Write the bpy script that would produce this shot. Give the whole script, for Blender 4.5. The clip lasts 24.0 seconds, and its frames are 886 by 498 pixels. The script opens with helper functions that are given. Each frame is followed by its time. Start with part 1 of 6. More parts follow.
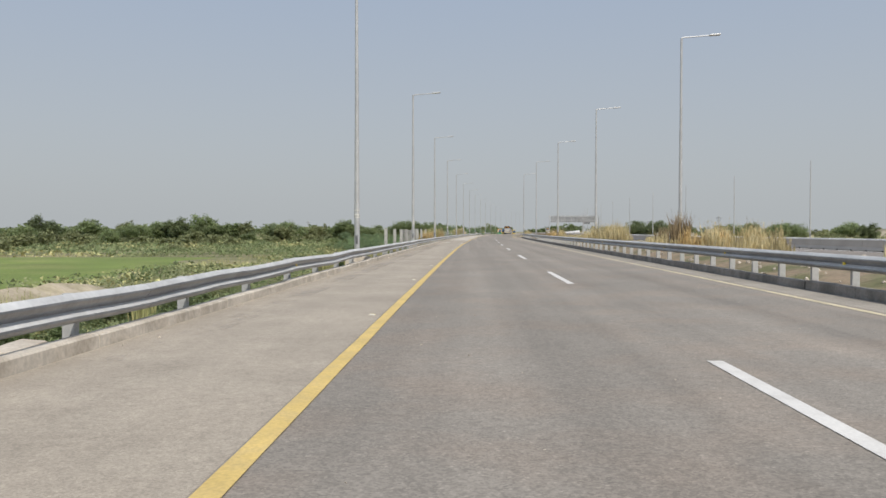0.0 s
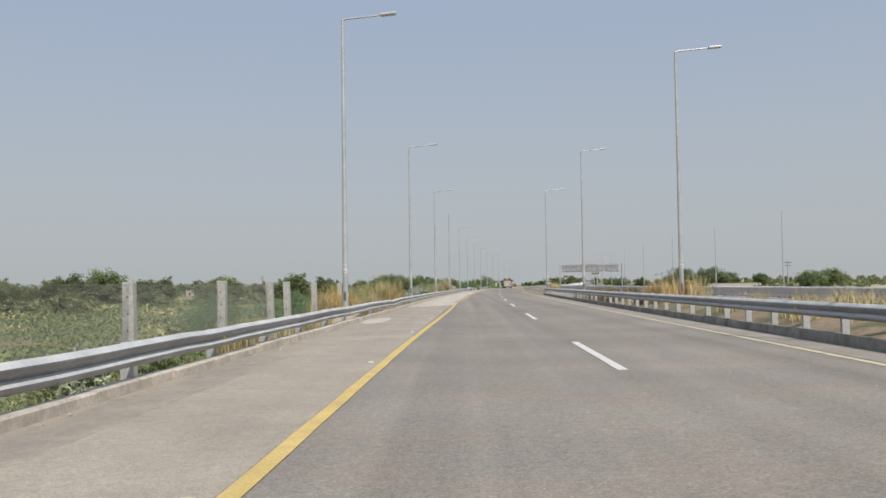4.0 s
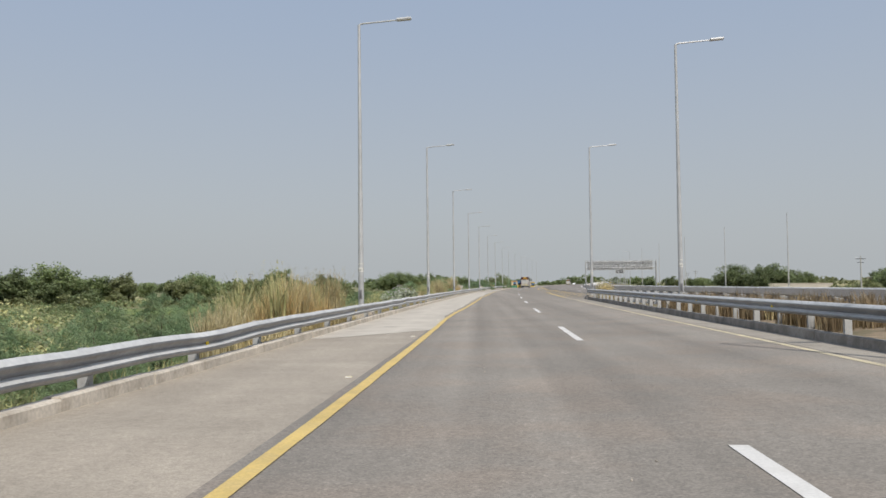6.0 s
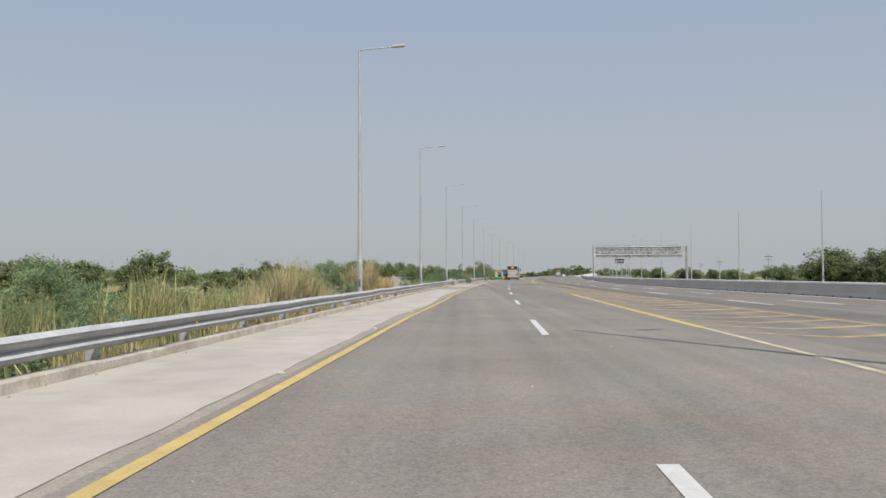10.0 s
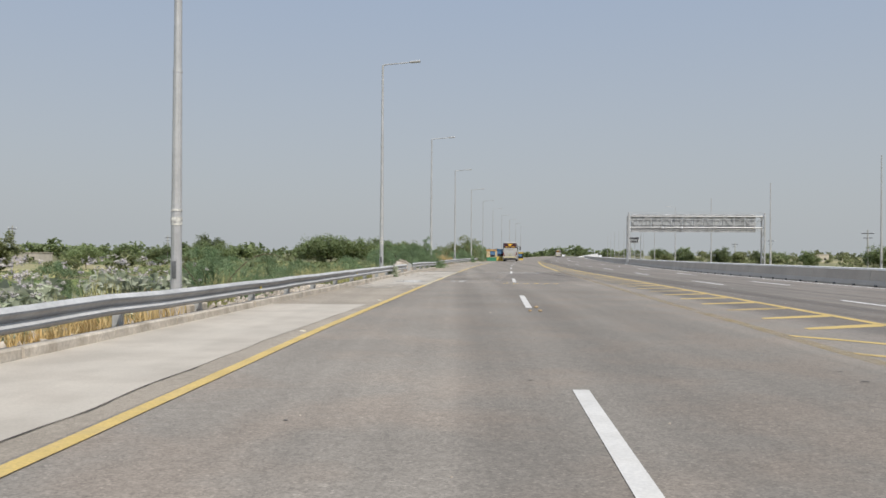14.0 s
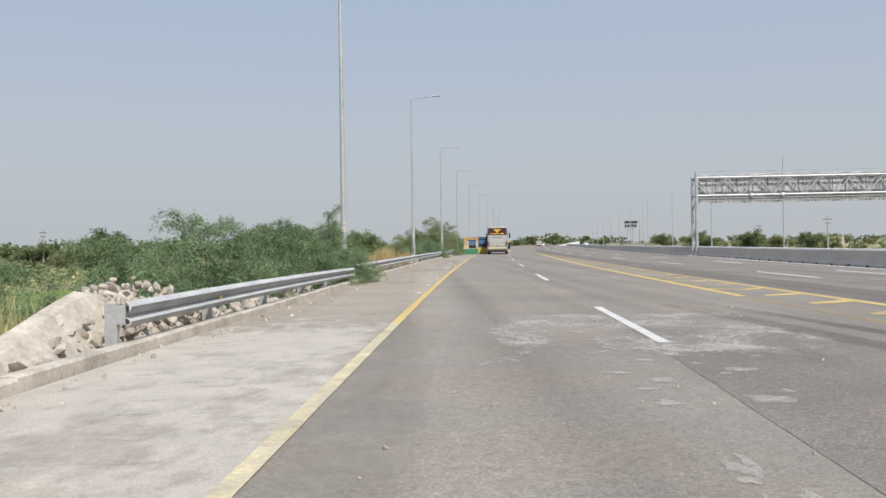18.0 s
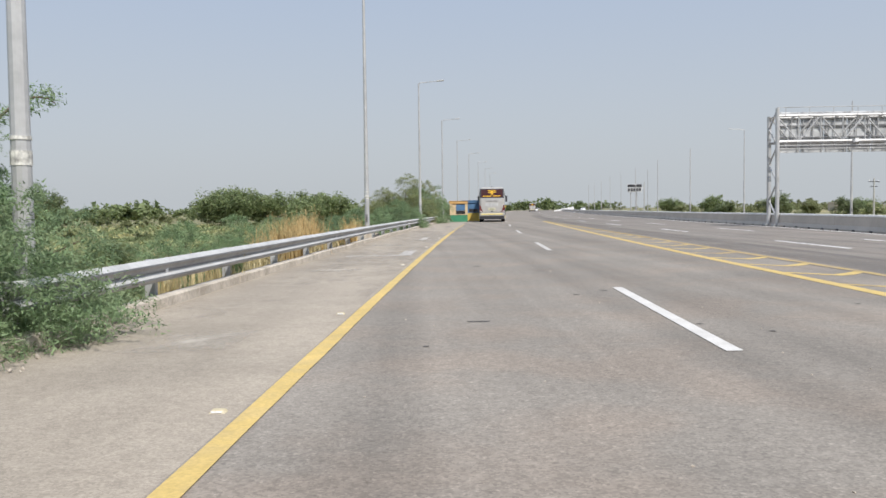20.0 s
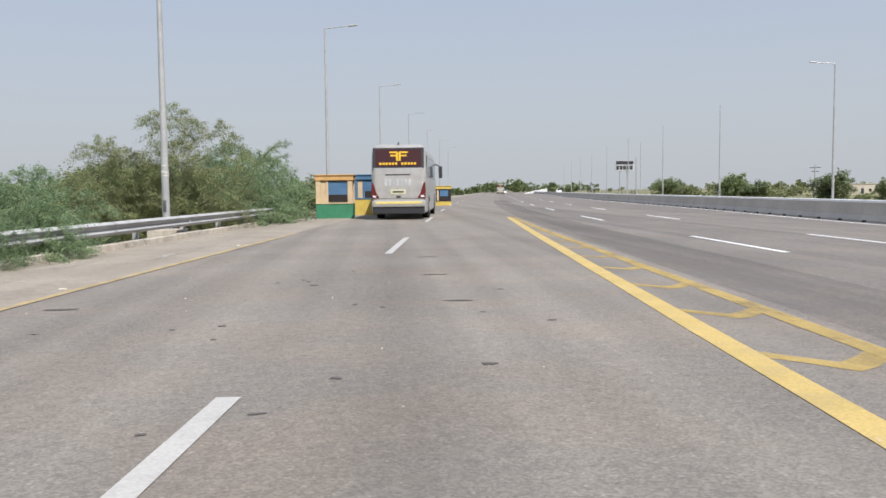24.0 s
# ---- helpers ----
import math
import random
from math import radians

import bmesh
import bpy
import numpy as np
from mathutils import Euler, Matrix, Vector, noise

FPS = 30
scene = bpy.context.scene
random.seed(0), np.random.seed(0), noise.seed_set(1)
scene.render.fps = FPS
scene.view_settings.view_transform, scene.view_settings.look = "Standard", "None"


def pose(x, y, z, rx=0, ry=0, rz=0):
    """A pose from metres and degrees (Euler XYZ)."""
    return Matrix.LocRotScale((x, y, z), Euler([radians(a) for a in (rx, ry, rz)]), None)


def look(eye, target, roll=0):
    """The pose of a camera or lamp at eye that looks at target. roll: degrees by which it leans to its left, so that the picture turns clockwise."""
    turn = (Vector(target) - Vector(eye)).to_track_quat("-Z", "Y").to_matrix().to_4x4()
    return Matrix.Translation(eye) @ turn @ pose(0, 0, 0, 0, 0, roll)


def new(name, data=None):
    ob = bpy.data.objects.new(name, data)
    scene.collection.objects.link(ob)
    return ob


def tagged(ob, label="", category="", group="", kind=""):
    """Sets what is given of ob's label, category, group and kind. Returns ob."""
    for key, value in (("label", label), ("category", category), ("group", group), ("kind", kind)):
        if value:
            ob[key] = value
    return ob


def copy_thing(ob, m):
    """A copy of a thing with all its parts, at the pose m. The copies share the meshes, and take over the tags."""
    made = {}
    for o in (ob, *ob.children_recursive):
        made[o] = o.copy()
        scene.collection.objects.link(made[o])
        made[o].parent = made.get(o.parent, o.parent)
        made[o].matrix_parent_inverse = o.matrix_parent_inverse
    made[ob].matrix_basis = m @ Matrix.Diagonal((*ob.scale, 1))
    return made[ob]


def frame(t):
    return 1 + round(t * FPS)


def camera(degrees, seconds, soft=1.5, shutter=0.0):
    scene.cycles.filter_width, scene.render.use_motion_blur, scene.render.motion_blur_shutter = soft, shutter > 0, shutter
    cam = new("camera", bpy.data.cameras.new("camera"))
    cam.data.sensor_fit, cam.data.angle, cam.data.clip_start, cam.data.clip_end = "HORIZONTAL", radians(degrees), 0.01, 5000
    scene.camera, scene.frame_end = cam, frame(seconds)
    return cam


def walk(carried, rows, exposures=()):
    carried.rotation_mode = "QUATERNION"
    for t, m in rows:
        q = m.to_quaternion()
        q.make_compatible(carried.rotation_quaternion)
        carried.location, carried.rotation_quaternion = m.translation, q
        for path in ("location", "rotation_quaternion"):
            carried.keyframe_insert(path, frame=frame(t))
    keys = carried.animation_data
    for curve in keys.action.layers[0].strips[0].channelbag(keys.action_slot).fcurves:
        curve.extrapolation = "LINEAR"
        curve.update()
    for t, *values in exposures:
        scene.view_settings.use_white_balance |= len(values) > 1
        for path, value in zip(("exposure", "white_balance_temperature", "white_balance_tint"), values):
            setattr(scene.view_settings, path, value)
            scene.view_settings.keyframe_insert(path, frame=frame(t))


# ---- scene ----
cam = camera(55.72, 24.0, soft=1.6)
EYE = 1.276
# seconds, x, y, heading, pitch, lean
PATH = [
    (0, 1.264, 1.403, 1.88, -1.23, 0.02),
    (0.5, 1.281, 9.378, 4.06, 0.03, -1.49),
    (1, 1.308, 17.330, 3.14, 0.58, -0.59),
    (1.5, 1.346, 25.205, 1.92, 0.73, 0.37),
    (2, 1.400, 33.064, 1.80, 2.88, -1.57),
    (2.5, 1.495, 40.976, 1.80, 3.40, -1.62),
    (4.5, 1.952, 70.832, 0.86, 2.13, 0.03),
    (5, 2.114, 78.471, -0.61, 2.00, 2.09),
    (5.5, 2.295, 85.808, 0.41, 2.16, 0.70),
    (6, 2.485, 93.028, 2.43, 2.42, -0.69),
    (6.5, 2.675, 100.164, 1.98, 2.07, 1.64),
    (7, 2.874, 107.130, 0.13, 2.52, 1.77),
    (7.5, 3.079, 113.748, 0.86, 2.65, 0.18),
    (8, 3.310, 120.332, 1.49, 2.97, 0.09),
    (8.5, 3.605, 127.195, 0.98, 1.99, 0.37),
    (9, 3.915, 134.166, 0.67, 2.01, -0.25),
    (9.5, 4.162, 141.258, 1.21, 1.89, -0.17),
    (11.5, 5.376, 167.478, 1.22, 1.66, -0.64),
    (12, 5.767, 174.289, 1.63, 2.36, -1.24),
    (12.5, 6.083, 180.793, 0.46, 2.68, 0.56),
    (13, 6.349, 187.195, -1.02, 1.11, 0.46),
    (13.5, 6.526, 193.545, 0.80, 1.82, -0.18),
    (14, 6.647, 199.762, 0.81, 0.33, 0.38),
    (14.5, 6.721, 205.740, 0.89, 1.42, 0.07),
    (15, 6.774, 211.602, 2.67, 3.41, -1.35),
    (15.5, 6.839, 217.462, 0.35, 1.68, -0.48),
    (16, 6.907, 223.254, -0.18, 1.15, -2.51),
    (16.5, 6.972, 228.953, 0.02, -1.00, -1.42),
    (17, 7.061, 234.562, -0.97, -1.45, -0.92),
    (17.5, 7.253, 239.943, -1.09, -0.09, -0.95),
    (19.5, 8.233, 260.993, -1.90, -2.04, -0.92),
    (20, 8.805, 266.451, -1.92, -2.69, -0.73),
    (20.5, 9.559, 271.987, -4.63, -3.68, 0.26),
    (21, 10.382, 277.507, -4.24, -4.38, 1.15),
    (21.5, 11.286, 282.951, -5.49, -2.72, -0.82),
    (22, 12.206, 288.340, -5.64, -4.15, 1.51),
    (22.5, 13.056, 293.610, -6.01, -4.21, 1.98),
    (23, 13.912, 298.960, -4.37, -2.37, 1.65),
    (23.5, 14.842, 304.639, -4.60, -2.91, 2.74),
    (24, 15.802, 310.425, -3.92, -3.95, -0.66),
]
walk(cam, [(t, pose(x, y, EYE, 90 + pitch, 0, yaw) @ pose(0, 0, 0, 0, 0, lean)) for t, x, y, yaw, pitch, lean in PATH],
     exposures=[(0.0, 0.12, 6500, 10), (13.0, 0.1, 6450, 10), (16.0, 0.11, 6450, 10), (17.0, 0.19, 6400, 10), (20.0, 0.36, 6370, 11), (21.0, 0.33, 6350, 12), (22.5, 0.28, 6350, 12), (24.0, 0.36, 6350, 12)])

# ---- world and sun ----
SUN_TO = Vector((0.43, -0.9, 0.0)).normalized() * math.cos(radians(50)) + Vector((0, 0, math.sin(radians(50))))
world = bpy.data.worlds.new("sky")
scene.world = world
world.use_nodes = True
wn, wl = world.node_tree.nodes, world.node_tree.links
sky = wn.new("ShaderNodeTexSky")
sky.sky_type, sky.sun_disc = "NISHITA", False
sky.sun_elevation, sky.sun_rotation = radians(50), math.atan2(SUN_TO.x, SUN_TO.y)
sky.air_density, sky.dust_density, sky.ozone_density = 1.0, 4.0, 1.5
haze = wn.new("ShaderNodeMix")
haze.data_type = "RGBA"
haze.inputs[0].default_value = 0.86
wl.new(sky.outputs["Color"], haze.inputs[6])
way = wn.new("ShaderNodeTexCoord")
parts_of_way = wn.new("ShaderNodeSeparateXYZ")
wl.new(way.outputs["Generated"], parts_of_way.inputs[0])
dust = wn.new("ShaderNodeValToRGB")
dust.color_ramp.interpolation = "EASE"
dust.color_ramp.elements[0].position, dust.color_ramp.elements[0].color = 0.0, (0.448, 0.476, 0.494, 1)
dust.color_ramp.elements[1].position, dust.color_ramp.elements[1].color = 0.42, (0.338, 0.418, 0.55, 1)
brighten = wn.new("ShaderNodeVectorMath")
brighten.operation = "SCALE"
brighten.inputs["Scale"].default_value = 10.0
wl.new(parts_of_way.outputs["Z"], dust.inputs[0])
wl.new(dust.outputs[0], brighten.inputs[0])
wl.new(brighten.outputs[0], haze.inputs[7])
wl.new(haze.outputs[2], wn["Background"].inputs["Color"])
wn["Background"].inputs["Strength"].default_value = 0.1

sun = new("sun", bpy.data.lights.new("sun", "SUN"))
sun.data.energy, sun.data.angle, sun.data.color = 3.6, radians(0.6), (1.0, 0.95, 0.875)
sun.matrix_world = look(SUN_TO * 60, (0, 0, 0))

# ---- plan: the road bends gently to the right ----
BEND_END = 430.0


def bend(y):
    q = min(max(y, 0.0), BEND_END) / 100
    b = 0.672 * q * q + 0.14 * q ** 3
    if y > BEND_END:
        b += (y - BEND_END) * slope(BEND_END)
    return b


def slope(y):
    q = min(max(y, 0.0), BEND_END) / 100
    return (2 * 0.672 * q + 0.42 * q * q) / 100


def at(x, y, z=0.0):
    """The place x metres right of the left yellow line, y metres along the road."""
    return Vector((x + bend(y), y, z))


def turned(x, y, z=0.0, rz=0.0):
    return pose(x + bend(y), y, z, 0, 0, rz - math.degrees(math.atan(slope(y))))


def smooth(pairs):
    ys = np.arange(-100, 900, 5.0)
    vals = np.interp(ys, [p[0] for p in pairs], [p[1] for p in pairs])
    pad = np.pad(vals, 2, mode="edge")
    vals = np.convolve(pad, np.ones(5) / 5, "valid")
    return lambda y: float(np.interp(y, ys, vals))


MEDIAN = smooth([(-100, 30), (47, 26.3), (130, 23.2), (211, 19.9), (240, 18.5), (262, 17.9), (285, 18.2), (301, 18.9), (316, 19.8), (322, 19.7), (336, 19.35), (360, 20.4), (900, 23)])
GORE = smooth([(-100, 22), (47, 18.4), (120, 14.3), (150, 12.8), (170, 11.9), (185, 11.25), (197, 10.75), (205, 10.3), (215, 10.1), (228, 9.9), (246, 9.6), (254, 9.2), (264, 8.8), (285, 8.7), (299, 8.62), (316, 8.45), (326, 8.1), (345, 7.6), (352, 7.45), (900, 7.45)])
GORE_NEAR = smooth([(-100, 7.52), (250, 7.5), (275, 7.22), (295, 7.17), (312, 7.36), (350, 7.45), (900, 7.45)])
ISLAND = smooth([(-100, 21), (47, 15.4), (100, 12.8), (130, 11.3), (160, 9.9), (900, 9.9)])
NOSE = 160.0
LANE_ONE = smooth([(-100, 25), (47, 20.6), (120, 16.3), (170, 14.3), (199, 13.3), (240, 12.7), (285, 12.4), (312, 12.15), (331, 11.45), (347, 10.9), (900, 10.9)])
LANE_TWO = smooth([(-100, 28), (47, 23.6), (120, 19.5), (170, 17.2), (199, 16.1), (240, 15.6), (285, 15.6), (312, 15.5), (331, 14.65), (347, 14.1), (900, 14.1)])
# how far kerb, rail and shoulder edge stand in towards the road
INSET = smooth([(-100, 0.0), (70, 0.0), (90, 0.1), (220, 0.12), (245, 0.0), (900, 0.0)])
OUTER = lambda y: MEDIAN(y) + 15.5
RNG = random.Random(7)

# ---- materials ----


def material(name, colour, rough=0.8, metal=0.0, spots=0.15, spot_size=40.0, patch=0.12, patch_size=0.5, bump=0.2, bump_size=None,
             stretch=(1, 1, 1), tint=None, streak=0.0, grain=0.0, grain_size=75.0, chips=0.0, per_object=0.0, per_island=0.0, spec=0.4):
    m = bpy.data.materials.new(name)
    m.use_nodes = True
    n, l = m.node_tree.nodes, m.node_tree.links
    b = n["Principled BSDF"]
    b.inputs["Roughness"].default_value, b.inputs["Metallic"].default_value = rough, metal
    b.inputs["Specular IOR Level"].default_value = spec
    co = n.new("ShaderNodeTexCoord")
    mp = n.new("ShaderNodeMapping")
    mp.inputs["Scale"].default_value = stretch
    l.new(co.outputs["Object"], mp.inputs["Vector"])

    def noise_tex(size, detail):
        t = n.new("ShaderNodeTexNoise")
        t.inputs["Scale"].default_value, t.inputs["Detail"].default_value = size, detail
        l.new(mp.outputs["Vector"], t.inputs["Vector"])
        return t

    fine, wide = noise_tex(spot_size, 3), noise_tex(patch_size, 5)

    def ranged(src, amount):
        r = n.new("ShaderNodeMapRange")
        r.inputs[1].default_value, r.inputs[2].default_value = 0.3, 0.7
        r.inputs[3].default_value, r.inputs[4].default_value = 1 - amount, 1 + amount
        l.new(src, r.inputs[0])
        return r.outputs[0]

    def times(a, c):
        k = n.new("ShaderNodeMath")
        k.operation = "MULTIPLY"
        l.new(a, k.inputs[0]), l.new(c, k.inputs[1])
        return k.outputs[0]

    value = times(ranged(fine.outputs["Fac"], spots), ranged(wide.outputs["Fac"], patch))
    if grain:
        stones = n.new("ShaderNodeTexVoronoi")
        stones.inputs["Scale"].default_value = grain_size
        l.new(co.outputs["Object"], stones.inputs["Vector"])
        pick = n.new("ShaderNodeSeparateColor")
        l.new(stones.outputs["Color"], pick.inputs[0])
        r = n.new("ShaderNodeMapRange")
        r.inputs[3].default_value, r.inputs[4].default_value = 1 - grain, 1 + grain
        l.new(pick.outputs[0], r.inputs[0])
        value = times(value, r.outputs[0])
    if chips:
        # single pale stones and dark pits in the worn surface
        for size, lift, share in ((26.0, chips, 0.72), (17.0, -chips * 0.62, 0.78)):
            cells = n.new("ShaderNodeTexVoronoi")
            cells.inputs["Scale"].default_value = size
            l.new(co.outputs["Object"], cells.inputs["Vector"])
            pick = n.new("ShaderNodeSeparateColor")
            l.new(cells.outputs["Color"], pick.inputs[0])
            some = n.new("ShaderNodeMath")
            some.operation = "GREATER_THAN"
            some.inputs[1].default_value = share
            l.new(pick.outputs[1], some.inputs[0])
            core = n.new("ShaderNodeMapRange")
            core.inputs[1].default_value, core.inputs[2].default_value = 0.22, 0.4
            core.inputs[3].default_value, core.inputs[4].default_value = lift, 0.0
            l.new(cells.outputs["Distance"], core.inputs[0])
            add = n.new("ShaderNodeMath")
            add.operation = "MULTIPLY_ADD"
            add.inputs[2].default_value = 1.0
            l.new(some.outputs[0], add.inputs[0]), l.new(core.outputs[0], add.inputs[1])
            value = times(value, add.outputs[0])
    if streak:
        far = n.new("ShaderNodeMapping")
        far.inputs["Scale"].default_value = (1.1, 0.012, 1)
        l.new(co.outputs["Object"], far.inputs["Vector"])
        lines = n.new("ShaderNodeTexNoise")
        lines.inputs["Scale"].default_value, lines.inputs["Detail"].default_value = 1.0, 3
        l.new(far.outputs["Vector"], lines.inputs["Vector"])
        value = times(value, ranged(lines.outputs["Fac"], streak))
    if per_object:
        info = n.new("ShaderNodeObjectInfo")
        r = n.new("ShaderNodeMapRange")
        r.inputs[3].default_value, r.inputs[4].default_value = 1 - per_object, 1 + per_object
        l.new(info.outputs["Random"], r.inputs[0])
        value = times(value, r.outputs[0])
    if per_island:
        geo = n.new("ShaderNodeNewGeometry")
        r = n.new("ShaderNodeMapRange")
        r.inputs[3].default_value, r.inputs[4].default_value = 1 - per_island, 1 + per_island
        l.new(geo.outputs["Random Per Island"], r.inputs[0])
        value = times(value, r.outputs[0])
    base = n.new("ShaderNodeRGB")
    base.outputs[0].default_value = (*colour, 1)
    col = base.outputs[0]
    if tint:
        mix = n.new("ShaderNodeMix")
        mix.data_type = "RGBA"
        mix.inputs[7].default_value = (*tint, 1)
        other = noise_tex(patch_size * 2.3, 6)
        r = n.new("ShaderNodeMapRange")
        r.inputs[1].default_value, r.inputs[2].default_value = 0.45, 0.62
        l.new(other.outputs["Fac"], r.inputs[0])
        l.new(r.outputs[0], mix.inputs[0])
        l.new(col, mix.inputs[6])
        col = mix.outputs[2]
    vm = n.new("ShaderNodeVectorMath")
    vm.operation = "SCALE"
    l.new(col, vm.inputs[0]), l.new(value, vm.inputs["Scale"])
    l.new(vm.outputs[0], b.inputs["Base Color"])
    if bump:
        bp = n.new("ShaderNodeBump")
        bp.inputs["Strength"].default_value, bp.inputs["Distance"].default_value = bump, 0.01
        src = noise_tex(bump_size or spot_size, 4)
        l.new(src.outputs["Fac"], bp.inputs["Height"])
        l.new(bp.outputs[0], b.inputs["Normal"])
    return m


def leaf_material(name, colour, tint, rough=0.6, own=0.14, thin=0.42):
    m = material(name, colour, rough, spots=0.1, spot_size=8, patch=0.25, patch_size=0.9, bump=0, tint=tint, per_object=own, per_island=0.25, spec=0.25)
    n, l = m.node_tree.nodes, m.node_tree.links
    b = n["Principled BSDF"]
    tr = n.new("ShaderNodeBsdfTranslucent")
    l.new(b.inputs["Base Color"].links[0].from_socket, tr.inputs["Color"])
    mx = n.new("ShaderNodeMixShader")
    mx.inputs[0].default_value = thin
    l.new(b.outputs[0], mx.inputs[1]), l.new(tr.outputs[0], mx.inputs[2])
    l.new(mx.outputs[0], n["Material Output"].inputs["Surface"])
    return m


ASPHALT = material("asphalt", (0.232, 0.208, 0.178), 0.85, spots=0.08, spot_size=9, patch=0.12, patch_size=0.3, bump=0.1, bump_size=90, tint=(0.25, 0.213, 0.176), streak=0.17, grain=0.2, grain_size=62.0, chips=0.25)
ASPHALT_MAIN = material("worn_asphalt", (0.2, 0.179, 0.157), 0.85, spots=0.1, spot_size=9, patch=0.1, patch_size=0.3, bump=0.12, bump_size=90, tint=(0.218, 0.188, 0.16), streak=0.26, grain=0.26, chips=0.3)
SHOULDER = material("dusty_asphalt", (0.325, 0.282, 0.228), 0.9, spots=0.08, spot_size=9, patch=0.1, patch_size=0.5, bump=0.12, bump_size=90, tint=(0.35, 0.305, 0.247), streak=0.08, grain=0.17, chips=0.12)
SLAB = material("pale_concrete", (0.49, 0.445, 0.38), 0.9, spots=0.06, spot_size=40, patch=0.08, patch_size=0.5, bump=0.2, tint=(0.44, 0.395, 0.335), streak=0.06)
KERB = material("kerb_concrete", (0.53, 0.475, 0.4), 0.9, spots=0.15, spot_size=20, patch=0.18, patch_size=1.2, bump=0.4, tint=(0.43, 0.375, 0.305))
GUTTER = material("gutter_dust", (0.3, 0.27, 0.228), 0.9, spots=0.08, spot_size=9, patch=0.12, patch_size=0.5, bump=0.12, bump_size=90, tint=(0.265, 0.238, 0.2), streak=0.15, grain=0.15)
# darker concrete for the kerb on the lane side of the island
KERB_DARK = material("dark_kerb_concrete", (0.27, 0.245, 0.215), 0.9, spots=0.15, spot_size=20, patch=0.25, patch_size=1.2, bump=0.4, tint=(0.2, 0.18, 0.155))
BARRIER = material("barrier_concrete", (0.5, 0.45, 0.39), 0.88, spots=0.08, spot_size=14, patch=0.1, patch_size=0.6, bump=0.15, tint=(0.49, 0.435, 0.375))
BARRIER_WHITE = material("whitewash_and_glint", (0.85, 0.84, 0.82), 0.8, spots=0.06, spot_size=14, patch=0.1, patch_size=1.5, bump=0.1)
POST = material("old_concrete", (0.4, 0.39, 0.36), 0.9, spots=0.15, spot_size=18, patch=0.15, patch_size=3, bump=0.4)
YELLOW = material("yellow_paint", (0.59, 0.43, 0.15), 0.7, spots=0.12, spot_size=40, patch=0.1, patch_size=1.5, bump=0.3, tint=(0.54, 0.4, 0.16))
YELLOW_FADED = material("faded_yellow_paint", (0.56, 0.485, 0.32), 0.8, spots=0.15, spot_size=30, patch=0.2, patch_size=1.5, bump=0.3, tint=(0.47, 0.41, 0.3))
STRAW_FIELD = material("stubble", (0.36, 0.31, 0.17), 0.95, spots=0.15, spot_size=2, patch=0.2, patch_size=0.05, bump=0.8, bump_size=4, tint=(0.28, 0.27, 0.13))
PAPER = material("pale_label", (0.62, 0.61, 0.56), 0.8, spots=0.2, spot_size=14, patch=0.3, patch_size=7, bump=0.1, tint=(0.42, 0.41, 0.39))
YELLOW_TAN = material("tan_yellow_paint", (0.46, 0.345, 0.17), 0.8, spots=0.15, spot_size=30, patch=0.2, patch_size=1.5, bump=0.3, tint=(0.4, 0.315, 0.19))
WHITE_OLD = material("old_white_paint", (0.51, 0.49, 0.455), 0.7, spots=0.1, spot_size=40, patch=0.07, patch_size=1.8, bump=0.3, tint=(0.485, 0.465, 0.43))
YELLOW_DULL = material("dull_yellow_paint", (0.58, 0.45, 0.2), 0.75, spots=0.15, spot_size=30, patch=0.2, patch_size=1.5, bump=0.3, tint=(0.52, 0.43, 0.25))
YELLOW_WORN = material("worn_yellow_paint", (0.47, 0.345, 0.14), 0.75, spots=0.2, spot_size=40, patch=0.2, patch_size=1.5, bump=0.3, tint=(0.34, 0.265, 0.16))
WHITE = material("white_paint", (0.63, 0.61, 0.575), 0.65, spots=0.08, spot_size=40, patch=0.08, patch_size=1.8, bump=0.3, tint=(0.595, 0.573, 0.535))
WHITE_WORN = material("worn_white_paint", (0.5, 0.475, 0.44), 0.75, spots=0.25, spot_size=22, patch=0.25, patch_size=2.2, bump=0.3, tint=(0.33, 0.3, 0.27))
CRACK = material("open_crack", (0.09, 0.08, 0.07), 0.95, spots=0.2, patch=0.2, bump=0.2)
# Up-facing beam faces stay pale; the second steel paints shade on the rest.
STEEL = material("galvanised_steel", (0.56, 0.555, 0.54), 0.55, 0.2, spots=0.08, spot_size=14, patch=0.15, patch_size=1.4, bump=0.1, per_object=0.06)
STEEL_DULL_SHADED = material("dull_and_shaded_steel", (0.27, 0.27, 0.275), 0.42, 0.8, spots=0.1, spot_size=14, patch=0.2, patch_size=1.6, bump=0.1, per_object=0.1)
POLE_STEEL = material("pole_steel", (0.47, 0.47, 0.465), 0.5, 0.35, spots=0.06, spot_size=12, patch=0.16, patch_size=1.0, bump=0.05)
DIRT = material("dry_soil", (0.24, 0.185, 0.125), 0.95, spots=0.2, spot_size=6, patch=0.3, patch_size=0.25, bump=0.8, bump_size=8, tint=(0.12, 0.12, 0.055))
SAND = material("pale_sand", (0.46, 0.39, 0.29), 0.95, spots=0.15, spot_size=6, patch=0.2, patch_size=0.4, bump=0.6, bump_size=8, tint=(0.36, 0.31, 0.21))
GRASS_GROUND = material("scrub_ground", (0.165, 0.17, 0.075), 0.95, spots=0.3, spot_size=3, patch=0.3, patch_size=0.04, bump=1.0, bump_size=3, tint=(0.26, 0.225, 0.13))
CROP = material("green_crop", (0.15, 0.2, 0.042), 0.85, spots=0.2, spot_size=5, patch=0.2, patch_size=0.09, bump=1.0, bump_size=12, tint=(0.185, 0.21, 0.06))
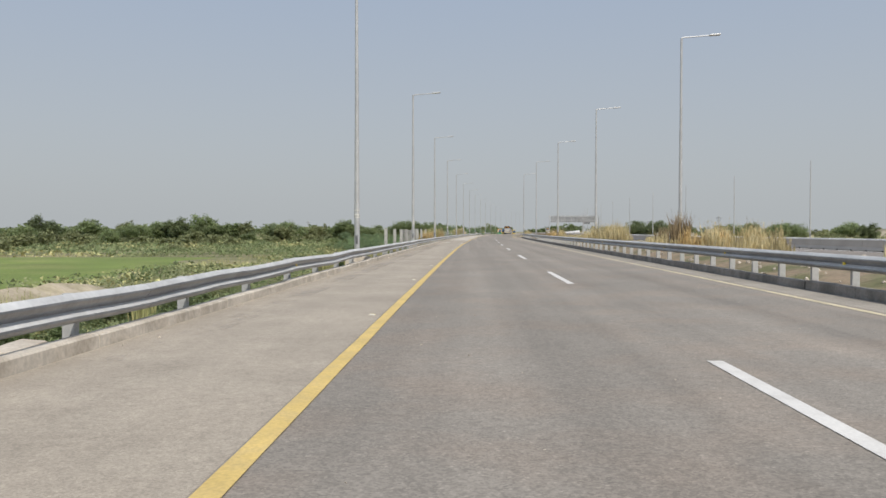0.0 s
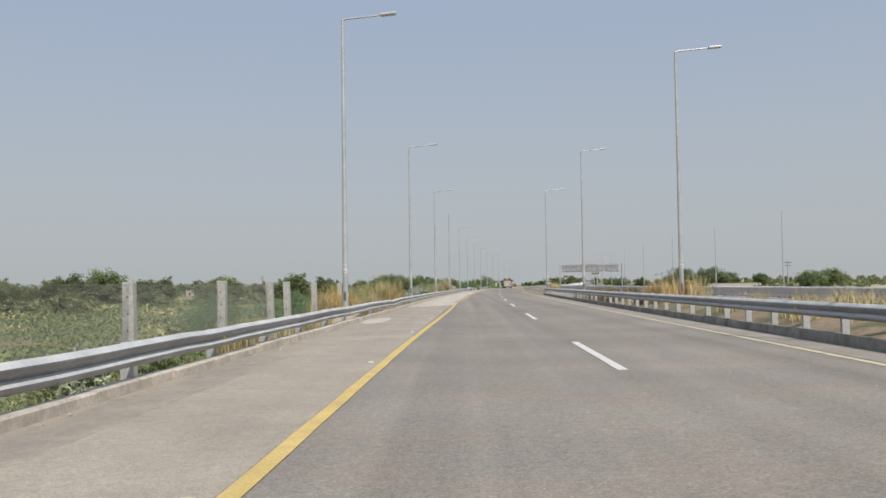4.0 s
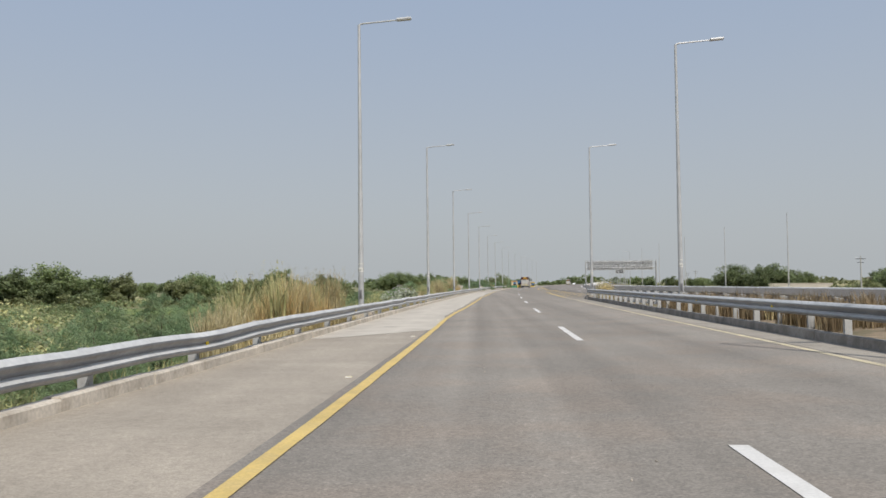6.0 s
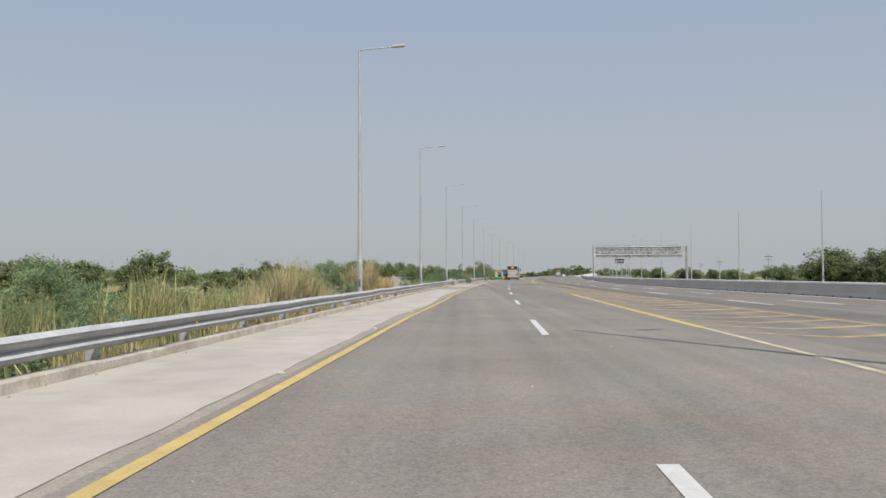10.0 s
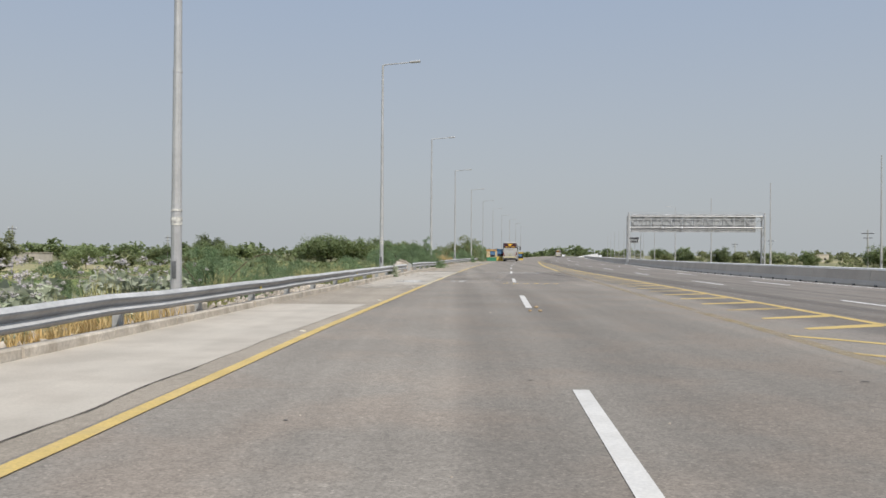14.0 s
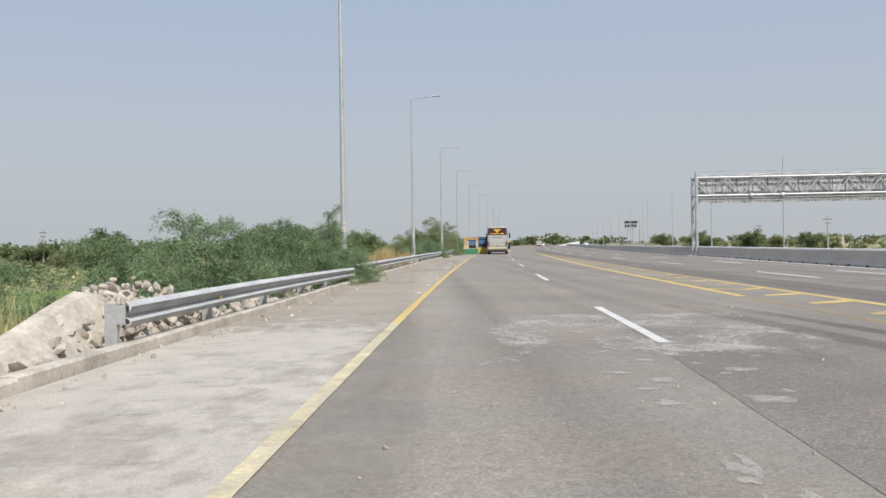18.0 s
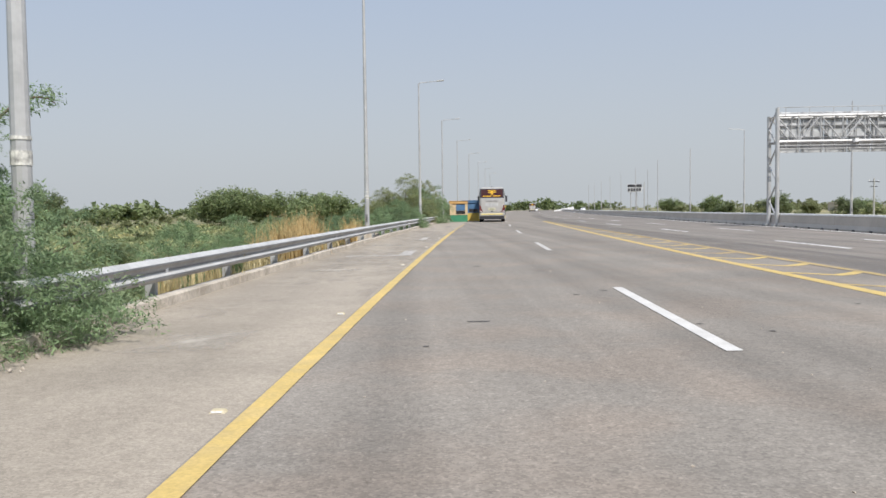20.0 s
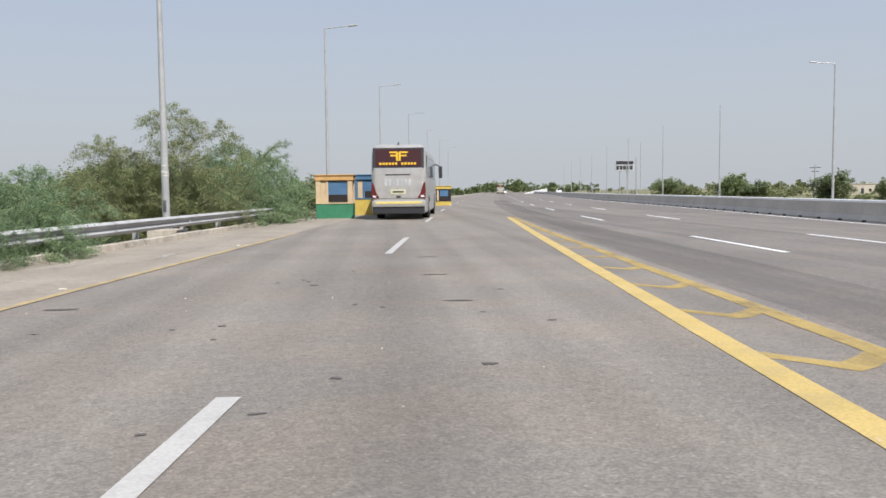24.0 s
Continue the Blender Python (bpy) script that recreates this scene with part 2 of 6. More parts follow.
RUBBLE = material("broken_concrete", (0.42, 0.37, 0.31), 0.95, spots=0.15, spot_size=12, patch=0.2, patch_size=2, bump=0.5, per_island=0.25)
BLACK = material("black_rubber", (0.02, 0.02, 0.02), 0.8, bump=0.1)
DARK = material("dark_metal", (0.05, 0.05, 0.055), 0.5, 0.3, bump=0.05)
BUS_PAINT = material("silver_white_paint", (0.47, 0.455, 0.43), 0.3, 0.25, spots=0.02, patch=0.06, patch_size=1.2, bump=0, tint=(0.42, 0.405, 0.38))
WHITE_CAR = material("white_car_paint", (0.8, 0.8, 0.8), 0.3, spots=0.01, patch=0.03, bump=0)
GLASS_DARK = material("dark_glass", (0.03, 0.025, 0.025), 0.08, spots=0.02, patch=0.05, bump=0, spec=0.6)
GLASS_RED = material("maroon_glass", (0.055, 0.016, 0.014), 0.1, spots=0.02, patch=0.05, bump=0, spec=0.6)
STRIP = material("reflective_strip", (0.75, 0.62, 0.22), 0.4, spots=0.05, patch=0.1, patch_size=3, bump=0)
PLATE = material("plate_paint", (0.62, 0.6, 0.42), 0.5, spots=0.02, patch=0.05, bump=0)
LOGO = material("yellow_lettering", (0.85, 0.5, 0.03), 0.5, spots=0.02, patch=0.03, bump=0)
RED_LENS = material("red_lens", (0.13, 0.02, 0.018), 0.2, bump=0)
CREAM = material("cream_paint", (0.62, 0.48, 0.3), 0.7, spots=0.06, spot_size=12, patch=0.12, patch_size=2, bump=0.1)
ORANGE = material("orange_paint", (0.6, 0.36, 0.14), 0.7, spots=0.06, spot_size=12, patch=0.12, patch_size=2, bump=0.1)
GREEN_PAINT = material("green_paint", (0.05, 0.22, 0.12), 0.7, spots=0.06, spot_size=12, patch=0.15, patch_size=2, bump=0.1)
BLUE_PAINT = material("blue_paint", (0.08, 0.17, 0.3), 0.7, spots=0.06, spot_size=12, patch=0.15, patch_size=2, bump=0.1)
YELLOW_BOARD = material("yellow_board", (0.6, 0.44, 0.1), 0.7, spots=0.06, spot_size=12, patch=0.15, patch_size=2, bump=0.1)
REFLECT_Y = material("yellow_reflector", (0.85, 0.62, 0.02), 0.4, spots=0.02, patch=0.03, bump=0)
STUD_ORANGE = material("orange_stud", (0.4, 0.29, 0.16), 0.6, spots=0.1, patch=0.2, patch_size=6, bump=0.1, tint=(0.34, 0.28, 0.2))
WIRE = material("weathered_wire", (0.3, 0.29, 0.27), 0.6, 0.5, spots=0.1, patch=0.2, bump=0)
LENS = material("lamp_lens", (0.75, 0.77, 0.8), 0.15, spots=0.02, patch=0.03, bump=0, spec=0.7)
SIGN_BACK = material("sign_back", (0.5, 0.51, 0.51), 0.55, 0.3, spots=0.1, spot_size=3, patch=0.3, patch_size=1.1, bump=0.05, per_object=0.12)
BARK = material("bark", (0.14, 0.105, 0.075), 0.95, spots=0.25, spot_size=25, patch=0.2, patch_size=3, bump=0.8)
LEAF = leaf_material("mesquite_leaf", (0.215, 0.275, 0.125), (0.28, 0.315, 0.155))
LEAF_FEATHER = leaf_material("feathery_leaf", (0.22, 0.31, 0.16), (0.27, 0.34, 0.19))
LEAF_DARK = leaf_material("dark_leaf", (0.185, 0.23, 0.115), (0.23, 0.26, 0.135))
LEAF_OLIVE = leaf_material("olive_leaf", (0.27, 0.3, 0.145), (0.325, 0.335, 0.18))
LEAF_PALE = leaf_material("pale_leaf", (0.4, 0.44, 0.31), (0.54, 0.56, 0.44), own=0.05, thin=0.3)
BLOSSOM = leaf_material("pale_blossom", (0.7, 0.66, 0.62), (0.62, 0.55, 0.58), own=0.03, thin=0.3)
STRAW = leaf_material("straw", (0.46, 0.38, 0.2), (0.54, 0.47, 0.29), 0.8, thin=0.2)
STRAW_ORANGE = leaf_material("orange_straw", (0.5, 0.36, 0.165), (0.56, 0.44, 0.23), 0.8, thin=0.2)
STRAW_GREEN = leaf_material("green_straw", (0.36, 0.36, 0.165), (0.5, 0.455, 0.23), 0.8, thin=0.2)
BROWN_WEED = leaf_material("brown_weed", (0.29, 0.22, 0.135), (0.36, 0.28, 0.165), 0.9)



def stain_material(name, colour, cover, size, stretch=(1, 0.6, 1), fine=14.0, soft=0.035, most=1.0, fade=0.3, straight=False):
    """A worn coat that covers only part of what it lies on, with ragged edges."""
    m = material(name, colour, 0.9, spots=0.15, spot_size=50, patch=0.12, patch_size=2, bump=0.2)
    n, l = m.node_tree.nodes, m.node_tree.links
    co = n.new("ShaderNodeTexCoord")
    mp = n.new("ShaderNodeMapping")
    mp.inputs["Scale"].default_value = stretch
    l.new(co.outputs["Object"], mp.inputs["Vector"])
    total = None
    for scale, weight in ((size, 0.62), (fine, 0.38)):
        t = n.new("ShaderNodeTexNoise")
        t.inputs["Scale"].default_value, t.inputs["Detail"].default_value, t.inputs["Roughness"].default_value = scale, 6, 0.65
        l.new(mp.outputs["Vector"], t.inputs["Vector"])
        k = n.new("ShaderNodeMath")
        k.operation = "MULTIPLY_ADD"
        l.new(t.outputs["Fac"], k.inputs[0])
        k.inputs[1].default_value = weight
        if total is not None:
            l.new(total, k.inputs[2])
        else:
            k.inputs[2].default_value = 0.0
        total = k.outputs[0]
    place = n.new("ShaderNodeSeparateXYZ")
    l.new(co.outputs["Generated"], place.inputs[0])
    rim = None
    for axis, flip in (("X", 0), ("X", 1), ("Y", 0), ("Y", 1)):
        if axis == "Y" and flip and straight:
            continue
        k = n.new("ShaderNodeMath")
        k.operation = "MULTIPLY_ADD"
        l.new(place.outputs[axis], k.inputs[0])
        k.inputs[1].default_value, k.inputs[2].default_value = (-1.0, 1.0) if flip else (1.0, 0.0)
        if rim is None:
            rim = k.outputs[0]
        else:
            low = n.new("ShaderNodeMath")
            low.operation = "MINIMUM"
            l.new(rim, low.inputs[0]), l.new(k.outputs[0], low.inputs[1])
            rim = low.outputs[0]
    near = n.new("ShaderNodeMapRange")
    near.inputs[2].default_value = fade
    near.inputs[3].default_value = -0.28
    near.inputs[4].default_value = 0.0
    l.new(rim, near.inputs[0])
    k = n.new("ShaderNodeMath")
    k.operation = "ADD"
    l.new(total, k.inputs[0]), l.new(near.outputs[0], k.inputs[1])
    total = k.outputs[0]
    r = n.new("ShaderNodeMapRange")
    edge = 0.5 + (0.5 - cover) * 0.3
    r.inputs[1].default_value, r.inputs[2].default_value = edge - soft, edge + soft
    r.inputs[4].default_value = most
    l.new(total, r.inputs[0])
    l.new(r.outputs[0], n["Principled BSDF"].inputs["Alpha"])
    return m


LIME = stain_material("dried_lime", (0.57, 0.55, 0.51), 0.8, 1.8, soft=0.06, most=0.85, straight=True, fade=0.4)
LIME_BAND = stain_material("lime_band", (0.56, 0.54, 0.5), 0.62, 2.4, soft=0.07, most=0.8, straight=True, fade=0.5)
LIME_THIN = stain_material("thin_lime", (0.47, 0.44, 0.4), 0.46, 1.1, soft=0.05, most=0.68, fade=0.25)
DUST = stain_material("pale_dust", (0.5, 0.455, 0.39), 0.95, 0.45, fine=3.0, soft=0.12, most=0.9, fade=0.16)
DUST_THIN = stain_material("thin_dust", (0.4, 0.36, 0.31), 0.3, 0.35, fine=3.0, soft=0.12, most=0.7)

SMEAR = stain_material("dust_smear", (0.5, 0.455, 0.39), 0.9, 1.2, fine=5.0, soft=0.14, most=0.75, fade=0.5)
LIME_FAINT = stain_material("faint_lime", (0.4, 0.375, 0.34), -0.1, 1.1, most=0.6, fade=0.12)
YELLOW_GHOST = stain_material("ghost_yellow_paint", (0.46, 0.35, 0.17), 0.55, 1.0, fine=5.0, soft=0.12, most=0.5, fade=0.01)
YELLOW_FLAKED = stain_material("flaked_yellow_paint", (0.52, 0.375, 0.13), 0.95, 1.3, fine=6.0, soft=0.16, most=0.78, fade=0.02)
FLAKE = stain_material("lime_flake", (0.52, 0.49, 0.45), 1.2, 5.0, fine=20.0, soft=0.2, most=0.6, fade=0.6)
TRACK = stain_material("wheel_track", (0.13, 0.122, 0.115), 0.9, 0.35, stretch=(1, 0.05, 1), fine=2.0, soft=0.4, most=0.3, fade=0.02)
RUBBER = stain_material("tyre_rubber", (0.1, 0.095, 0.09), 0.75, 0.6, stretch=(1, 0.15, 1), fine=6.0, soft=0.25, most=0.45, fade=0.4)
ASPHALT_PATCH = material("dark_asphalt", (0.192, 0.172, 0.15), 0.85, spots=0.08, spot_size=9, patch=0.14, patch_size=0.4, bump=0.1, bump_size=90, tint=(0.2, 0.172, 0.147), streak=0.1, grain=0.3, chips=0.3)
BROWNED = stain_material("brown_wear", (0.19, 0.158, 0.132), 0.7, 0.8, fine=5.0, soft=0.2, most=0.28, fade=0.3)

# ---- builders ----


def part(name, bm, mat, parent=None, label=""):
    me = bpy.data.meshes.new(name)
    bm.to_mesh(me)
    bm.free()
    me.materials.append(mat)
    ob = new(name, me)
    if parent:
        ob.parent = parent
    if label:
        ob["label"] = label
    return ob


def shared(name, me, parent, m=None):
    ob = new(name, me)
    ob.parent = parent
    if m is not None:
        ob.matrix_basis = m
    return ob


def mesh_of(name, verts, faces, mat):
    me = bpy.data.meshes.new(name)
    me.from_pydata(verts, [], faces)
    me.update()
    me.materials.append(mat)
    return me


def box(x0, x1, y0, y1, z0, z1, bevel=0.0, bm=None):
    own = bmesh.new()
    bmesh.ops.create_cube(own, size=1, matrix=Matrix.LocRotScale(((x0 + x1) / 2, (y0 + y1) / 2, (z0 + z1) / 2), None, (x1 - x0, y1 - y0, z1 - z0)))
    if bevel:
        bmesh.ops.bevel(own, geom=own.edges[:], offset=bevel, segments=2, affect="EDGES", profile=0.6)
    return merged(bm, own)


def merged(bm, own):
    if bm is None:
        return own
    me = bpy.data.meshes.new("tmp")
    own.to_mesh(me)
    own.free()
    bm.from_mesh(me)
    bpy.data.meshes.remove(me)
    return bm


def tube(a, b, r0, r1=None, sides=8, bm=None):
    own = bmesh.new()
    a, b = Vector(a), Vector(b)
    d = b - a
    m = Matrix.Translation((a + b) / 2) @ d.to_track_quat("Z", "Y").to_matrix().to_4x4()
    bmesh.ops.create_cone(own, cap_ends=True, segments=sides, radius1=r0, radius2=r0 if r1 is None else r1, depth=d.length, matrix=m)
    return merged(bm, own)


def sweep(profile, y0, y1, step=5.0, shift=None, closed=False, wobble=0.0):
    """A strip with this cross section (x, z), along the bend from y0 to y1."""
    bm = bmesh.new()
    count = max(1, round((y1 - y0) / step))
    rows = []
    for i in range(count + 1):
        y = y0 + (y1 - y0) * i / count
        dx = shift(y) if shift else 0.0
        dz = noise.noise((y * 0.31, profile[0][0], 0)) * wobble
        rows.append([bm.verts.new(at(x + dx + dz, y, z + dz * 0.5)) for x, z in profile])
    last = len(profile) if closed else len(profile) - 1
    for a, b in zip(rows, rows[1:]):
        for i in range(last):
            j = (i + 1) % len(profile)
            bm.faces.new((a[i], a[j], b[j], b[i]))
    if closed:
        bm.faces.new(rows[0]), bm.faces.new(rows[-1][::-1])
    bmesh.ops.recalc_face_normals(bm, faces=bm.faces[:])
    return bm


def ribbon(left, right, y0, y1, z=0.0, step=5.0, cols=1):
    """A flat strip between two lines given as functions of y, facing up."""
    bm = bmesh.new()
    count = max(1, round((y1 - y0) / step))
    rows = []
    for i in range(count + 1):
        y = y0 + (y1 - y0) * i / count
        a, b = left(y), right(y)
        rows.append([bm.verts.new(at(a + (b - a) * k / cols, y, z)) for k in range(cols + 1)])
    for p, q in zip(rows, rows[1:]):
        for k in range(cols):
            bm.faces.new((p[k], p[k + 1], q[k + 1], q[k]))
    return bm


def fixed(x):
    return lambda y: x


def structure(name, bm, mat, label, category):
    return tagged(part(name, bm, mat), label, category, kind="structure")

# ---- ground and roads ----
START, END = -40.0, 820.0


def ground_height(x, y):
    """Height of the land: level under the roads, falling away on both sides."""
    out = OUTER(y) + 2.0
    if -3.3 < x < out:
        return -0.25
    d = -3.3 - x if x <= -3.3 else x - out
    fall = 2.3 if x < 0 else 1.2
    h = -0.12 - (fall - 0.12) * min(1.0, d / (7.5 if x < 0 else 10.0)) ** 0.9
    h += 0.25 * noise.noise((x * 0.06, y * 0.06, 1.7)) * min(1.0, d / 4)
    return h


def land():
    xs = [-3800, -2200, -1300, -800, -500, -320, -220, -160, -120, -90, -70, -56, -45, -36, -29, -23, -18, -14.5, -12, -10, -8.6, -7.4, -6.4, -5.6, -4.9, -4.3, -3.8, -3.35,
          -3.0, 0, 8, 14, 20, 26, 31, 34, 37, 40, 44, 49, 56, 66, 80, 100, 130, 170, 240, 350, 550, 900, 1500, 2400, 3800]
    ys = [-700, -300, -150, -80] + [-40 + 6 * i for i in range(95)] + [545, 580, 630, 700, 800, 950, 1200, 1600, 2200, 3000, 4200]
    verts = [at(x, y, ground_height(x, y)) for y in ys for x in xs]
    w = len(xs)
    faces = [(j * w + i, j * w + i + 1, (j + 1) * w + i + 1, (j + 1) * w + i) for j in range(len(ys) - 1) for i in range(w - 1)]
    ob = new("ground", mesh_of("ground", verts, faces, GRASS_GROUND))
    return tagged(ob, "scrubby olive and brown farmland falling away from the road", "ground", kind="structure")


land()
# fields on the low land: young crop on one side, stubble on the other
def field_sheet(name, mat, label, xs, y0, y1, wave=6.0, lean=0.0):
    bm = bmesh.new()
    ys = [y0 + (y1 - y0) * i / 26 for i in range(27)]
    rows = []
    for j, y in enumerate(ys):
        row = []
        for i, x in enumerate(xs):
            rim = i in (0, len(xs) - 1) or j in (0, 26)
            px = x + wave * noise.noise((y * 0.05, x * 0.1, 0)) - lean * max(0, y - 60)
            row.append(bm.verts.new(at(px, y, ground_height(px, y) + (-0.25 if rim else 0.12))))
        rows.append(row)
    for a, b in zip(rows, rows[1:]):
        for i in range(len(xs) - 1):
            bm.faces.new((a[i + 1], a[i], b[i], b[i + 1]) if xs[0] > xs[1] else (a[i], a[i + 1], b[i + 1], b[i]))
    structure(name, bm, mat, label, "field")


field_sheet("ground_field", CROP, "bright green field of young crop below the road", [-25, -27, -38, -48, -60, -75, -95, -118, -120], -40, 116, lean=0.15)
field_sheet("ground_field_mid", CROP, "small green crop plot between scrub", [-36, -38, -45, -52, -60, -64], 190, 246, 3.0)
field_sheet("ground_field_far", CROP, "bright green crop patch behind the scrub", [-25, -27, -32, -38, -44, -52, -54], 279, 322, 2.0)
field_sheet("ground_stubble", STRAW_FIELD, "pale stubble field beyond the motorway", [100, 104, 130, 160, 200, 260, 330, 336], 240, 640, 10.0)
field_sheet("ground_stubble_left", STRAW_FIELD, "pale stubble field behind the scrub", [-70, -74, -90, -120, -150, -155], 300, 420, 8.0)

structure("road", ribbon(fixed(-0.1), fixed(8.55), START, END, cols=4), ASPHALT, "grey weathered asphalt of the two-lane slip road", "road")
structure("road_main", ribbon(lambda y: ISLAND(y) if y < NOSE else 8.55, MEDIAN, START, END, cols=4), ASPHALT_MAIN, "worn brownish grey asphalt of the motorway", "road")
structure("road_opposite", ribbon(lambda y: MEDIAN(y) + 0.55, lambda y: OUTER(y), START, END), ASPHALT_MAIN, "asphalt of the opposite carriageway behind the barrier", "road")
structure("shoulder", ribbon(lambda y: -2.81 + INSET(y), fixed(-0.1), START, END, cols=2), SHOULDER, "dusty tan hard shoulder beside the yellow line", "shoulder")
structure("gutter", ribbon(fixed(7.7), fixed(8.55), START, NOSE, 0.003, cols=2), GUTTER, "paler dusty gutter strip beside the island kerb", "gutter")
structure("verge", sweep([(-3.01, -0.02), (-3.25, -0.03), (-3.45, -0.2)], START, 420, shift=INSET), DIRT, "dry soil verge behind the kerb", "verge")
def island_height(x, y):
    """Soil of the island, heaped a little along its middle where it is wide."""
    u = min(1.0, max(0.0, (x - 8.75) / max(0.3, ISLAND(y) - 8.9)))
    return 0.05 + 0.5 * math.sin(math.pi * u) ** 0.8 * min(1.0, max(0.0, (128 - y) / 50)) + 0.05 * noise.noise((x * 0.8, y * 0.5, 4)) * math.sin(math.pi * u)


island = bmesh.new()
iy = [START + 1.5 * i for i in range(134)]
iy = [y for y in iy if y < NOSE - 0.4] + [NOSE - 0.4]
grid = [[island.verts.new(at(8.75 + (ISLAND(y) - 8.9) * i / 8, y, island_height(8.75 + (ISLAND(y) - 8.9) * i / 8, y))) for i in range(9)] for y in iy]
for a, b in zip(grid, grid[1:]):
    for i in range(8):
        island.faces.new((a[i], a[i + 1], b[i + 1], b[i]))
structure("verge_island", island, DIRT, "bare stony soil of the tapering traffic island", "verge")
structure("verge_outer", ribbon(lambda y: OUTER(y), lambda y: OUTER(y) + 2.6, START, END, z=-0.03), DIRT, "soil verge beyond the opposite carriageway", "verge")

# pale concrete shoulder and smaller poured patches
SLAB_Y = (113, 119, 123, 127, 134, 140, 144, 148, 154, 165, 173, 177, 181, 184, 187, 191, 195, 200, 206, 212, 218, 221)
SLAB_X = (-0.02, -0.02, -0.08, -0.25, -0.25, -0.12, -0.2, -0.18, -0.25, -0.3, -0.42, -0.38, -0.2, -0.12, -0.24, -0.27, -0.46, -0.5, -0.41, -0.45, -0.36, -0.32)


def slab_edge(y):
    taper = max(0.0, (116.5 - y) / 3.5)
    return float(np.interp(y, SLAB_Y, SLAB_X)) + 0.05 * noise.noise((y * 0.7, 0, 3)) + 0.02 * noise.noise((y * 2.9, 0, 7)) - taper * 2.4


structure("shoulder_slab", ribbon(lambda y: -2.8 + INSET(y), lambda y: max(slab_edge(y), -2.8 + INSET(y)), 113.2, 220.6, z=0.006, step=0.4, cols=2), SLAB, "pale poured concrete strip along the hard shoulder", "concrete")


def blob(cx, cy, rx, ry, seed, z=0.006, n=26, rag=0.35):
    bm = bmesh.new()
    vs = []
    for i in range(n):
        a = 2 * math.pi * i / n
        k = 1 + rag * noise.noise((math.cos(a) * 1.2 + seed, math.sin(a) * 1.2, seed)) + rag * 0.35 * noise.noise((math.cos(a) * 5, math.sin(a) * 5, seed))
        vs.append(bm.verts.new(at(cx + rx * k * math.cos(a), cy + ry * k * math.sin(a), z)))
    bm.faces.new(vs)
    return bm


structure("patch_1", blob(-2.2, 94.6, 0.5, 2.5, 4, rag=0.3, n=40), SLAB, "pale spilled concrete patch on the shoulder", "patch")

# crack along the joint between slab and asphalt
crack = tagged(new("pavement_crack"), "dark broken crack along the joint of the concrete strip", "crack", kind="structure")
for y0, y1 in ((121.4, 127.6), (128.6, 133.8), (136.0, 139.5), (141.0, 147.5), (149.0, 152.5), (172.4, 175.6), (187.5, 192.0), (205.0, 209.0)):
    side = lambda y: slab_edge(y) + 0.012 + 0.02 * noise.noise((y * 3.1, 4, 0))
    wide = lambda y: 0.004 + 0.016 * max(0.0, 0.5 + noise.noise((y * 1.9, 9, 0)))
    part("crack_run", ribbon(side, lambda y: side(y) + wide(y), y0, y1, 0.0078, 0.12), CRACK, crack)

# ---- kerbs ----
def kerb(name, x0, x1, y0, y1, tall, label, shift=None, mat=None):
    """A kerb of stones about two metres long, each a piece of its own."""
    root = tagged(new(name), label, "kerb", kind="structure")
    y, i = y0, 0
    rng = random.Random(int(y0 * 7 + x0 * 13))
    while y < y1 - 0.3:
        ln = min(2.4, y1 - y)
        t = tall + rng.uniform(-0.015, 0.012)
        sx = rng.uniform(-0.015, 0.015)
        prof = [(x0 + sx, -0.1), (x0 + sx + 0.01, t - 0.02), (x0 + sx + 0.03, t), (x1 + sx - 0.02, t), (x1 + sx, t - 0.02), (x1 + sx, -0.1)]
        bm = sweep(prof, y + 0.012, y + ln - 0.012, ln, shift, closed=True)
        part("kerb_stone", bm, mat or KERB, root)
        y += ln
    return root


kerb("kerb_left", -3.02, -2.8, START, 345.0, 0.15, "low dusty concrete kerb along the shoulder", INSET)
kerb("kerb_island", 8.55, 8.76, START, NOSE, 0.2, "dark concrete kerb along the traffic island", mat=KERB_DARK)
kerb("kerb_island_back", -0.15, 0.05, START, NOSE, 0.18, "concrete kerb on the motorway side of the island", ISLAND)
nose_kerb = box(8.56, 9.9, NOSE - 0.15, NOSE + 0.1, -0.1, 0.2, 0.02)
bmesh.ops.transform(nose_kerb, matrix=Matrix.Translation((bend(NOSE), 0, 0)), verts=nose_kerb.verts[:])
structure("kerb_nose", nose_kerb, KERB, "kerb closing the nose of the island", "kerb")

# ---- median barrier ----
barrier = tagged(new("median_barrier"), "grey cast concrete median barrier with a pale top edge", "barrier", kind="structure")
BAR = [(0.0, -0.05), (0.0, 0.07), (0.15, 0.25), (0.21, 0.72), (0.23, 0.74), (0.35, 0.74), (0.37, 0.72), (0.43, 0.25), (0.58, 0.07), (0.58, -0.05)]
y = START
while y < 620:
    part("barrier_segment", sweep(BAR, y + 0.01, y + 5.99, 3.0, MEDIAN, closed=True), BARRIER, barrier)
    y += 6.0
slots = bmesh.new()
y = START + 1
while y < 480:
    slots = box(MEDIAN(y) - 0.035 + bend(y), MEDIAN(y) + 0.05 + bend(y), y, y + 0.22, -0.01, 0.075, 0.012, slots)
    y += 2.0
part("drainage", slots, DARK, barrier, "dark drain slots at the foot")
lip = sweep([(0.185, 0.69), (0.18, 0.77), (0.21, 0.79), (0.37, 0.79), (0.4, 0.77), (0.395, 0.69)], START, 620, 4.0, MEDIAN, closed=True)
part("top_edge", lip, BARRIER_WHITE, barrier, "pale top edge")

